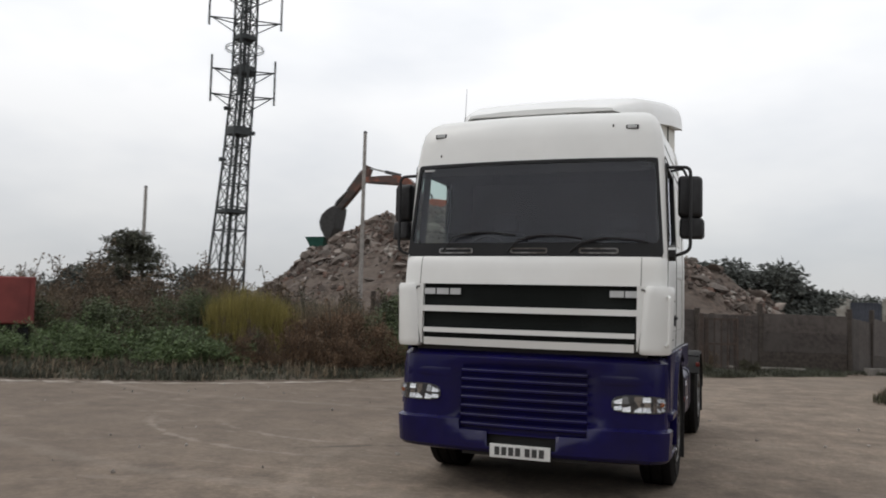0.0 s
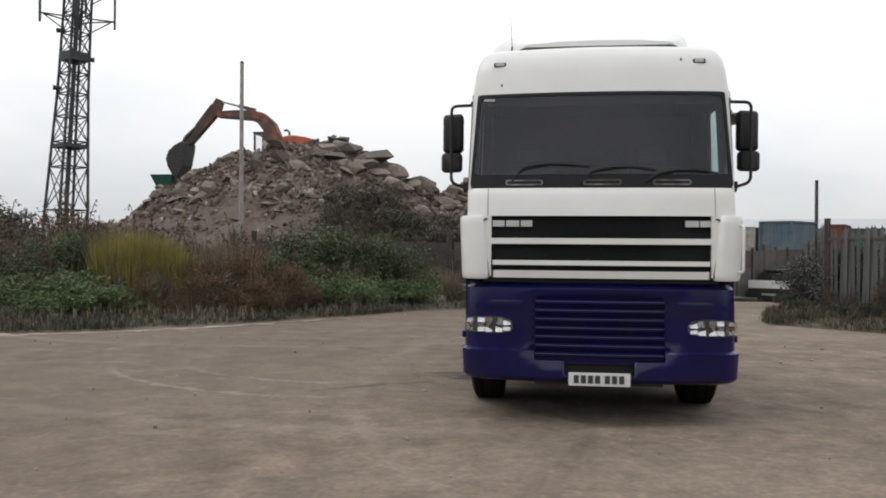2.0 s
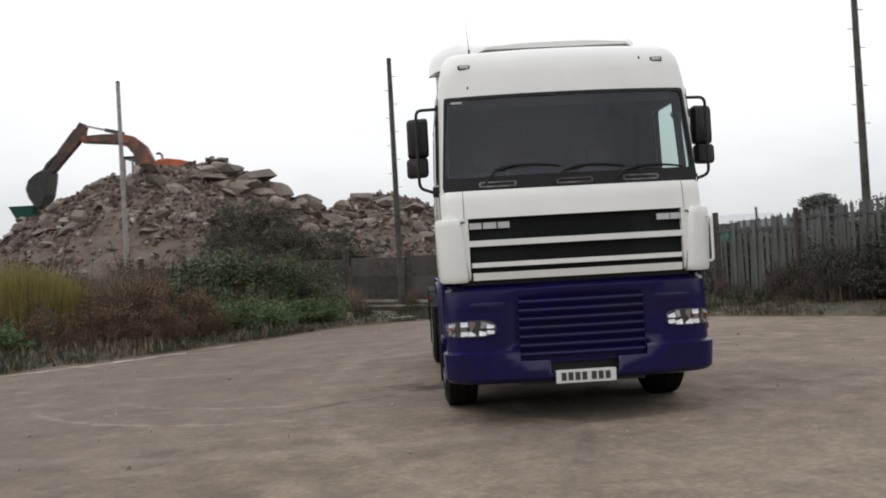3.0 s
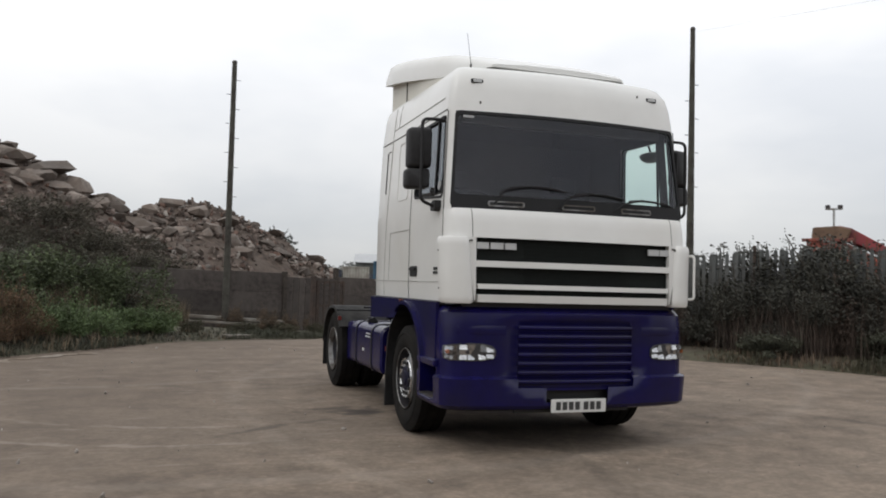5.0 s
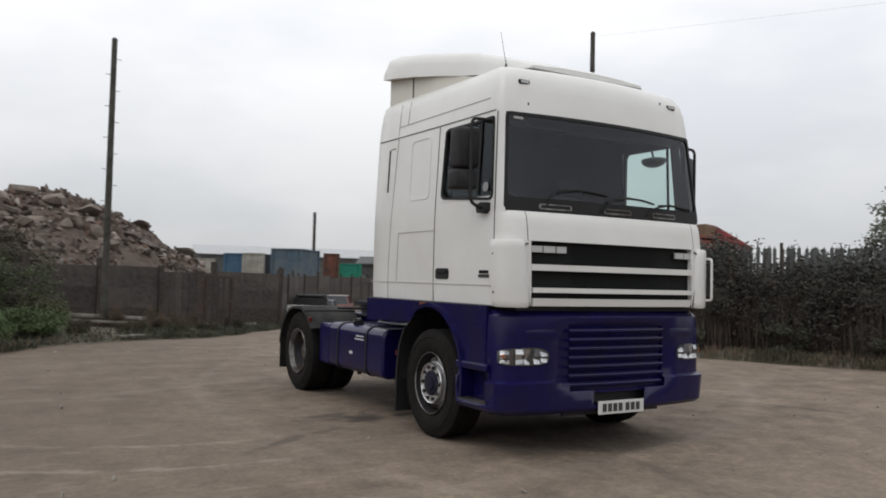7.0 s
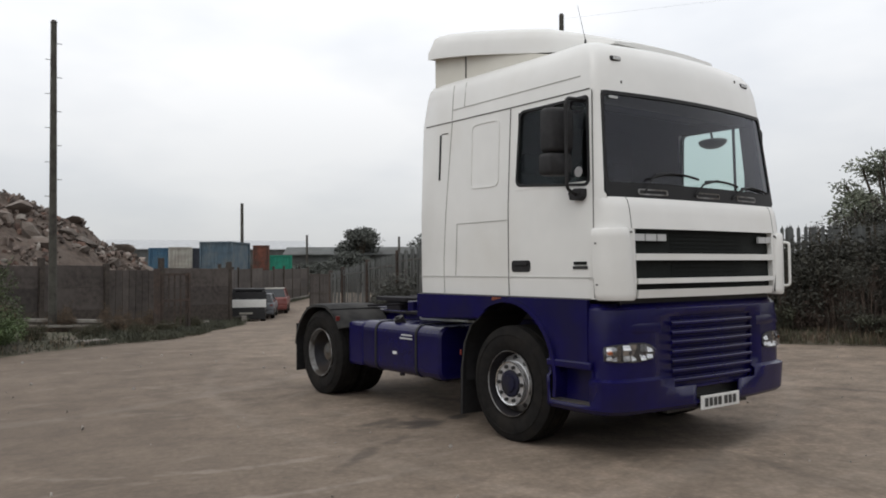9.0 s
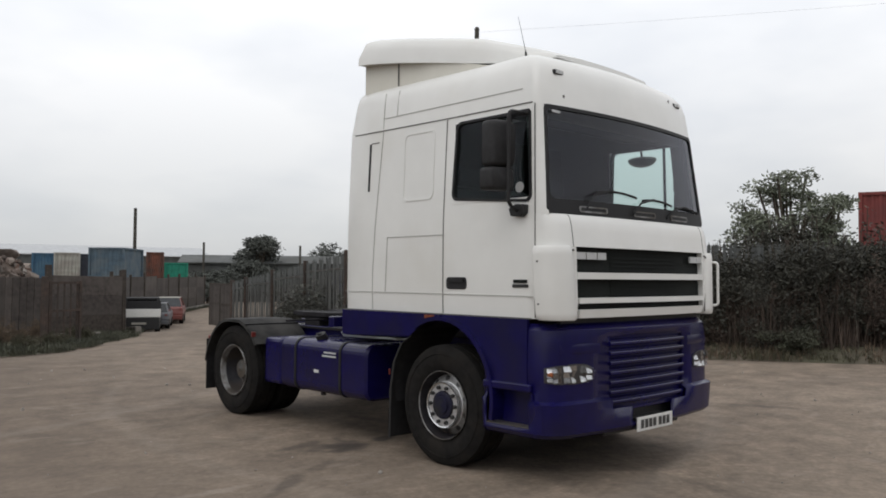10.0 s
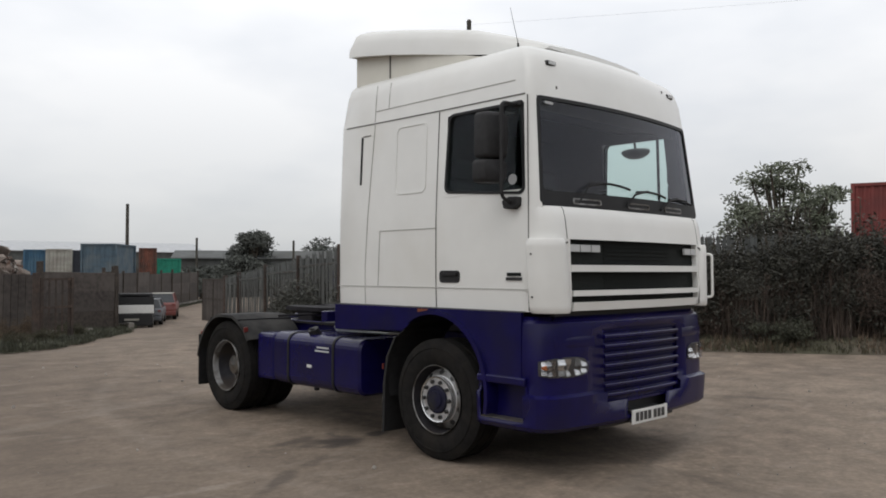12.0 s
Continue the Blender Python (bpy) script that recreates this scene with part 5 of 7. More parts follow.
bank("ground_bank_left", YARD_L[1:13], [(-30, 14.0), (-22, 16.0), (-14, 18.4), (-9.2, 19.0), (-1.6, 21.5), (2.3, 23.0), (4.9, 24.2)], 0.28, "overgrown soil bank beside the yard", fade=0.68)
bank("ground_bank_right", YARD_R[2:], [(12.0, 24.0), (8.6, 20.6), (6.6, 12.6), (13.6, 4.8), (20.6, -2.3), (34, -13.5)], 0.16, "overgrown verge along the steel fence")

DUST = material("pale_dusty_gravel", (0.30, 0.265, 0.23), 0.95, vary=0.3, scale=5, second=(0.185, 0.145, 0.11), second_scale=1.1, bump=0.3, bump_scale=30)


def dust_strip(line, n=120):
    """A thin, uneven ribbon of pale dust along the foot of a bank."""
    p = along(line, n)
    vs, fs = [], []
    for i in range(n):
        d = p[min(i + 1, n - 1)] - p[max(i - 1, 0)]
        nrm = np.array([-d[1], d[0]]) / (np.hypot(*d) + 1e-9)
        w = max(0.004, 0.10 + 0.30 * noise.noise((i * 0.23, 2.0, 5.0)) + 0.08 * noise.noise((i * 0.9, 8.0, 5.0)))
        c = -0.30 + 0.2 * noise.noise((i * 0.35, 6.0, 1.0))
        for off in (c - w, c, c + w):
            x, y = p[i] + nrm * off
            vs.append((x, y, fall(x, y) + (0.022 if off == c else 0.006)))
    for i in range(n - 1):
        for j in range(2):
            q = i * 3 + j
            fs.append((q, q + 1, q + 4, q + 3))
    return tagged(raw("ground_dust_edge", vs, fs, DUST, smooth=True), "pale dusty gravel thrown up along the bank", "ground", kind="structure")


dust_strip(YARD_L[2:7])

# unseen wall, added behind the camera to block low sky from the lorry's front
BLOCK = material("shade_wall_grey", (0.13, 0.125, 0.115), 0.9, vary=0.2, scale=3, second=(0.09, 0.085, 0.078), second_scale=0.5, bump=0.2, bump_scale=12)
tagged(link_mesh("unseen_shade_wall", boxed(-45, 45, -24.3, -24.0, -0.2, 6.5), BLOCK), "unseen plain grey wall added to cut skylight on the lorry front", "wall", kind="structure")

# ---- fences ----
BOARD = material("weathered_brown_panel", (0.056, 0.046, 0.041), 0.9, vary=0.4, scale=7, second=(0.075, 0.064, 0.057), second_scale=1.1, per_object=0.25, bump=0.3, bump_scale=25)
POST = material("dark_timber_post", (0.05, 0.04, 0.033), 0.9, vary=0.4, scale=9, bump=0.3, bump_scale=30)
PALE = material("galvanised_palisade", (0.098, 0.103, 0.100), 0.75, metal=0.1, vary=0.3, scale=6, second=(0.060, 0.054, 0.047), second_scale=1.5, per_object=0.15)
RUST = material("rusty_steel", (0.062, 0.042, 0.033), 0.85, vary=0.4, scale=10, second=(0.045, 0.035, 0.03), second_scale=2)


def panel_fence(name, line, low, label, step=2.4, level=-9.0):
    f = thing(name, label, "fence")
    p = np.array(line, float)
    posts = []
    for a, b in zip(p, p[1:]):
        k = max(1, round(np.linalg.norm(b - a) / step))
        posts += [a + (b - a) * j / k for j in range(k)]
    posts.append(p[-1])
    for i, q in enumerate(posts):
        z = fall(*q)
        top = max(low, level - z)
        h = top + 0.24 + 0.12 * math.sin(i * 2.3)
        ob = part("post", boxed(-0.075, 0.075, -0.075, 0.075, -0.3, h, bevel=0.012), POST, f)
        ob.matrix_basis = pose(q[0], q[1], z, 1.5 * math.sin(i * 1.7), 1.5 * math.cos(i * 2.9), math.degrees(math.atan2(*(posts[min(i + 1, len(posts) - 1)] - posts[max(i - 1, 0)])[::-1])))
        if i + 1 < len(posts):
            r = posts[i + 1]
            d = r - q
            L = float(np.linalg.norm(d))
            boards = 3 if i % 5 else 8
            for k in range(boards):
                if i % 5:
                    hh = top / 3
                    bm = boxed(0.075, L - 0.075, -0.02, 0.02, 0.05 + k * hh, 0.05 + (k + 1) * hh - 0.001 + (0.03 * math.sin(i * 5 + 1) if k == 2 else 0), bevel=0.008, seg=1)
                else:
                    ww = (L - 0.15) / boards
                    bm = boxed(0.075 + k * ww + 0.012, 0.075 + (k + 1) * ww - 0.012, -0.018, 0.018, 0.06, top - 0.05 + 0.04 * math.sin(k * 3.1), bevel=0.006, seg=1)
                ob = part("panel" if i % 5 else "board", bm, POST if i % 5 and k == 0 else BOARD, f)
                ob.matrix_basis = pose(q[0], q[1], z, 0, -math.degrees(math.atan2(fall(*r) - z, L)), math.degrees(math.atan2(d[1], d[0])))
    return f


panel_fence("boundary_fence", FENCE_L[3:], 1.9, "weathered brown panel fence with dark posts")
panel_fence("roadside_fence", FENCE_LR, 1.95, "weathered brown panel fence along the access road", step=3.0, level=1.48)


def palisade(name, line, h0, h1, label, step=0.1, wide=1.0, taper=None):
    f = thing(name, label, "fence")
    pts = along(line, int(np.hypot(*np.diff(np.array(line), axis=0).T).sum() / step) + 1)
    tip = [(0.045, 0.955), (0.030, 0.975), (0.016, 0.968), (0.0, 1.0)]
    pale = prism([(-0.045, 0.03), (0.045, 0.03)] + tip + [(-x, z) for x, z in tip[2::-1]], -0.006, 0.006, "y")
    for v in pale.verts:
        v.co.y += 0.35 * (0.03 - abs(v.co.x))
    first = None
    n = len(pts)
    for i, q in enumerate(pts):
        h = h0 + (h1 - h0) * (i / (n - 1) if taper is None else max(0.0, 1 - (n - 1 - i) * step / taper))
        a = math.degrees(math.atan2(*(pts[min(i + 1, n - 1)] - pts[max(i - 1, 0)])[::-1]))
        if first is None:
            first = part("pale", pale, PALE, f)
            ob = first
        else:
            ob = new("pale", first.data)
            ob.parent = f
        ob.matrix_basis = pose(q[0], q[1], fall(*q), 1.2 * math.sin(i * 3.7), 1.3 * math.sin(i * 1.3), a) @ Matrix.Diagonal((wide, 1, h * (1 + 0.006 * math.sin(i * 2.1)), 1))
        if i % 28 == 0:
            po = part("post", boxed(-0.03, 0.03, -0.05, 0.08, -0.2, h * 1.02, bevel=0.006, seg=1), RUST, f, "dark steel post")
            po.matrix_basis = pose(q[0], q[1], fall(*q), 0, 0, a)
            e = pts[min(i + 28, n - 1)]
            d = e - q
            L = float(np.linalg.norm(d))
            if L > 0.2:
                for z in (0.35, h * 0.82):
                    r = part("rail", boxed(0, L, 0.012, 0.03, z - 0.025, z + 0.025), PALE, f)
                    r.matrix_basis = pose(q[0], q[1], fall(*q), 0, -math.degrees(math.atan2(fall(*e) - fall(*q), L)), math.degrees(math.atan2(d[1], d[0])))
    return f


palisade("palisade_fence", FENCE_R, 2.45, 1.98, "grey galvanised palisade fence behind brambles", wide=0.86, taper=5.0)
palisade("palisade_fence_road", FENCE_RR, 2.2, 1.75, "grey galvanised palisade fence beside the gate", wide=0.92)


KERBC = material("worn_kerb_concrete", (0.20, 0.185, 0.165), 0.9, vary=0.25, scale=6, second=(0.11, 0.10, 0.085), second_scale=1.4, per_object=0.2, bump=0.2, bump_scale=30)
kerb_row = thing("road_kerb", "worn concrete kerb along the foot of the road fence", "kerb")
kp = along([(5.6, 23.4), (9.75, 35.0), (15.5, 46.7), (29.2, 63.6)], 26)
for q, r in zip(kp, kp[1:]):
    L = float(np.hypot(*(r - q)))
    ob = part("kerb_stone", boxed(0.01, L - 0.02, -0.09, 0.09, -0.15, 0.26, bevel=0.02, seg=1), KERBC, kerb_row)
    ob.matrix_basis = pose(q[0], q[1], fall(*q), 0, -math.degrees(math.atan2(fall(*r) - fall(*q), L)), math.degrees(math.atan2(r[1] - q[1], r[0] - q[0])))


def gate(label, at, turn, width, h, boarded=False):
    g = thing("steel_gate", label, "gate", group="yard gates")
    bm = bmesh.new()
    for x in (0.03, width * 0.5, width - 0.03) if boarded else (0.03, width - 0.03):
        box(bm, x - 0.03, x + 0.03, -0.03, 0.03, 0.08, h)
    for z in (0.12, h * 0.55, h - 0.04):
        box(bm, 0.03, width - 0.03, -0.02, 0.02, z - 0.03, z + 0.03)
    part("gate_frame", bm, POST if boarded else RUST, g, "dark gate frame" if boarded else "rusty brown gate frame")
    k = int(width / 0.16)
    for i in range(k):
        x = 0.1 + i * (width - 0.2) / (k - 1)
        hw = 0.074 if boarded else 0.022
        part("gate_board" if boarded else "gate_bar", boxed(x - hw, x + hw, *((-0.008, 0.008) if boarded else (0.022, 0.034)), 0.1, h - 0.02), BOARD if boarded else RUST, g)
    part("gate_post", boxed(-0.16, -0.04, -0.07, 0.07, -0.3, h + 0.12, bevel=0.01), RUST, g)
    g.matrix_basis = pose(at[0], at[1], fall(*at), 0, 0, turn)
    return g


GATE_AT = (0.75, 17.3)
gate("rusty steel gate leaf standing open by the panel fence", GATE_AT, 20, 0.95, 1.62)
gate("boarded brown gate leaf standing open by the palisade", (8.95, 23.2), 80, 2.5, 1.72, True)

# ---- rubble heap ----
RIDGE = [(-24, 0.0), (-21.5, 0.8), (-19.6, 1.8), (-18.4, 2.8), (-16.8, 4.2), (-14.8, 5.25), (-12.2, 6.0), (-9.6, 6.1), (-7.5, 5.5), (-6.0, 4.35), (-5.0, 3.95), (-3.6, 4.3), (-2.6, 4.45), (-1.2, 4.1), (0.75, 3.2), (1.9, 2.6), (2.8, 2.0), (4.0, 0.9), (5.0, -1.6)]


def heap(x, y):
    base = -1.7 if x > 3.2 else (-0.5 if y < 27.0 else -1.35)
    top = float(np.interp(x, [r[0] for r in RIDGE], [r[1] for r in RIDGE]))
    d = y - 27.0
    front = 27.0 - (float(np.interp(x, [p[0] for p in FENCE_L], [p[1] for p in FENCE_L])) + 0.5)
    s = max(0.0, 1 - abs(d) / (max(2.0, min(9.0, front)) if d < 0 else 7.0))
    s = s ** 0.85 if d < 0 else s
    rough = 0.28 * noise.noise((x * 0.9, y * 0.9, 4.0)) + 0.13 * noise.noise((x * 2.4, y * 2.4, 9.0))
    return base + (top - base) * s + rough * min(1, s * 4)


MOUND = material("demolition_dirt", (0.088, 0.066, 0.053), 0.95, vary=0.6, scale=6, second=(0.128, 0.102, 0.085), second_scale=1.3, bump=1.0, bump_scale=7)
CONC = material("broken_concrete", (0.175, 0.148, 0.128), 0.9, vary=0.3, scale=4, second=(0.15, 0.12, 0.10), second_scale=1.5, per_object=0.4, bump=0.4, bump_scale=14)
CONCI = material("small_rubble", (0.135, 0.107, 0.09), 0.9, vary=0.3, scale=4, second=(0.13, 0.10, 0.085), second_scale=1.5, per_island=0.55, bump=0.3, bump_scale=14)
rub = thing("rubble_heap", "high heap of broken concrete and brick rubble", "rubble")
hx, hy = np.linspace(-24.5, 5.2, 100), np.linspace(17.2, 34.2, 58)
hv = [(x, y, heap(x, y)) for y in hy for x in hx]
W = len(hx)
raw("mound", hv, [(j * W + k, j * W + k + 1, (j + 1) * W + k + 1, (j + 1) * W + k) for j in range(len(hy) - 1) for k in range(W - 1)], MOUND, rub, "brown earth and brick dust")
rng = random.Random(7)


def chunk_points(rg, sx, sy, sz):
    bm = bmesh.new()
    for _ in range(17):
        d = Vector((rg.gauss(0, 1), rg.gauss(0, 1), rg.gauss(0, 1))).normalized() * rg.uniform(0.8, 1.15)
        bm.verts.new((d.x * sx, d.y * sy, d.z * sz))
    got = bmesh.ops.convex_hull(bm, input=bm.verts[:])
    bmesh.ops.delete(bm, geom=list({g for g in got["geom_interior"] if isinstance(g, bmesh.types.BMVert)}), context="VERTS")
    return bm


chunks = []
for k in range(14):
    s = [(1, 0.8, 0.5), (1, 1, 0.3), (1, 0.6, 0.6), (1, 0.45, 0.35)][k % 4]
    bm = chunk_points(rng, *s)
    me = bpy.data.meshes.new("chunk")
    bmesh.ops.recalc_face_normals(bm, faces=bm.faces[:])
    bm.to_mesh(me)
    bm.free()
    me.materials.append(CONC)
    chunks.append(me)
for k in range(290):
    x = rng.uniform(-20.5, 5)
    y = 27 - abs(rng.gauss(0, 2.6)) if rng.random() < 0.85 else 27 + rng.uniform(0, 2)
    z = heap(x, y)
    if z < 0.1:
        continue
    ob = new("chunk", chunks[k % 14])
    ob.parent = rub
    r = rng.choice((0.18, 0.22, 0.26, 0.32, 0.40, 0.52)) * (1.2 if -13 < x < -5 and y > 25 else 1.0)
    ob.matrix_basis = pose(x, y, z + r * 0.12, rng.uniform(-28, 28), rng.uniform(-28, 28), rng.uniform(0, 360)) @ Matrix.Diagonal((r, r, r, 1))
for k, (x, y, r) in enumerate([(-8.9, 26.6, 0.75), (-7.6, 26.4, 0.9), (-6.6, 26.3, 0.85), (-9.6, 26.3, 0.75), (-5.9, 26.2, 0.6), (-11.2, 25.6, 0.55), (-12.4, 25.6, 0.5), (-3.4, 26.4, 0.6), (-2.3, 26.3, 0.6), (-8.2, 25.2, 0.7), (-1.2, 26.1, 0.6), (-4.4, 25.4, 0.65), (-10.4, 24.8, 0.6), (-7.9, 25.8, 0.8), (-6.4, 25.2, 0.7), (-9.2, 25.6, 0.65), (-5.2, 24.6, 0.5), (-1.9, 25.4, 0.55), (-3.0, 25.0, 0.5), (0.2, 25.8, 0.5)]):
    ob = new("boulder", chunks[(k * 5) % 14])
    ob.parent = rub
    ob.matrix_basis = pose(x, y, heap(x, y) + 0.1, 8 * math.sin(k * 3), 14 * math.sin(k * 5), 77 * k) @ Matrix.Diagonal((r, r * 0.9, r * 1.1, 1))
def scatter(name, count, r0, r1, mat, label, back=3.4):
  sv, sf = [], []
  for k in range(count):
    x, y = rng.uniform(-21.5, 5.5), 27 - abs(rng.gauss(0, back))
    z = heap(x, y)
    if z < 0 or noise.noise((x * 0.55, y * 0.55, 3.0)) < rng.uniform(-0.5, 0.12):
        continue
    r = rng.uniform(r0, r1)
    me = chunks[rng.randrange(14)]
    m = pose(x, y, z + r * 0.2, rng.uniform(0, 360), rng.uniform(0, 360), rng.uniform(0, 360)) @ Matrix.Diagonal((r, r, r, 1))
    o = len(sv)
    sv += [tuple(m @ v.co) for v in me.vertices]
    sf += [tuple(o + i for i in p.vertices) for p in me.polygons]
  tagged(raw(name, sv, sf, mat, rub), label, kind="stuff")


BRICKR = material("broken_brick", (0.118, 0.074, 0.058), 0.95, vary=0.3, scale=5, per_island=0.5)
PALER = material("pale_render_rubble", (0.26, 0.235, 0.21), 0.9, vary=0.2, scale=5, per_island=0.35)
scatter("small_rubble", 5200, 0.06, 0.20, CONCI, "small brick and concrete rubble")
scatter("brick_rubble", 1300, 0.07, 0.20, BRICKR, "broken red-brown brick")
scatter("pale_rubble", 700, 0.06, 0.2, PALER, "pale broken render and plaster")

# ---- excavator on the heap ----
ORANGE = material("faded_orange_paint", (0.24, 0.075, 0.04), 0.6, vary=0.3, scale=4, second=(0.085, 0.05, 0.04), second_scale=1.3, lo=0.40, hi=0.54)
WORN = material("worn_brown_paint", (0.12, 0.055, 0.038), 0.65, vary=0.35, scale=4, second=(0.05, 0.036, 0.03), second_scale=1.6)
DARKARM = material("dark_brown_arm_paint", (0.048, 0.036, 0.031), 0.65, vary=0.35, scale=4, second=(0.10, 0.05, 0.035), second_scale=1.5, lo=0.5, hi=0.65)
BRIGHTOR = material("orange_cover_paint", (0.42, 0.095, 0.035), 0.55, vary=0.2, scale=4, second=(0.22, 0.07, 0.04), second_scale=1.6, lo=0.5, hi=0.7)
MACH = material("dark_machine_grey", (0.06, 0.06, 0.06), 0.6, vary=0.3, scale=8)
BUCKET = material("blackened_bucket_steel", (0.028, 0.026, 0.025), 0.6, vary=0.4, scale=6)
exc = thing("excavator", "orange tracked excavator standing behind the heap", "excavator")


def beam(name, pts, widths, depth, mat, y, label=""):
    """A boxed arm along points of (x, z) with its height at each point."""
    rows = []
    for i, ((x, z), w) in enumerate(zip(pts, widths)):
        a, b = pts[max(0, i - 1)], pts[min(len(pts) - 1, i + 1)]
        d = Vector((b[0] - a[0], b[1] - a[1])).normalized()
        nx, nz = -d.y * w / 2, d.x * w / 2
        rows.append([(x + nx, y - depth / 2, z + nz), (x + nx, y + depth / 2, z + nz), (x - nx, y + depth / 2, z - nz), (x - nx, y - depth / 2, z - nz)])
    return part(name, loft(bmesh.new(), rows), mat, exc, label)


EY = 28.2
beam("boom", [(-12.5, 6.0), (-12.55, 6.5), (-12.78, 7.05), (-13.15, 7.42), (-13.6, 7.56), (-14.3, 7.60), (-15.2, 7.62)], [0.66, 0.66, 0.62, 0.52, 0.44, 0.38, 0.26], 0.45, ORANGE, EY, "faded orange boom")
beam("boom_plate", [(-13.15, 7.28), (-13.6, 7.40), (-14.9, 7.50)], [0.12, 0.10, 0.08], 0.47, DARKARM, EY)
beam("dipper", [(-15.12, 8.3), (-15.32, 7.85), (-15.85, 7.2), (-16.45, 6.45)], [0.30, 0.46, 0.36, 0.24], 0.36, WORN, EY, "worn orange-brown dipper arm")
beam("dipper_tip", [(-16.2, 6.78), (-16.62, 6.28)], [0.30, 0.26], 0.38, DARKARM, EY)
beam("boom_ram", [(-13.42, 7.78), (-14.2, 7.98)], [0.15, 0.15], 0.14, MACH, EY - 0.1, "dark hydraulic ram")
beam("ram_rod", [(-14.2, 7.98), (-15.08, 8.2)], [0.08, 0.08], 0.08, STEEL, EY - 0.1)
beam("bucket_ram", [(-15.45, 8.05), (-16.2, 7.1)], [0.13, 0.13], 0.12, MACH, EY - 0.1)
beam("bucket_link", [(-16.2, 7.1), (-16.72, 6.62), (-16.95, 6.2)], [0.08, 0.10, 0.10], 0.3, MACH, EY)
bk = prism([(-16.5, 6.3), (-16.56, 5.9), (-16.66, 5.3), (-16.86, 4.84), (-17.06, 4.72), (-17.22, 4.9), (-17.42, 5.25), (-17.5, 5.6), (-17.38, 5.95), (-17.1, 6.2), (-16.8, 6.36)], EY - 0.5, EY + 0.5, "y", 0.04)
bucket = part("bucket", bk, BUCKET, exc, "dark worn bucket")
for k in range(4):
    part("tooth", prism([(-16.95, 4.8), (-17.1, 4.8), (-16.98, 4.52)], EY - 0.46 + 0.28 * k, EY - 0.38 + 0.28 * k, "y"), BUCKET, bucket)
body = part("body", prism([(-12.3, 5.2), (-10.3, 5.2), (-10.3, 6.1), (-10.6, 6.42), (-11.1, 6.56), (-11.7, 6.66), (-12.1, 6.62), (-12.3, 6.45)], EY - 0.1, EY + 2.1, "y", 0.08), BRIGHTOR, exc, "orange engine cover")
part("vent", boxed(-11.2, -10.6, EY - 0.125, EY - 0.1, 6.0, 6.3), MACH, body)
part("exhaust", tube(bmesh.new(), [(-12.0, EY + 0.4, 6.5), (-12.0, EY + 0.4, 6.85), (-12.12, EY + 0.4, 6.95), (-12.25, EY + 0.4, 6.92)], 0.05, 8), MACH, body)
part("boom_foot", prism([(-13.2, 5.2), (-12.25, 5.2), (-12.2, 6.5), (-12.5, 6.85), (-12.95, 6.55)], EY - 0.05, EY + 0.55, "y", 0.03), MACH, exc, "grey boom foot")
cabx = thing("operator_cab", "grey operator cab with clear windows", "")
cabx.parent = exc
for x0, x1 in ((-13.8, -13.72), (-13.3, -13.22)):
    for y in (EY + 0.7, EY + 1.8):
        part("cab_pillar", boxed(x0, x1, y, y + 0.08, 5.2, 6.86), MACH, cabx)
part("cab_roof", boxed(-13.84, -13.18, EY + 0.66, EY + 1.92, 6.84, 6.93, bevel=0.03), MACH, cabx)
part("cab_panel", boxed(-13.8, -13.22, EY + 0.7, EY + 1.88, 5.2, 5.95), MACH, cabx)
part("cab_window", boxed(-13.72, -13.3, EY + 0.72, EY + 0.73, 5.95, 6.84), CLEAR, cabx)
part("turntable", boxed(-13.9, -10.5, EY + 0.1, EY + 2.0, 4.9, 5.25, bevel=0.05), MACH, exc)
for y in (EY - 0.3, EY + 1.8):
    part("track", prism(round_rect(-14.2, -10.2, 4.0, 4.9, 0.4), y, y + 0.55, "y"), MACH, exc)
exc.location = (0, 0, -0.12)
GREENP = material("dark_green_paint", (0.02, 0.10, 0.075), 0.6, vary=0.25, scale=6)
hop = thing("screener_hopper", "dark green steel hopper at the heap's end", "machine")
bm = bmesh.new()
loft(bm, [[(x - 17.75, y + 28.3, z) for x, y in ((-w, -w), (w, -w), (w, w), (-w, w))] for w, z in ((0.2, 3.9), (0.5, 4.7), (0.53, 4.76))])
part("hopper", bm, GREENP, hop)
for sx in (-0.25, 0.25):
    for sy in (-0.25, 0.25):
        part("leg", boxed(-17.75 + sx - 0.05, -17.75 + sx + 0.05, 28.3 + sy - 0.05, 28.3 + sy + 0.05, 0.5, 4.2), GREENP, hop)

# ---- poles, mast, wires ----
WOOD = material("weathered_pole_wood", (0.046, 0.041, 0.034), 0.9, vary=0.35, scale=10, second=(0.07, 0.068, 0.056), second_scale=2.5)
PALEPOLE = material("grey_pole", (0.27, 0.25, 0.23), 0.85, vary=0.2, scale=8)


def pole(label, x, y, top, r0, r1, mat, rungs=0, lean=0.0, name="telegraph_pole"):
    p = thing(name, label, "pole", group="poles round the yard", at=(x, y, fall(x, y)))
    h = top - fall(x, y)
    part("shaft", cyl(bmesh.new(), (0, 0, -0.4), (lean, 0, h), r0, r1, 14), mat, p)
    part("cap", cyl(bmesh.new(), (lean, 0, h - 0.01), (lean, 0, h + 0.05), r1 * 1.25, r1 * 0.7, 10), DARKMET, p)
    for k in range(rungs):
        z = h * 0.45 + k * 0.42
        s = 1 if k % 2 else -1
        part("step_iron", boxed(0, s * 0.19, -0.008, 0.008, z, z + 0.014), DARKMET, p)
    return p


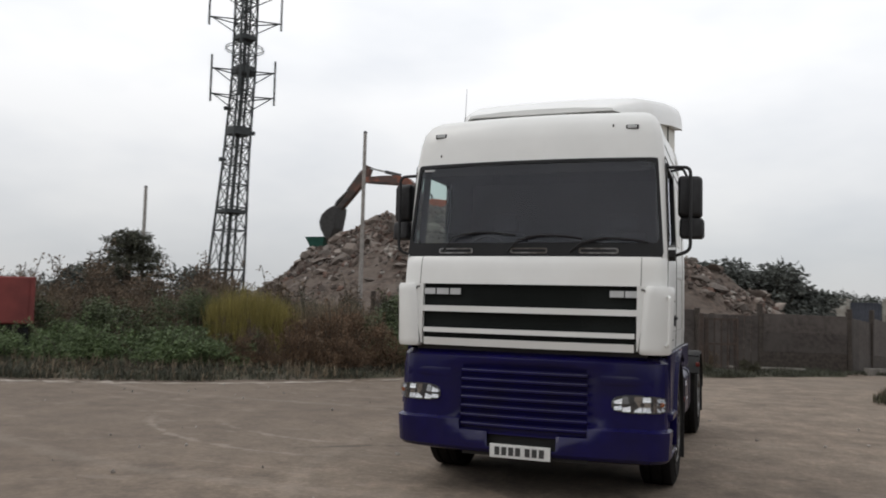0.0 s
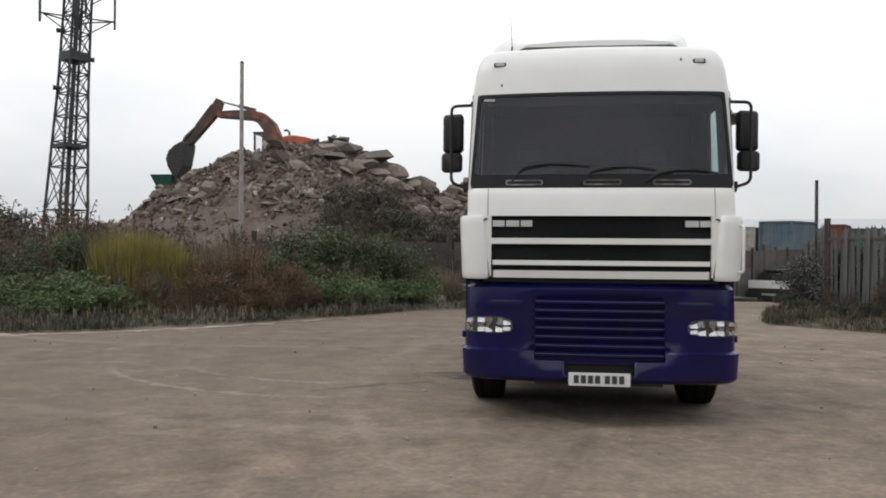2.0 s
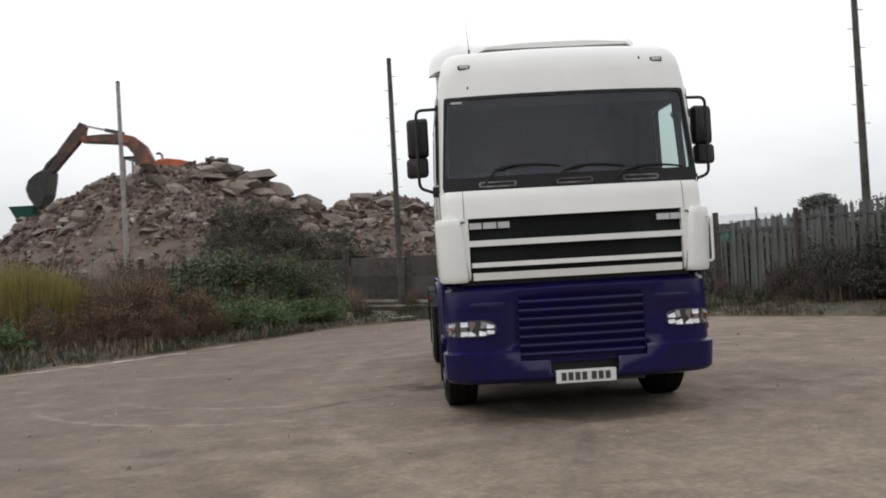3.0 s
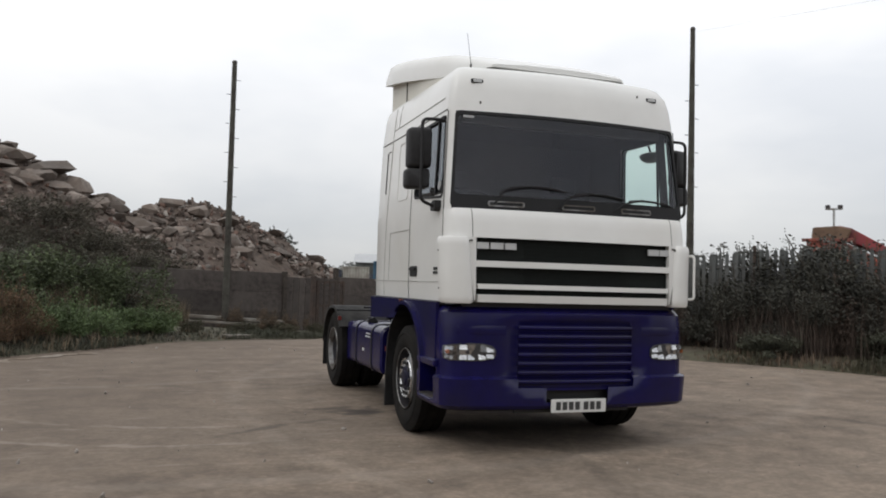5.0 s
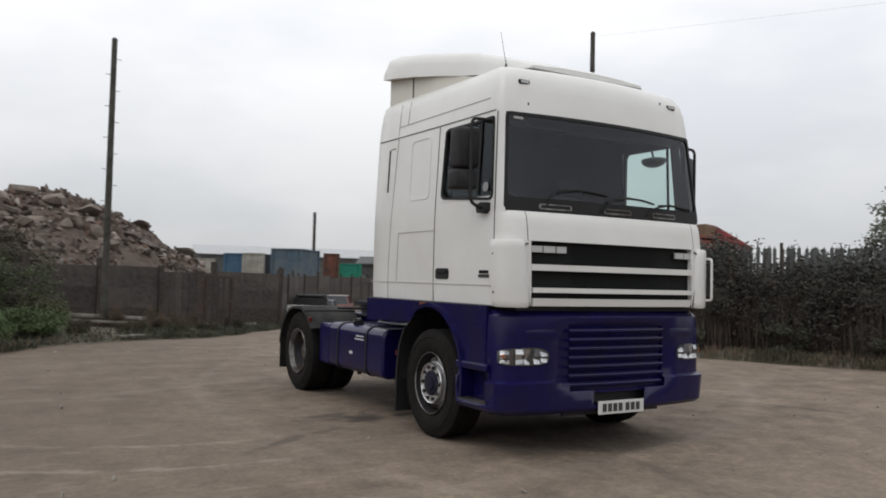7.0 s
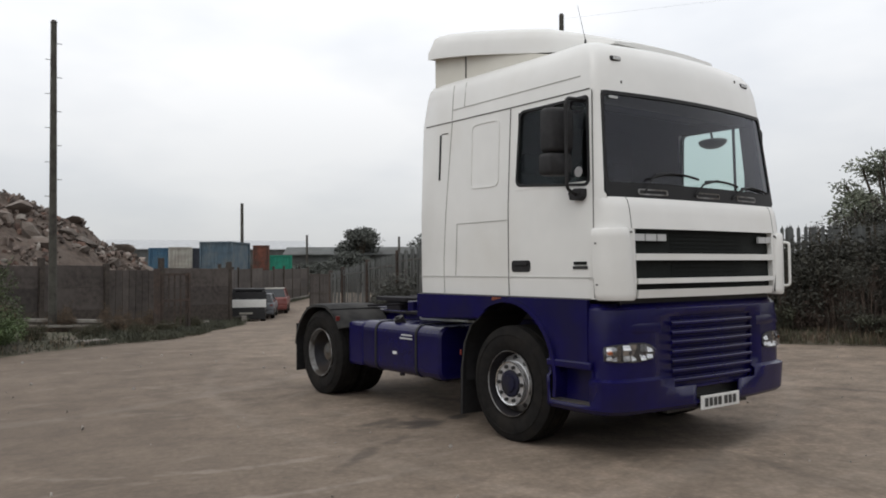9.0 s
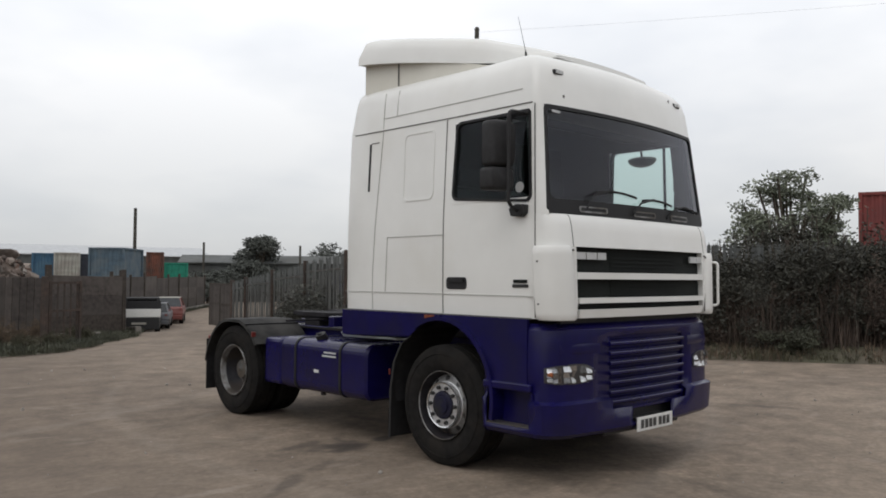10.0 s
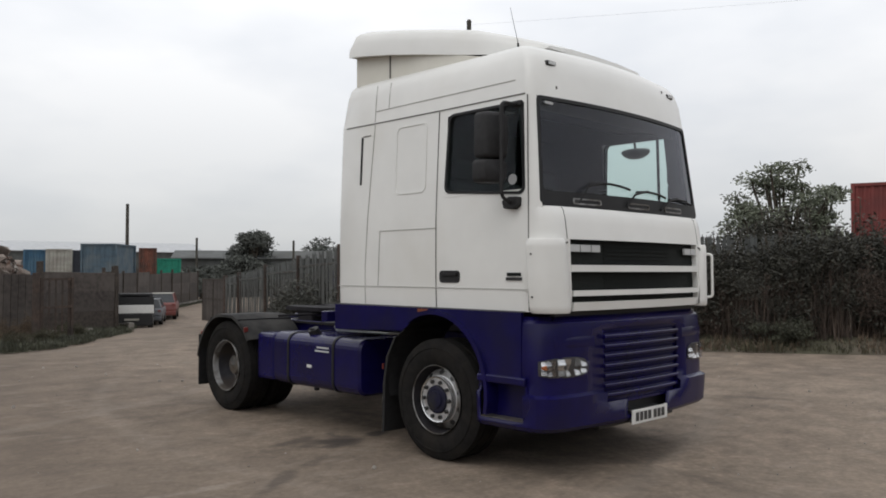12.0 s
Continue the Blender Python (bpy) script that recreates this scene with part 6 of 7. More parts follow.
pole("pale grey weathered pole behind the bank", -9.4, 16.0, 6.98, 0.074, 0.055, PALEPOLE)
pole("dark wooden pole at the panel fence", -1.79, 17.5, 7.66, 0.100, 0.07, WOOD, rungs=10)
pole("dark wooden telegraph pole behind the steel fence", 8.64, 10.43, 7.90, 0.105, 0.058, WOOD, rungs=8)
pole("pale thin pole among the far shrubs", -20.45, 19.0, 6.0, 0.09, 0.06, PALEPOLE)
pole("dark pole beyond the stored containers", 21.8, 62.6, 7.2, 0.16, 0.13, WOOD)
pole("dark pole beside the far shed", 35.1, 76.5, 5.2, 0.14, 0.12, WOOD)
pole("dark pole beside the far shed", 43.9, 71.4, 5.0, 0.14, 0.12, WOOD)

TOWER = material("dark_mast_steel", (0.045, 0.05, 0.052), 0.65, metal=0.3, vary=0.25, scale=5)
mast = thing("lattice_mast", "dark steel lattice radio mast with aerial platforms", "mast", at=(-19.2, 22.75, -0.4))
MH, MTURN = 27.0, radians(60)


def mast_w(z):
    return float(np.interp(z, [0, 3.3, 8.0, 11.0, 27.0], [0.64, 0.57, 0.41, 0.37, 0.33]))


def mp(k, z, f=1.0):
    a = MTURN + math.pi / 4 + k * math.pi / 2
    s = 0.046 * min(z, 12.0) - 0.14
    return Vector((math.cos(a) * mast_w(z) * 1.414 * f + 0.81 * s, math.sin(a) * mast_w(z) * 1.414 * f + 0.58 * s, z))


levels = [0.0, 3.3, 5.0, 6.0, 7.0, 7.9, 8.7, 9.5, 10.3, 11.1, 11.9, 12.7, 13.5, 14.3, 15.1, 15.9, 16.7, 17.5]
for k in range(4):
    part("mast_leg", tube(bmesh.new(), [mp(k, z) for z in levels], 0.055, 6), TOWER, mast)
for i, (z0, z1) in enumerate(zip(levels, levels[1:])):
    for k in range(4):
        part("brace", cyl(bmesh.new(), mp(k, z0), mp((k + 1) % 4, z1), 0.022, n=5), TOWER, mast)
        part("brace", cyl(bmesh.new(), mp((k + 1) % 4, z0), mp(k, z1), 0.022, n=5), TOWER, mast)
        part("ring_bar", cyl(bmesh.new(), mp(k, z1), mp((k + 1) % 4, z1), 0.03, n=5), TOWER, mast)
for z, th in ((5.75, 0.14), (9.2, 0.34), (11.95, 0.30), (13.45, 0.2)):
    part("platform", prism([(mp(k, z, 1.06).x, mp(k, z, 1.06).y) for k in range(4)], z, z + th, "z"), TOWER, mast)
for z in (13.0, 13.1):
    o = 0.41
    part("safety_hoop", tube(bmesh.new(), [(0.81 * o + 0.82 * math.cos(radians(a)), 0.58 * o + 0.82 * math.sin(radians(a)), z) for a in range(0, 361, 20)], 0.022, 5), TOWER, mast)
part("cable_ladder", loft(bmesh.new(), [[(0.81 * s - 0.07, 0.58 * s - 0.05, z), (0.81 * s + 0.07, 0.58 * s - 0.05, z), (0.81 * s + 0.07, 0.58 * s + 0.05, z), (0.81 * s - 0.07, 0.58 * s + 0.05, z)] for z, s in ((0.3, -0.14), (12.0, 0.41), (17.3, 0.41))]), TOWER, mast)
for z0, z1, reach in ((10.75, 12.35, 1.36), (14.15, 15.9, 1.55)):
    for a, pair in ((36, 0.0), (216, 0.16), (126, 0.0), (306, 0.16)):
        c, s_ = math.cos(radians(a)), math.sin(radians(a))
        arm = thing("aerial_bracket", "steel bracket with pole aerials", "")
        arm.parent = mast
        arm.location = (0.81 * 0.40, 0.58 * 0.40, 0)
        for z in (z0 + 0.12, z1 - 0.35):
            for da in (-0.35, 0.35):
                part("strut", cyl(bmesh.new(), (c * 0.3 - s_ * da, s_ * 0.3 + c * da, z), (c * reach, s_ * reach, z + 0.1), 0.03, n=5), TOWER, arm)
            part("knee_brace", cyl(bmesh.new(), (c * 0.42, s_ * 0.42, z - 0.5), (c * reach * 0.92, s_ * reach * 0.92, z + 0.08), 0.026, n=5), TOWER, arm)
        for off in ((-pair, pair) if pair else (0.0,)):
            part("pole_aerial", cyl(bmesh.new(), (c * reach - s_ * off, s_ * reach + c * off, z0 - 0.1), (c * reach - s_ * off, s_ * reach + c * off, z1 + 0.3), 0.045, n=8), TOWER, arm)
for z, a in ((10.4, 200), (9.3, 20), (8.1, 215)):
    c, s = math.cos(radians(a)), math.sin(radians(a))
    o = 0.046 * z - 0.14
    part("dish", cyl(bmesh.new(), (c * 0.4 + 0.81 * o, s * 0.4 + 0.58 * o, z), (c * 0.72 + 0.81 * o, s * 0.72 + 0.58 * o, z), 0.06, 0.10, 12), TOWER, mast)

# ---- vegetation ----
LEAVES = {
    "green": material("bramble_leaf", (0.070, 0.088, 0.040), 0.7, vary=0.35, scale=2, per_island=0.5),
    "bright": material("nettle_leaf", (0.092, 0.132, 0.052), 0.7, vary=0.3, scale=2, per_island=0.45),
    "stem": material("pale_dead_stem", (0.15, 0.13, 0.105), 0.85, vary=0.3, scale=2, per_island=0.5),
    "veil": material("grey_scrub_leaf", (0.095, 0.096, 0.084), 0.8, vary=0.3, scale=2, per_island=0.5),
    "dark": material("dark_shrub_leaf", (0.034, 0.033, 0.024), 0.7, vary=0.35, scale=2, per_island=0.5),
    "brown": material("dead_stalk", (0.072, 0.052, 0.041), 0.85, vary=0.3, scale=2, per_island=0.5),
    "yellow": material("yellow_grass", (0.205, 0.172, 0.046), 0.8, vary=0.25, scale=2, per_island=0.4),
    "straw": material("dry_seed_heads", (0.15, 0.118, 0.078), 0.85, vary=0.3, scale=2, per_island=0.5),
    "rust": material("rust_brown_dock", (0.125, 0.078, 0.046), 0.85, vary=0.3, scale=2, per_island=0.5),
    "scrub": material("olive_scrub_leaf", (0.072, 0.065, 0.046), 0.8, vary=0.3, scale=2, per_island=0.5),
    "bank": material("bank_shrub_leaf", (0.054, 0.056, 0.036), 0.75, vary=0.35, scale=2, per_island=0.5),
    "stalk": material("bank_dead_stalk", (0.115, 0.082, 0.055), 0.85, vary=0.3, scale=2, per_island=0.5),
    # distance haze is mixed into this leaf colour, paler and greyer
    "far": material("haze_greyed_far_leaf", (0.085, 0.092, 0.082), 0.8, vary=0.3, scale=2, per_island=0.5),
    "olive": material("olive_grass", (0.058, 0.054, 0.031), 0.85, vary=0.3, scale=2, per_island=0.45),
    "tree": material("ash_leaf", (0.135, 0.15, 0.105), 0.65, vary=0.3, scale=2, per_island=0.5),
}
TWIG = material("twig_bark", (0.06, 0.048, 0.036), 0.9, vary=0.3, scale=8)


def leaf_cloud(rg, blobs, count, size, slim=0.5, up=0.0):
    """Small folded leaves scattered through the shells of several blobs of (x, y, z, rx, ry, rz)."""
    vs, fs = [], []
    vol = [b[3] * b[4] + b[5] * b[3] for b in blobs]
    for _ in range(count):
        b = rg.choices(blobs, vol)[0]
        d = Vector((rg.gauss(0, 1), rg.gauss(0, 1), rg.gauss(0, 1))).normalized()
        r = 0.45 + 0.62 * rg.random() ** 0.6 + 0.10 * rg.gauss(0, 1)
        c = Vector((b[0] + d.x * b[3] * r, b[1] + d.y * b[4] * r, b[2] + d.z * b[5] * r))
        if c.z < 0.02:
            continue
        s = size * rg.uniform(0.6, 1.4)
        a = Vector((rg.gauss(0, 1), rg.gauss(0, 1), rg.gauss(0, 0.7) + up)).normalized()
        q = a.orthogonal().normalized()
        q = Matrix.Rotation(rg.uniform(0, 6.28), 3, a) @ q
        n = a.cross(q)
        o = len(vs)
        vs += [c, c + a * s * 0.5 + q * s * slim * 0.5 + n * s * 0.12, c + a * s, c + a * s * 0.5 - q * s * slim * 0.5 + n * s * 0.12]
        fs += [(o, o + 1, o + 2), (o, o + 2, o + 3)]
    return vs, fs


def blades(rg, rx, ry, h, count, width, droop=0.3):
    """Upright grass blades, bent at the middle."""
    vs, fs = [], []
    for _ in range(count):
        w, r = rg.uniform(0, 6.28), rg.random() ** 0.5
        x, y = rx * r * math.cos(w), ry * r * math.sin(w)
        hh = h * rg.uniform(0.55, 1.1) * (1 - 0.25 * r)
        a = rg.uniform(0, 6.28)
        dx, dy = math.cos(a), math.sin(a)
        l = hh * rg.uniform(0.05, droop)
        o = len(vs)
        vs += [(x - dy * width, y + dx * width, 0), (x + dy * width, y - dx * width, 0), (x + dx * l * 0.4 - dy * width * 0.8, y + dy * l * 0.4 + dx * width * 0.8, hh * 0.6), (x + dx * l * 0.4 + dy * width * 0.8, y + dy * l * 0.4 - dx * width * 0.8, hh * 0.6), (x + dx * l, y + dy * l, hh)]
        fs += [(o, o + 1, o + 3, o + 2), (o + 2, o + 3, o + 4)]
    return vs, fs


def make_shrub(seed, kind, rx, ry, h, count, size, label, name="shrub"):
    rg = random.Random(seed)
    t = thing(name, label, "shrub" if name == "shrub" else "grass clump", group="bushes round the yard")
    if kind in ("yellow", "straw", "brown") and name != "shrub":
        vs, fs = blades(rg, rx, ry, h, count, size)
        tagged(raw("grass_tuft", vs, fs, LEAVES[kind], t), kind="stuff")
        return t
    blobs = []
    weed = kind in ("stalk", "rust", "brown")
    for k in range(16):
        w, r = rg.uniform(0, 6.28), rg.random() ** 0.5 * 0.78
        hh = rg.uniform(0.12, 0.86) * h * (1 - 0.45 * r * r)
        blobs.append((rx * r * math.cos(w), ry * r * math.sin(w), hh, rx * rg.uniform(0.18, 0.40), ry * rg.uniform(0.18, 0.40), h * rg.uniform(0.12, 0.24)))
    vs, fs = leaf_cloud(rg, blobs, int(count * 0.86), size, 0.28 if weed else 0.5, 1.1 if weed else 0.0)
    stems = bmesh.new()
    for k in range(22):
        # arching shoots that stand out of the clump, leafed along their length
        b = blobs[k % 16]
        w = rg.uniform(0, 6.28)
        lean = rg.uniform(0.05, 0.22 if weed else 0.45)
        tip = Vector((b[0] * 1.15 + math.cos(w) * lean * rx, b[1] * 1.15 + math.sin(w) * lean * ry, min(h * (1.18 if weed else 0.97), b[2] + b[5] + h * rg.uniform(0.05, 0.30))))
        foot = Vector((b[0] * 0.6, b[1] * 0.6, -0.1))
        mid = foot.lerp(tip, 0.6) + Vector((0, 0, 0.12 * h))
        tube(stems, [foot, mid, tip], 0.008, 4)
        for j in range(int(count * 0.14 / 22)):
            q = rg.random() ** 0.7
            c = foot.lerp(mid, 2 * q) if q < 0.5 else mid.lerp(tip, 2 * q - 1)
            c = c + Vector((rg.gauss(0, 0.05), rg.gauss(0, 0.05), rg.gauss(0, 0.04)))
            sz = size * rg.uniform(0.6, 1.3)
            d = Vector((rg.gauss(0, 1), rg.gauss(0, 1), rg.gauss(0, 0.6) + (0.8 if weed else 0))).normalized()
            n = d.orthogonal().normalized()
            n = Matrix.Rotation(rg.uniform(0, 6.28), 3, d) @ n
            o = len(vs)
            vs += [c, c + d * sz * 0.5 + n * sz * 0.22, c + d * sz, c + d * sz * 0.5 - n * sz * 0.22]
            fs += [(o, o + 1, o + 2), (o, o + 2, o + 3)]
    tagged(raw("foliage", vs, fs, LEAVES[kind], t), kind="stuff")
    tagged(part("twig_tangle", stems, TWIG, t), kind="stuff")
    return t


def make_thicket(seed, rx, ry, h, label):
    """Tall dead stems with a sparse veil of leaves."""
    rg = random.Random(seed)
    t = thing("thicket", label, "shrub", group="bushes round the yard")
    vs, fs = blades(rg, rx, ry, h * 0.9, 560, 0.009, 0.5)
    tagged(raw("dead_stem_tangle", vs, fs, LEAVES["brown"], t), kind="stuff")
    vs, fs = blades(rg, rx, ry, h * 0.8, 45, 0.010, 0.35)
    tagged(raw("pale_stem_tangle", vs, fs, LEAVES["stem"], t), kind="stuff")
    blobs = [(rg.uniform(-rx, rx) * 0.8, rg.uniform(-ry, ry) * 0.8, h * rg.uniform(0.15, 0.8), rx * 0.34, ry * 0.45, h * 0.16) for _ in range(14)]
    vs, fs = leaf_cloud(rg, blobs, 5200, 0.065)
    tagged(raw("foliage", vs, fs, LEAVES["dark"], t), kind="stuff")
    return t


def spread(proto, spots, seed, z_of=None):
    """The first stands at the first spot; the others are copies, turned and scaled."""
    rg = random.Random(seed)
    for i, (x, y, s) in enumerate(spots):
        z = (z_of or (lambda a, b: fall(a, b) + 0.15))(x, y)
        m = pose(x, y, z, 0, 0, rg.uniform(0, 360))
        sc = s * rg.uniform(0.9, 1.1)
        if i == 0:
            proto.matrix_basis = m
            proto.scale = (sc, sc, sc)
        else:
            old = proto.scale.copy()
            proto.scale = (sc, sc, s * rg.uniform(0.85, 1.12))
            copy_thing(proto, m)
            proto.scale = old


# left bank
spread(make_shrub(11, "green", 1.5, 1.3, 1.9, 9000, 0.075, "tangled bush of green bramble"), [(-5.6, 12.6, 0.95), (-7.0, 12.7, 0.9), (-4.3, 13.6, 0.85), (-11.3, 10.2, 0.85), (-12.6, 9.2, 0.9), (-15.5, 9.4, 0.9), (-18.5, 8.6, 1.0)], 1)
spread(make_shrub(12, "bright", 1.3, 1.0, 1.1, 7000, 0.07, "low patch of bright green nettles"), [(-10.2, 7.5, 0.9), (-11.8, 6.9, 0.9), (-13.6, 6.2, 0.9), (-5.0, 11.6, 0.75), (-16, 5.5, 1.0), (-3.7, 13.3, 0.6), (-9.2, 8.6, 0.8), (-11.0, 9.4, 1.0), (-12.8, 8.6, 1.0), (-14.4, 7.8, 1.0), (-4.4, 12.6, 0.8), (-5.8, 11.5, 0.8), (-4.9, 12.9, 0.95), (-15.4, 7.4, 1.0), (-6.4, 12.2, 0.9)], 2)
spread(make_shrub(13, "bank", 1.6, 1.4, 2.1, 9500, 0.075, "dark dense shrub on the bank"), [(-14.2, 14.6, 1.0), (-11.4, 13.6, 0.85), (-7.2, 14.4, 1.0), (-9.3, 13.4, 0.8), (-17.2, 14.4, 1.05), (-19.8, 13.0, 1.1), (-22, 12.0, 1.1), (-5.4, 15.6, 0.9), (-4.2, 17.6, 0.5), (-5.0, 14.2, 0.7)], 3)
spread(make_shrub(25, "scrub", 1.7, 1.3, 1.4, 5200, 0.075, "dark scrub growing on the rubble slope"), [(-7.2, 22.5, 1.05), (-6.0, 21.9, 1.1), (-5.0, 22.4, 1.05), (-4.0, 21.9, 0.9), (-7.8, 21.4, 0.8)], 33, lambda x, y: heap(x, y) - 0.1)
spread(make_shrub(14, "stalk", 1.1, 0.9, 1.5, 7500, 0.065, "rust-brown dead dock weeds"), [(-12.6, 11.0, 1.1), (-14.8, 10.6, 1.2), (-17, 10.2, 1.2), (-9.9, 11.2, 0.9), (-10.6, 12.0, 1.15), (-13.4, 13.4, 1.55), (-15.6, 13.6, 1.6), (-20, 9.6, 1.2), (-13.0, 12.2, 1.3), (-14.6, 12.4, 1.35), (-16.4, 12.0, 1.35), (-18.6, 11.2, 1.5), (-11.8, 12.2, 1.2), (-16.7, 18.6, 1.75), (-15.6, 18.2, 1.6), (-17.8, 18.8, 1.7), (-9.6, 9.6, 0.7), (-8.7, 9.2, 0.6), (-11.2, 14.6, 1.6), (-8.6, 14.8, 1.3), (-4.4, 15.6, 0.9), (-0.7, 16.2, 0.4), (0.8, 18.4, 0.4), (-1.6, 17.6, 0.5), (0.0, 17.0, 0.35), (-13.2, 9.6, 1.0), (-17.8, 13.0, 1.65)], 4)
spread(make_shrub(26, "rust", 1.0, 0.85, 1.5, 7000, 0.06, "rust-brown clump of dead dock"), [(-6.9, 9.7, 0.95), (-6.1, 10.4, 0.85), (-7.7, 9.0, 0.75), (-7.3, 10.6, 0.9), (-8.5, 8.8, 0.55), (-9.3, 8.6, 0.45), (-6.5, 9.5, 0.65), (-8.3, 10.1, 0.75)], 44)
spread(make_shrub(15, "yellow", 0.85, 0.7, 1.75, 2600, 0.007, "tall clump of yellowing grass", "grass_clump"), [(-9.6, 10.2, 1.0), (-10.0, 10.6, 1.08), (-9.5, 10.9, 1.05), (-9.0, 10.4, 0.85)], 5)
spread(make_shrub(16, "straw", 1.3, 1.0, 1.3, 3000, 0.007, "dry straw-coloured grass on the bank", "grass_clump"), [(-11.6, 12.0, 1.3), (-14.2, 12.0, 1.4), (-8.4, 12.2, 1.25), (-6.0, 13.6, 1.1), (-17.2, 11.6, 1.4), (-10, 13.9, 1.3), (-4.0, 16.2, 0.9)], 6)
# right verge and steel fence
spread(make_shrub(17, "dark", 1.5, 1.2, 1.95, 9500, 0.07, "dark bramble growing through the steel fence"), [(7.8, 9.4, 0.9), (6.9, 10.6, 0.5), (10.0, 6.9, 0.95), (11.0, 5.8, 1.05), (12.4, 4.4, 1.1), (13.8, 2.9, 1.15), (15.3, 1.4, 1.15), (17, -0.4, 1.2), (19, -2.4, 1.2), (6.65, 14.6, 0.68), (10.7, 9.0, 1.35), (11.9, 9.5, 1.3), (9.6, 9.7, 1.3), (10.4, 6.1, 1.12), (11.7, 4.7, 1.12), (13.0, 3.3, 1.15), (14.4, 1.8, 1.15), (21.5, -4.6, 1.2), (9.0, 8.9, 1.1), (10.6, 7.3, 1.25), (12.0, 5.7, 1.3), (13.4, 4.2, 1.3), (14.9, 2.6, 1.3), (16.6, 0.9, 1.3), (13.1, 3.7, 1.42), (14.1, 2.5, 1.4), (12.3, 4.7, 1.4), (15.2, 1.5, 1.4)], 7)
spread(make_shrub(18, "brown", 1.2, 0.9, 1.5, 8000, 0.06, "brown dead bramble beside steel fence"), [(6.6, 9.9, 0.6), (9.9, 6.3, 0.85), (10.3, 5.4, 0.95), (11.4, 4.2, 1.0), (12.6, 2.6, 1.05), (14, 1.0, 1.1), (15.6, -0.8, 1.1), (5.9, 11.3, 0.45), (17.5, -2.6, 1.1), (7.9, 9.2, 0.75), (10.2, 7.3, 1.2), (11.0, 6.7, 1.3), (12.6, 4.9, 1.35), (14.0, 3.5, 1.35), (15.6, 1.8, 1.35), (10.0, 6.3, 1.1), (13.2, 2.4, 1.1)], 8)
spread(make_shrub(19, "bank", 1.2, 0.9, 0.9, 6000, 0.065, "low dull green weeds at the verge's edge"), [(5.9, 10.4, 0.42), (8.2, 7.2, 0.7), (10.6, 3.4, 0.7), (12.0, 1.2, 0.8), (5.4, 12.6, 0.3), (6.0, 15.6, 0.4), (9.6, 5.6, 0.7)], 9)

spread(make_thicket(61, 1.1, 0.7, 1.85, "tangle of tall dead stems before the steel fence"), [(10.1, 5.6, 1.0), (11.2, 4.4, 1.05), (12.3, 3.1, 1.1), (13.4, 1.9, 1.1), (14.6, 0.5, 1.15), (9.2, 6.9, 0.9), (8.6, 8.0, 0.8), (15.9, -0.9, 1.1), (17.3, -2.4, 1.1), (7.2, 9.3, 0.6), (10.7, 4.3, 0.8), (12.8, 1.7, 0.85)], 65)
spread(make_shrub(81, "veil", 1.5, 1.1, 1.8, 7000, 0.085, "grey-green scrub standing behind the steel fence"), [(6.9, 13.0, 1.0), (7.9, 12.0, 1.0), (8.9, 11.4, 1.0), (9.9, 9.8, 1.38), (10.9, 8.7, 1.38), (12.0, 7.5, 1.05), (13.2, 6.2, 1.05), (14.4, 5.0, 1.05), (15.6, 3.6, 1.05), (7.6, 15.0, 0.85), (8.2, 17.4, 0.8), (17.0, 2.2, 1.05), (6.6, 13.9, 0.9)], 82)
# grass along both edges of the yard
def verge_grass(name, line, depth, count, h, mat, seed, label):
    rg = random.Random(seed)
    pts = along(line, 400)
    vs, fs = [], []
    for _ in range(count):
        i = rg.randrange(399)
        p = pts[i] + (pts[i + 1] - pts[i]) * rg.random()
        d = pts[i + 1] - pts[i]
        nrm = np.array([-d[1], d[0]]) / (np.linalg.norm(d) + 1e-9)
        clump = noise.noise((p[0] * 0.7, p[1] * 0.7, seed))
        if clump < rg.uniform(-0.45, 0.25):
            continue
        off = abs(rg.gauss(0, 0.5)) * depth + 0.25 * max(0.0, -clump)
        x, y = p + nrm * off
        bx, bfs = blades(rg, 0.05, 0.05, h * rg.uniform(0.4, 1.0) * (1 + 0.9 * clump), 3, 0.008, 0.6)
        o = len(vs)
        z = fall(x, y) + 0.02 + min(0.2, off * 0.12)
        vs += [(x + a, y + b, z + c) for a, b, c in bx]
        fs += [tuple(o + k for k in q) for q in bfs]
    return tagged(raw(name, vs, fs, mat), label, "grass", kind="stuff")


verge_grass("grass_edge_left", YARD_L[1:10], 1.6, 11000, 0.17, LEAVES["bank"], 21, "rough dull green grass along the yard's edge")
verge_grass("dry_grass_left", YARD_L[1:9], 3.0, 1800, 0.30, LEAVES["straw"], 22, "dry grass on the soil bank")
verge_grass("grass_edge_road", [(1.4, 18.6), (3.4, 21.3), (5.6, 23.2), (6.9, 26.0), (9.9, 34.0), (15.8, 46.0), (29.2, 63.0)], 0.55, 6500, 0.2, LEAVES["bank"], 26, "dull grass along the foot of the road fence")
spread(make_shrub(71, "olive", 0.9, 0.7, 0.75, 3800, 0.06, "low dull weeds before the panel fence"), [(-0.4, 15.0, 0.42), (0.7, 16.6, 0.40), (1.9, 18.6, 0.5), (-1.6, 14.6, 0.45), (0.0, 18.2, 0.5), (-2.8, 14.2, 0.5), (-0.9, 16.4, 0.5)], 72)
verge_grass("grass_edge_gate", YARD_L[9:13], 0.9, 3500, 0.17, LEAVES["bank"], 27, "short dark grass towards the gate")
verge_grass("grass_edge_right", YARD_R[2:], 1.7, 13000, 0.2, LEAVES["olive"], 23, "rough grass along the verge")
verge_grass("dry_grass_right", YARD_R[2:], 2.2, 5000, 0.24, LEAVES["stalk"], 24, "dry brown grass on the verge")


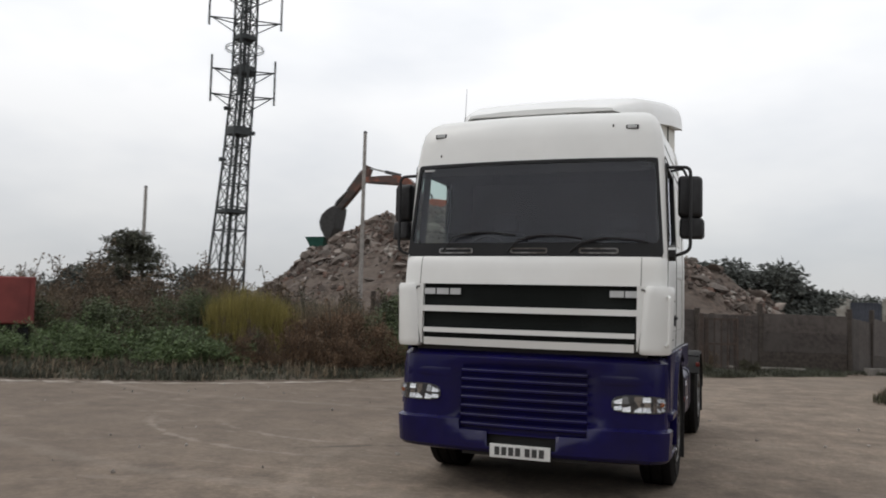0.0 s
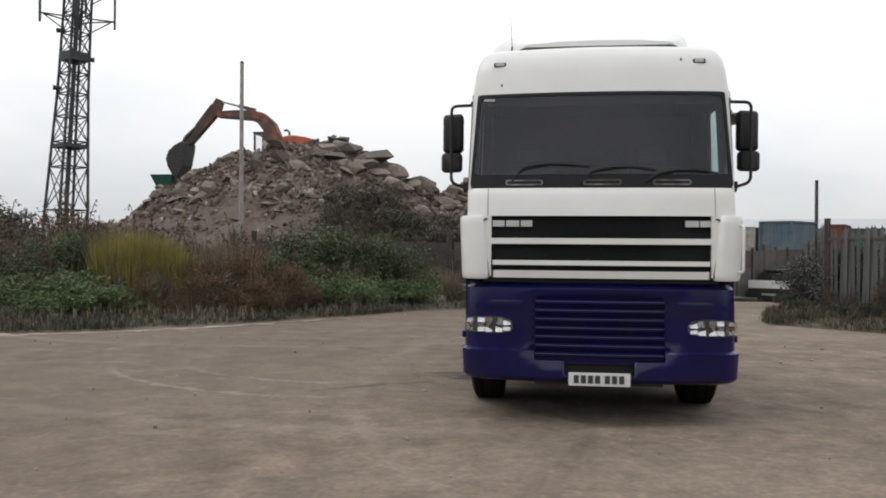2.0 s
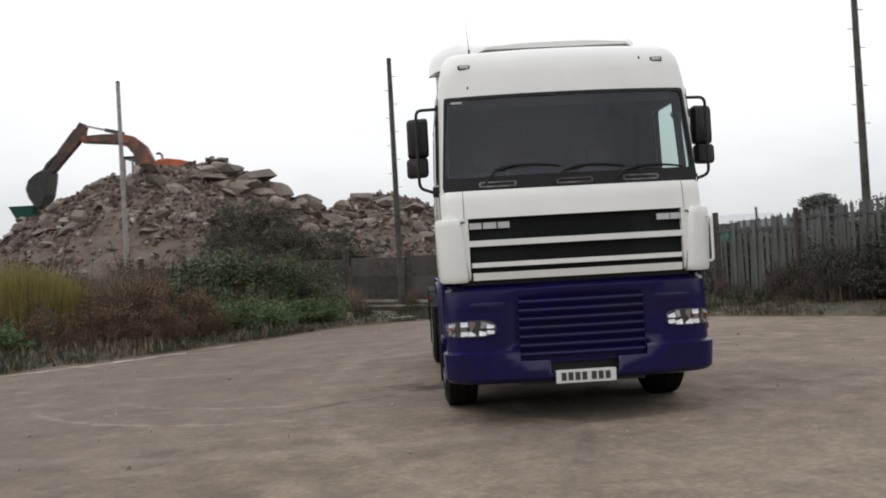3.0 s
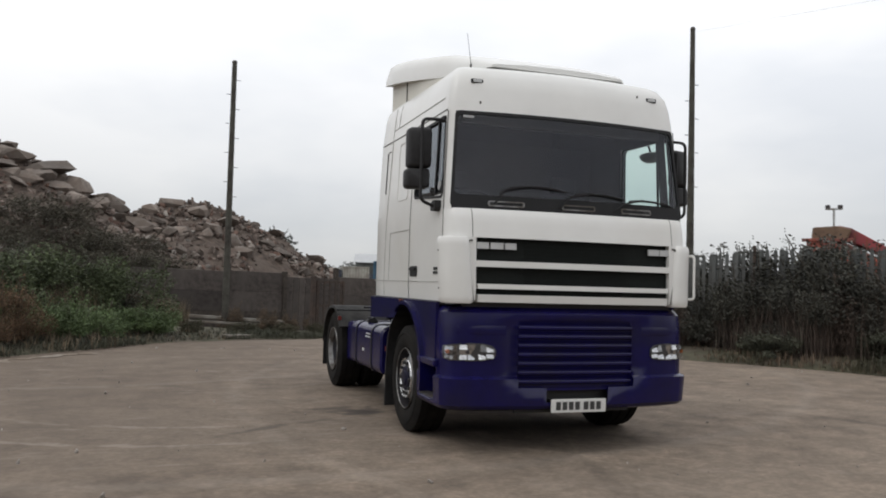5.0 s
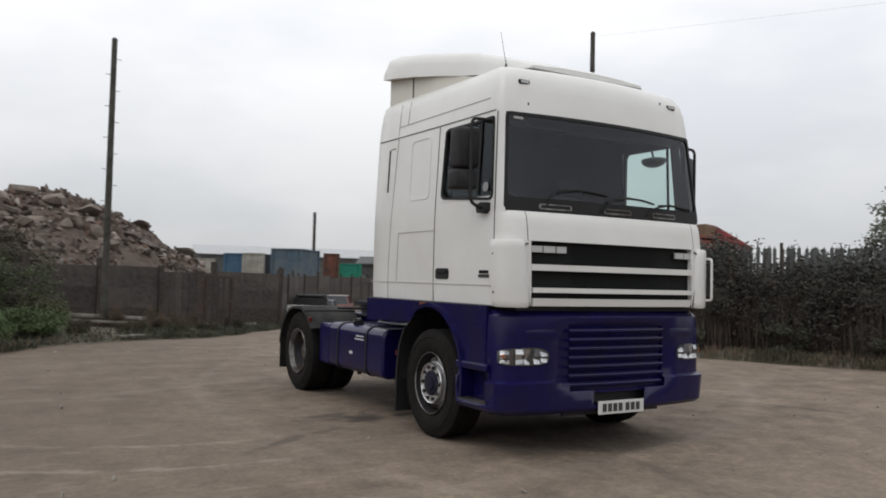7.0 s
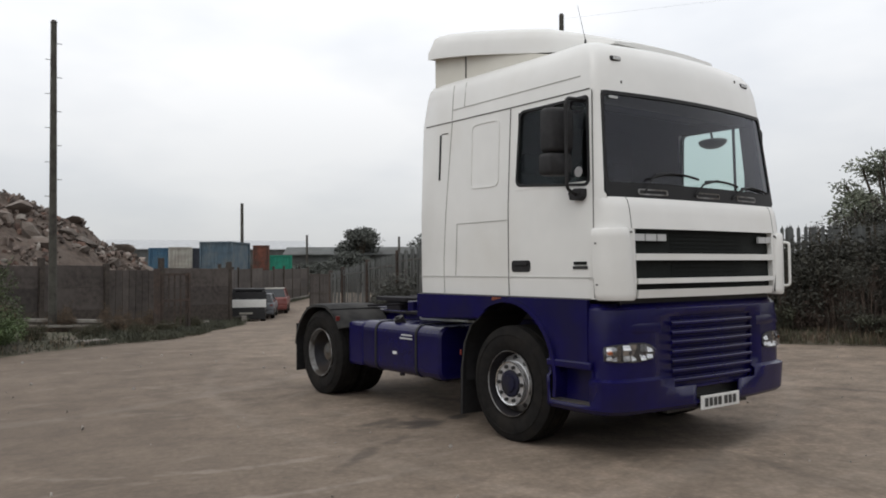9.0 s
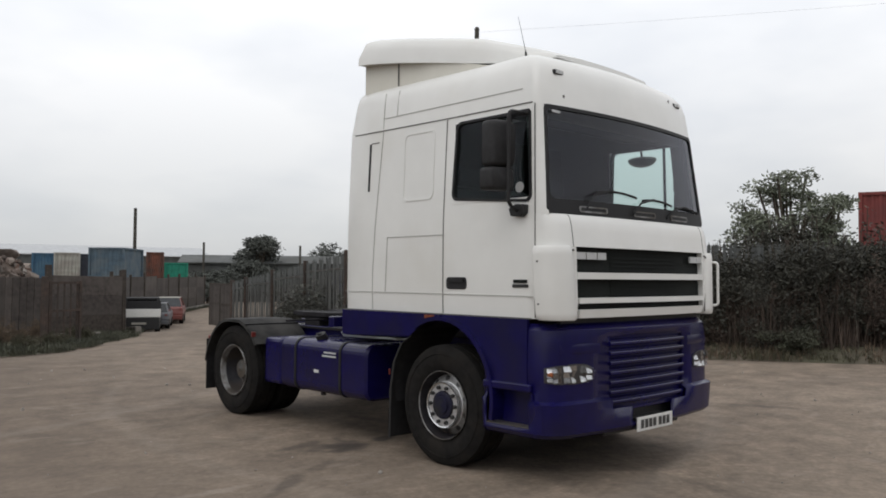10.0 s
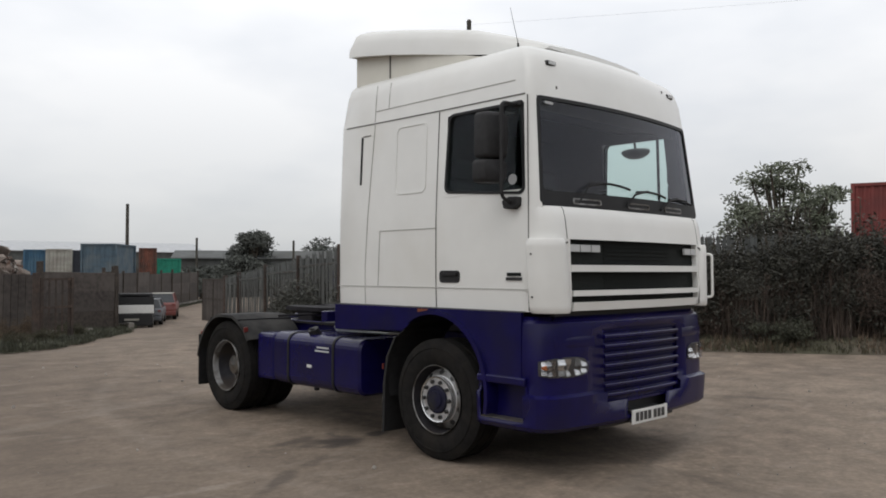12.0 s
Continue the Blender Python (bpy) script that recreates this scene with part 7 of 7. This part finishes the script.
def tree(label, x, y, h, spread_r, kind, seed, count, size, trunk=0.12, base=0.3, limbs=16, puff=1.0):
    rg = random.Random(seed)
    z0 = fall(x, y)
    h += max(0.0, -0.505 - z0)
    t = thing("tree", label, "tree", at=(x, y, z0))
    bm = bmesh.new()
    tube(bm, [(0, 0, -0.2), (0.05, 0.02, h * base), (0.1, -0.05, h * 0.7)], trunk, 8)
    blobs = []
    for k in range(limbs):
        a = rg.uniform(0, 6.28)
        r = spread_r * rg.uniform(0.25, 0.85)
        zz = h * rg.uniform(base + 0.12, 0.93)
        r *= 1.0 - 0.75 * max(0, (zz / h - 0.6)) / 0.4
        c = (r * math.cos(a), r * math.sin(a), zz)
        tube(bm, [(0.03, 0, h * rg.uniform(base, base + 0.25)), (c[0] * 0.5, c[1] * 0.5, (h * base + c[2]) / 2 + 0.1), c], trunk * 0.28, 5)
        q = spread_r * rg.uniform(0.18, 0.36) * puff
        blobs.append((*c, q * 1.25, q * 1.25, q * 0.6))
    part("trunk", bm, TWIG, t)
    vs, fs = leaf_cloud(rg, blobs, count, size, 0.42)
    raw("crown", vs, fs, LEAVES[kind], t)
    return t


tree("open-crowned ash tree behind the steel fence", 16.2, 5.8, 4.85, 2.2, "tree", 31, 6500, 0.12, base=0.25, limbs=34, puff=0.62)
tree("ash tree with thin crown behind the fence", 16.9, 5.2, 4.3, 1.5, "tree", 37, 4600, 0.12, base=0.25, limbs=28, puff=0.62)


def layered_conifer(label, x, y, h, r0, seed):
    """A conifer with flat, spreading tiers of branches and a ragged top."""
    rg = random.Random(seed)
    t = thing("tree", label, "tree", at=(x, y, fall(x, y)))
    bm = tube(bmesh.new(), [(0, 0, -0.2), (0.04, 0, h * 0.5), (0.02, 0, h * 0.97)], 0.11, 8)
    blobs = []
    for k in range(13):
        z = h * (0.15 + 0.83 * k / 12)
        r = r0 * (1.0 - 0.62 * (k / 12) ** 2)
        for j in range(9):
            a = rg.uniform(0, 6.28)
            q = r * rg.uniform(0.55, 1.05)
            tip = (q * math.cos(a), q * math.sin(a), z + rg.uniform(-0.1, 0.15))
            tube(bm, [(0, 0, z - 0.15), (tip[0] * 0.5, tip[1] * 0.5, z), tip], 0.022, 4)
            for f in (0.55, 0.95):
                blobs.append((tip[0] * f, tip[1] * f, tip[2] + 0.03, 0.40 * r0 / 1.8, 0.40 * r0 / 1.8, 0.14))
    part("trunk", bm, TWIG, t)
    vs, fs = leaf_cloud(rg, blobs, 15000, 0.15, 0.3)
    raw("crown", vs, fs, LEAVES["bank"], t)
    return t


layered_conifer("dark spreading conifer beyond the bank", -20.9, 18.7, 4.25, 1.95, 32)

# ---- yard beyond the fences ----
def corrugated(x0, x1, z0, z1, y, n, depth=0.035):
    """A corrugated steel sheet in the x-z plane."""
    pts = []
    for k in range(n):
        a, b = x0 + (x1 - x0) * k / n, x0 + (x1 - x0) * (k + 1) / n
        w = b - a
        pts += [(a, y), (a + w * 0.3, y), (a + w * 0.5, y + depth), (a + w * 0.8, y + depth)]
    pts.append((x1, y))
    bm = bmesh.new()
    loft(bm, [[(x, yy, z) for x, yy in pts] for z in (z0, z1)], closed=False, cap=False)
    return bm


def container(label, x, y, z, turn, size, mat, group="stored containers"):
    L, D, H = size
    c = thing("storage_container", label, "container", group=group)
    part("core", boxed(0.05, L - 0.05, 0.05, D - 0.05, 0.12, H - 0.06), mat, c)
    part("side_sheet", corrugated(0.1, L - 0.1, 0.15, H - 0.12, 0.0, max(6, int(L / 0.28))), mat, c)
    e = part("end_sheet", corrugated(0.1, D - 0.1, 0.15, H - 0.12, 0.0, max(6, int(D / 0.28))), mat, c)
    e.matrix_basis = pose(0.0, D, 0, 0, 0, -90)
    for xx in (0, L):
        for yy in (0, D):
            part("corner_post", boxed(xx - 0.07, xx + 0.07, yy - 0.07, yy + 0.07, 0, H, bevel=0.01, seg=1), mat, c)
    for zz in (0.07, H - 0.06):
        for yy in (0, D):
            part("side_rail", boxed(0, L, yy - 0.05, yy + 0.05, zz - 0.06, zz + 0.06), mat, c)
        for xx in (0, L):
            part("end_rail", boxed(xx - 0.05, xx + 0.05, 0, D, zz - 0.06, zz + 0.06), mat, c)
    part("roof", boxed(0.02, L - 0.02, 0.02, D - 0.02, H - 0.06, H - 0.01), mat, c)
    c.matrix_basis = pose(x, y, z, 0, 0, turn)
    return c


CBLUE = material("faded_blue_container", (0.060, 0.095, 0.125), 0.75, vary=0.25, scale=3, second=(0.10, 0.125, 0.14), second_scale=0.9)
CDEEP = material("blue_container", (0.036, 0.098, 0.165), 0.7, vary=0.2, scale=3, second=(0.06, 0.12, 0.17), second_scale=0.9)
CWHITE = material("dirty_white_container", (0.36, 0.35, 0.31), 0.75, vary=0.15, scale=3, second=(0.25, 0.23, 0.2), second_scale=0.9)
CDARK = material("dark_grey_container", (0.05, 0.055, 0.07), 0.75, vary=0.2, scale=3)
CRUST = material("rust_red_container", (0.15, 0.055, 0.035), 0.8, vary=0.3, scale=3, second=(0.08, 0.05, 0.04), second_scale=1.1)
CGREEN = material("green_sheeting", (0.012, 0.19, 0.125), 0.75, vary=0.2, scale=3)
CRED = material("red_container", (0.17, 0.032, 0.028), 0.7, vary=0.25, scale=2, second=(0.12, 0.028, 0.026), second_scale=0.7)

LOW = fall(20, 70)
BOXES = [(12.85, 59.0, -20, 1.42, 6.0, 3.22, CDEEP, "blue storage container in a stack"), (14.2, 58.5, -20, 1.64, 6.0, 3.28, CWHITE, "dirty white storage container in a stack"), (15.4, 55.0, -40, 2.36, 4.3, 3.6, CBLUE, "large faded blue box container")]
for x, y, turn, w, deep, top, mat, label in BOXES:
    half = (top - LOW) / 2
    container(label, x, y, LOW, turn, (w, deep, half - 0.01), CDARK if mat is CBLUE else mat)
    container(label, x, y, LOW + half, turn, (w, deep, half), mat)
container("dark grey storage container between others", 15.82, 57.95, LOW, -20, (0.66, 2.4, 3.2 - LOW), CDARK)
container("rusty red-brown storage container", 22.0, 60.6, LOW, -24, (1.25, 5.0, 4.05 - 0.5 - LOW), CRUST)
container("bright green sheeted box", 23.3, 60.1, LOW, -26, (1.75, 4.0, 3.2 - 0.5 - LOW), CGREEN)
container("dark red container stacked behind the steel fence", 27.6, 7.9, 0.0, -71, (6.0, 2.44, 2.55), CRED, "red containers")
container("dark red container stacked behind the steel fence", 27.6, 7.9, 2.56, -71, (6.0, 2.44, 2.5), CRED, "red containers")
for k in range(4):
    container("dull blue container far along the yard", 4.0 - k * 2.9, 78.0 + k * 1.5, LOW, -5, (2.6, 6.0, 3.1 - LOW - 0.4 * (k % 2)), (CDEEP, CWHITE, CRUST, CDARK)[k])

for k, (x, y, w, mat, label) in enumerate([(8.2, 74.6, 2.5, CWHITE, "dirty white container far beyond the fence"), (10.9, 74.2, 2.3, CDARK, "dark grey container far beyond the fence"), (13.4, 73.8, 2.5, CWHITE, "dirty white container far beyond the fence")]):
    container(label, x, y, LOW, -8, (w, 6.0, 3.0 - LOW - 0.35 * (k % 2)), mat)

# far sheds and trees
SHED = material("grey_cladding", (0.085, 0.09, 0.088), 0.8, vary=0.25, scale=1.5, second=(0.06, 0.062, 0.058), second_scale=0.3)
ROOFW = material("pale_roof_sheet", (0.42, 0.43, 0.44), 0.6, vary=0.1, scale=1.5)


def shed(label, x, y, turn, L, D, eaves, ridge, roofmat):
    eaves, ridge = eaves - 0.5 - LOW, ridge - 0.5 - LOW
    s = thing("shed", label, "building", group="far sheds")
    part("wall", boxed(0, L, 0, D, -0.2, eaves), SHED, s)
    part("roof", prism([(-0.4, eaves), (D / 2, ridge), (D + 0.4, eaves), (D + 0.4, eaves + 0.12), (D / 2, ridge + 0.14), (-0.4, eaves + 0.12)], -0.3, L + 0.3, "x"), roofmat, s)
    for k in range(max(2, int(L / 5))):
        w0 = 1.2 + k * 5.0
        dr = part("shutter", boxed(w0, w0 + 2.6, -0.05, 0.0, 0, eaves * 0.7), (CDARK, SHED, SHED)[k % 3], s)
    s.matrix_basis = pose(x, y, LOW, 0, 0, turn)
    return s


shed("long low grey shed with dull roof", 33.5, 78.5, -31, 24.0, 9.0, 3.5, 4.4, SHED)
shed("wide warehouse with pale roof", 24.6, 118.4, -14, 30.0, 14.0, 5.0, 6.5, ROOFW)
shed("wide warehouse with pale roof", 60.0, 90.0, -45, 30.0, 14.0, 3.6, 4.9, ROOFW)
# distant trees share the leaf colour with haze painted in
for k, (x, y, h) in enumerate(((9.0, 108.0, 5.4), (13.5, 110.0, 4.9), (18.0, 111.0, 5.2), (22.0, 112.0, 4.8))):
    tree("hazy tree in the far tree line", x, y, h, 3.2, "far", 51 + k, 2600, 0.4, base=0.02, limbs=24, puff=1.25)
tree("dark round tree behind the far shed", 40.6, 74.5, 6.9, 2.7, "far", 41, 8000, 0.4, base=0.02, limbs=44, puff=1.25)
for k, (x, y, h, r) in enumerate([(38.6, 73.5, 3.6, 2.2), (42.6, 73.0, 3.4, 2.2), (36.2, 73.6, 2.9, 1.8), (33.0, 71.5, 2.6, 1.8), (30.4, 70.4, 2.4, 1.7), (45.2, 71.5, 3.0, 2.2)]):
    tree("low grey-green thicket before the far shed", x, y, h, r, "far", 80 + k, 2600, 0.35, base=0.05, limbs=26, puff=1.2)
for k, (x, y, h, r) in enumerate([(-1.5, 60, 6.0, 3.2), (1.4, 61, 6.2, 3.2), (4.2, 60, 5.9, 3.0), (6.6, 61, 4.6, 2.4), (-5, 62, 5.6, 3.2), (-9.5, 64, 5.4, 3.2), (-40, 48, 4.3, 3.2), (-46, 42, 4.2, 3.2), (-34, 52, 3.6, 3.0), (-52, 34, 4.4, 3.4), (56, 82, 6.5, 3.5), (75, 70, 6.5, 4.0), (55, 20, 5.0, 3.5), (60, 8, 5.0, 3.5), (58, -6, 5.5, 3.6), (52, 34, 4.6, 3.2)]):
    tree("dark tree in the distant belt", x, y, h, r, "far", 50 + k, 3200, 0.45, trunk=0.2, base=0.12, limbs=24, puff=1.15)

# parked vehicles on the access road
CARRED = material("faded_red_car_paint", (0.15, 0.04, 0.033), 0.5, vary=0.2, coat=0.2)
CARDARK = material("dark_grey_car_paint", (0.013, 0.013, 0.014), 0.6, vary=0.2)


def car_wheels(t, spots, r):
    for x, y in spots:
        w = part("wheel", cyl(bmesh.new(), (x - 0.1, y, r), (x + 0.1, y, r), r, n=18), TYRE, t)
        part("hub_cap", cyl(bmesh.new(), (x - 0.11, y, r), (x + 0.11, y, r), r * 0.55, n=14), RIMDARK, w)


pk = thing("pickup_truck", "dark flatbed pickup with a white tailboard", "pickup")
part("cab", loft(bmesh.new(), [[(sx * w, y, z) for sx, w, y, z in ((-1, a, y0, z0), (1, a, y0, z0), (1, b2, y1, z0), (-1, b2, y1, z0))] for a, b2, y0, y1, z0 in ((0.72, 0.72, 2.1, 3.9, 0.4), (0.74, 0.74, 2.1, 3.9, 0.95), (0.66, 0.62, 2.15, 3.2, 1.5))]), CARDARK, pk)
part("rear_window", boxed(-0.55, 0.55, 2.10, 2.12, 1.0, 1.42), CARGLASS, pk)
part("bed", boxed(-0.74, 0.74, 0.0, 2.05, 0.5, 0.72, bevel=0.02), CARDARK, pk)
part("headboard", boxed(-0.72, 0.72, 2.0, 2.06, 0.7, 1.35), CARDARK, pk)
part("tailboard", boxed(-0.78, 0.78, -0.06, -0.02, 0.70, 1.06, bevel=0.01), PLATE, pk, "white tailboard")
part("rear_bumper", boxed(-0.74, 0.74, -0.08, 0.0, 0.16, 0.68, bevel=0.02), CARDARK, pk)
part("rear_plate", boxed(-0.26, 0.26, -0.1, -0.08, 0.39, 0.48), CWHITE, pk)
for sx in (-0.66, 0.66):
    part("tail_lamp", boxed(sx - 0.07, sx + 0.07, -0.06, 0.0, 0.52, 0.64), REDLENS, pk)
car_wheels(pk, [(-0.64, 0.7), (0.64, 0.7), (-0.64, 3.1), (0.64, 3.1)], 0.31)
pk.matrix_basis = pose(11.1, 36.3, fall(11, 37), 0, 0, -26) @ Matrix.Diagonal((1.32, 1.3, 1.15, 1))


def hatchback(label, paint, roof, m):
    car = thing("hatchback_car", label, "car", group="cars on the access road")
    part("body", loft(bmesh.new(), [[(-w, y0, z), (-w * 0.9, y0 - 0.05, z), (w * 0.9, y0 - 0.05, z), (w, y0, z), (w, y1, z), (w * 0.8, y1 + 0.12, z), (-w * 0.8, y1 + 0.12, z), (-w, y1, z)] for w, y0, y1, z in ((0.70, 0.05, 3.6, 0.22), (0.76, 0.0, 3.65, 0.55), (0.75, 0.03, 3.62, 0.80), (0.71, 0.12, 3.5, 0.90))]), paint, car)
    part("glasshouse", loft(bmesh.new(), [[(-w, y0, z), (w, y0, z), (w, y1, z), (-w, y1, z)] for w, y0, y1, z in ((0.70, 0.2, 2.65, 0.89), (0.56, 0.5, 2.1, 1.345))]), CARGLASS_D, car, "dark window band")
    for sx in (-1, 1):
        for ya, yb in ((0.22, 0.52), (2.6, 2.06)):
            part("pillar", tube(bmesh.new(), [(sx * 0.70, ya, 0.89), (sx * 0.565, yb, 1.36)], 0.035, 6), paint, car)
        part("tail_lamp", boxed(sx * 0.62 - 0.07, sx * 0.62 + 0.07, -0.03, 0.04, 0.6, 0.82), REDLENS, car)
    part("rear_bumper", boxed(-0.74, 0.74, -0.12, 0.06, 0.26, 0.46, bevel=0.03), paint, car)
    part("rear_plate", boxed(-0.26, 0.26, -0.135, -0.12, 0.48, 0.58), PLATE, car)
    part("roof_panel", boxed(-0.57, 0.57, 0.5, 2.1, 1.345, 1.385, bevel=0.015), roof, car)
    car_wheels(car, [(-0.66, 0.6), (0.66, 0.6), (-0.66, 3.0), (0.66, 3.0)], 0.28)
    car.matrix_basis = m
    return car


CARGLASS_D = material("dark_reflecting_window", (0.03, 0.034, 0.038), 0.12, vary=0.1)
CARGREY = material("grey_car_paint", (0.10, 0.105, 0.115), 0.45, vary=0.15, coat=0.2)
hatchback("faded red hatchback car with a bleached roof", CARRED, CWHITE, pose(15.7, 43.0, fall(15, 44), 0, 0, -28) @ Matrix.Diagonal((1.15, 1.15, 1.15, 1)))
hatchback("dull grey car parked beside the pickup", CARGREY, CARGREY, pose(13.0, 38.9, fall(13, 39.5), 0, 0, -28) @ Matrix.Diagonal((1.05, 1.1, 1.0, 1)))

# orange machine and flood lamps behind the steel fence; red trailer by the bank
ORANGER = material("faded_red_orange_paint", (0.27, 0.06, 0.035), 0.6, vary=0.25, scale=3, second=(0.12, 0.05, 0.04), second_scale=1.2)
TANP = material("tan_dusty_steel", (0.16, 0.10, 0.065), 0.8, vary=0.25, scale=4)
REDBEAM = material("faded_red_paint", (0.26, 0.045, 0.05), 0.6, vary=0.25, scale=3, second=(0.15, 0.05, 0.05), second_scale=1.5)
orm = thing("loading_machine", "orange loading machine parked behind the steel fence", "machine")
part("hopper_body", prism([(-0.95, 1.2), (1.2, 1.2), (1.2, 2.2), (0.7, 2.6), (0.2, 2.86), (-0.95, 2.98)], -0.9, 0.9, "y", 0.05), ORANGER, orm, "orange hopper body")
part("hopper_side", prism([(-0.82, 2.98), (0.15, 2.9), (0.28, 3.3), (-0.1, 3.40), (-0.78, 3.36)], -0.85, 0.8, "y", 0.03), TANP, orm, "dull tan hopper side")
part("conveyor", prism([(0.1, 3.02), (1.35, 2.45), (1.45, 2.65), (0.28, 3.36), (-0.08, 3.44)], -0.5, 0.95, "y", 0.03), REDBEAM, orm, "faded red sloping conveyor")
for k in range(3):
    part("conveyor_rib", boxed(0.35 + 0.32 * k, 0.40 + 0.32 * k, -0.53, -0.5, 2.86 - 0.15 * k, 3.2 - 0.16 * k), ORANGER, orm)
part("ledge", boxed(-1.08, 0.35, -0.95, -0.88, 2.92, 3.02, bevel=0.015), ORANGER, orm)
part("base_frame", boxed(-1.1, 1.2, -0.8, 0.8, 0.6, 1.2, bevel=0.05), MACH, orm)
for sx in (-0.75, 0.8):
    for sy in (-0.95, 0.95):
        part("wheel", cyl(bmesh.new(), (sx, sy - 0.2, 0.55), (sx, sy + 0.2, 0.55), 0.55, n=20), TYRE, orm)
orm.matrix_basis = pose(16.3, 13.4, 0.12, 0, 0, -45)


def flood(label, x, y, top):
    f = thing("floodlight_post", label, "lamp post", group="flood lamps")
    part("post", cyl(bmesh.new(), (0, 0, -0.3), (0, 0, top), 0.06, 0.045, 8), STEEL, f)
    part("crossbar", boxed(-0.35, 0.35, -0.03, 0.03, top - 0.08, top), STEEL, f)
    for sx in (-0.25, 0.25):
        part("lamp_head", boxed(sx - 0.10, sx + 0.10, -0.10, 0.05, top, top + 0.14, bevel=0.02), DARKMET, f)
    f.matrix_basis = pose(x, y, 0, 0, 0, -40)


flood("grey floodlight post with twin heads", 24.56, 22.05, 5.3)
flood("grey floodlight post with twin heads", 26.0, 20.5, 3.6)
rt = thing("tipper_trailer", "dark red steel trailer body beside the bank", "trailer")
part("trailer_body", boxed(-3.2, 0, -1.0, 1.0, 0.85, 1.95, bevel=0.04), CRED, rt)
for k in range(5):
    part("side_rib", boxed(-3.1 + k * 0.75, -3.02 + k * 0.75, -1.04, -1.0, 0.87, 1.92), CRED, rt)
part("trailer_chassis", boxed(-3.0, -0.1, -0.5, 0.5, 0.55, 0.85), DARKMET, rt)
for sx in (-2.4, -0.5):
    for sy in (-0.8, 0.8):
        part("wheel", cyl(bmesh.new(), (sx, sy - 0.12, 0.42), (sx, sy + 0.12, 0.42), 0.42, n=18), TYRE, rt)
rt.matrix_basis = pose(-14.4, 8.3, 0.1, 0, 0, 48)

# overhead wire from the telegraph pole
p, q = Vector((8.64, 10.43, 7.82)), Vector((16.8, -2.8, 7.9))
pts = [p.lerp(q, s) - Vector((0, 0, 0.25 * s * (1 - s))) for s in np.linspace(0, 1, 14)]
tagged(link_mesh("overhead_wire", tube(bmesh.new(), pts, 0.0018, 5), STEEL), "thin sagging overhead wire from the pole", "wire")

# loose planks, slabs and stones
PLANK = material("weathered_pale_plank", (0.23, 0.215, 0.19), 0.85, vary=0.25, scale=8, second=(0.14, 0.12, 0.10), second_scale=2)
for label, p, q, w, h in (("long pale plank lying along the panel fence", (-3.3, 18.1, 0.34), (-0.15, 17.2, 0.20), 0.16, 0.08), ("pale plank lying in the weeds", (-3.0, 17.6, 0.2), (-0.5, 17.0, 0.12), 0.14, 0.06), ("pale broken slab at the yard's edge", (-2.05, 13.5, 0.03), (-1.5, 13.75, 0.03), 0.34, 0.08), ("pale plank by the open gate", (1.3, 20.4, -0.12), (3.6, 21.6, -0.18), 0.12, 0.06)):
    p, q = Vector(p), Vector(q)
    L = (q - p).length
    ob = tagged(link_mesh("loose_plank", boxed(0, L, -w / 2, w / 2, 0, h, bevel=0.006, seg=1), PLANK), label, "plank", group="loose planks")
    ob.matrix_basis = Matrix.Translation(p) @ (q - p).to_track_quat("X", "Z").to_matrix().to_4x4()
rng = random.Random(91)
sv, sf = [], []
for k in range(300):
    x, y = rng.uniform(-9, 9), rng.uniform(-5, 11)
    if -1.4 < x < 1.4 and -0.2 < y < 5.9:
        continue
    r = rng.choice((0.008, 0.01, 0.012, 0.015, 0.02, 0.03))
    me = chunks[rng.randrange(14)]
    m = pose(x, y, fall(x, y) + r * 0.3, rng.uniform(0, 360), rng.uniform(0, 360), rng.uniform(0, 360)) @ Matrix.Diagonal((r, r, r, 1))
    o = len(sv)
    sv += [tuple(m @ v.co) for v in me.vertices]
    sf += [tuple(o + i for i in p.vertices) for p in me.polygons]
tagged(raw("gravel_stones", sv, sf, PALER), "scattered small stones on the yard", "stones", kind="stuff")
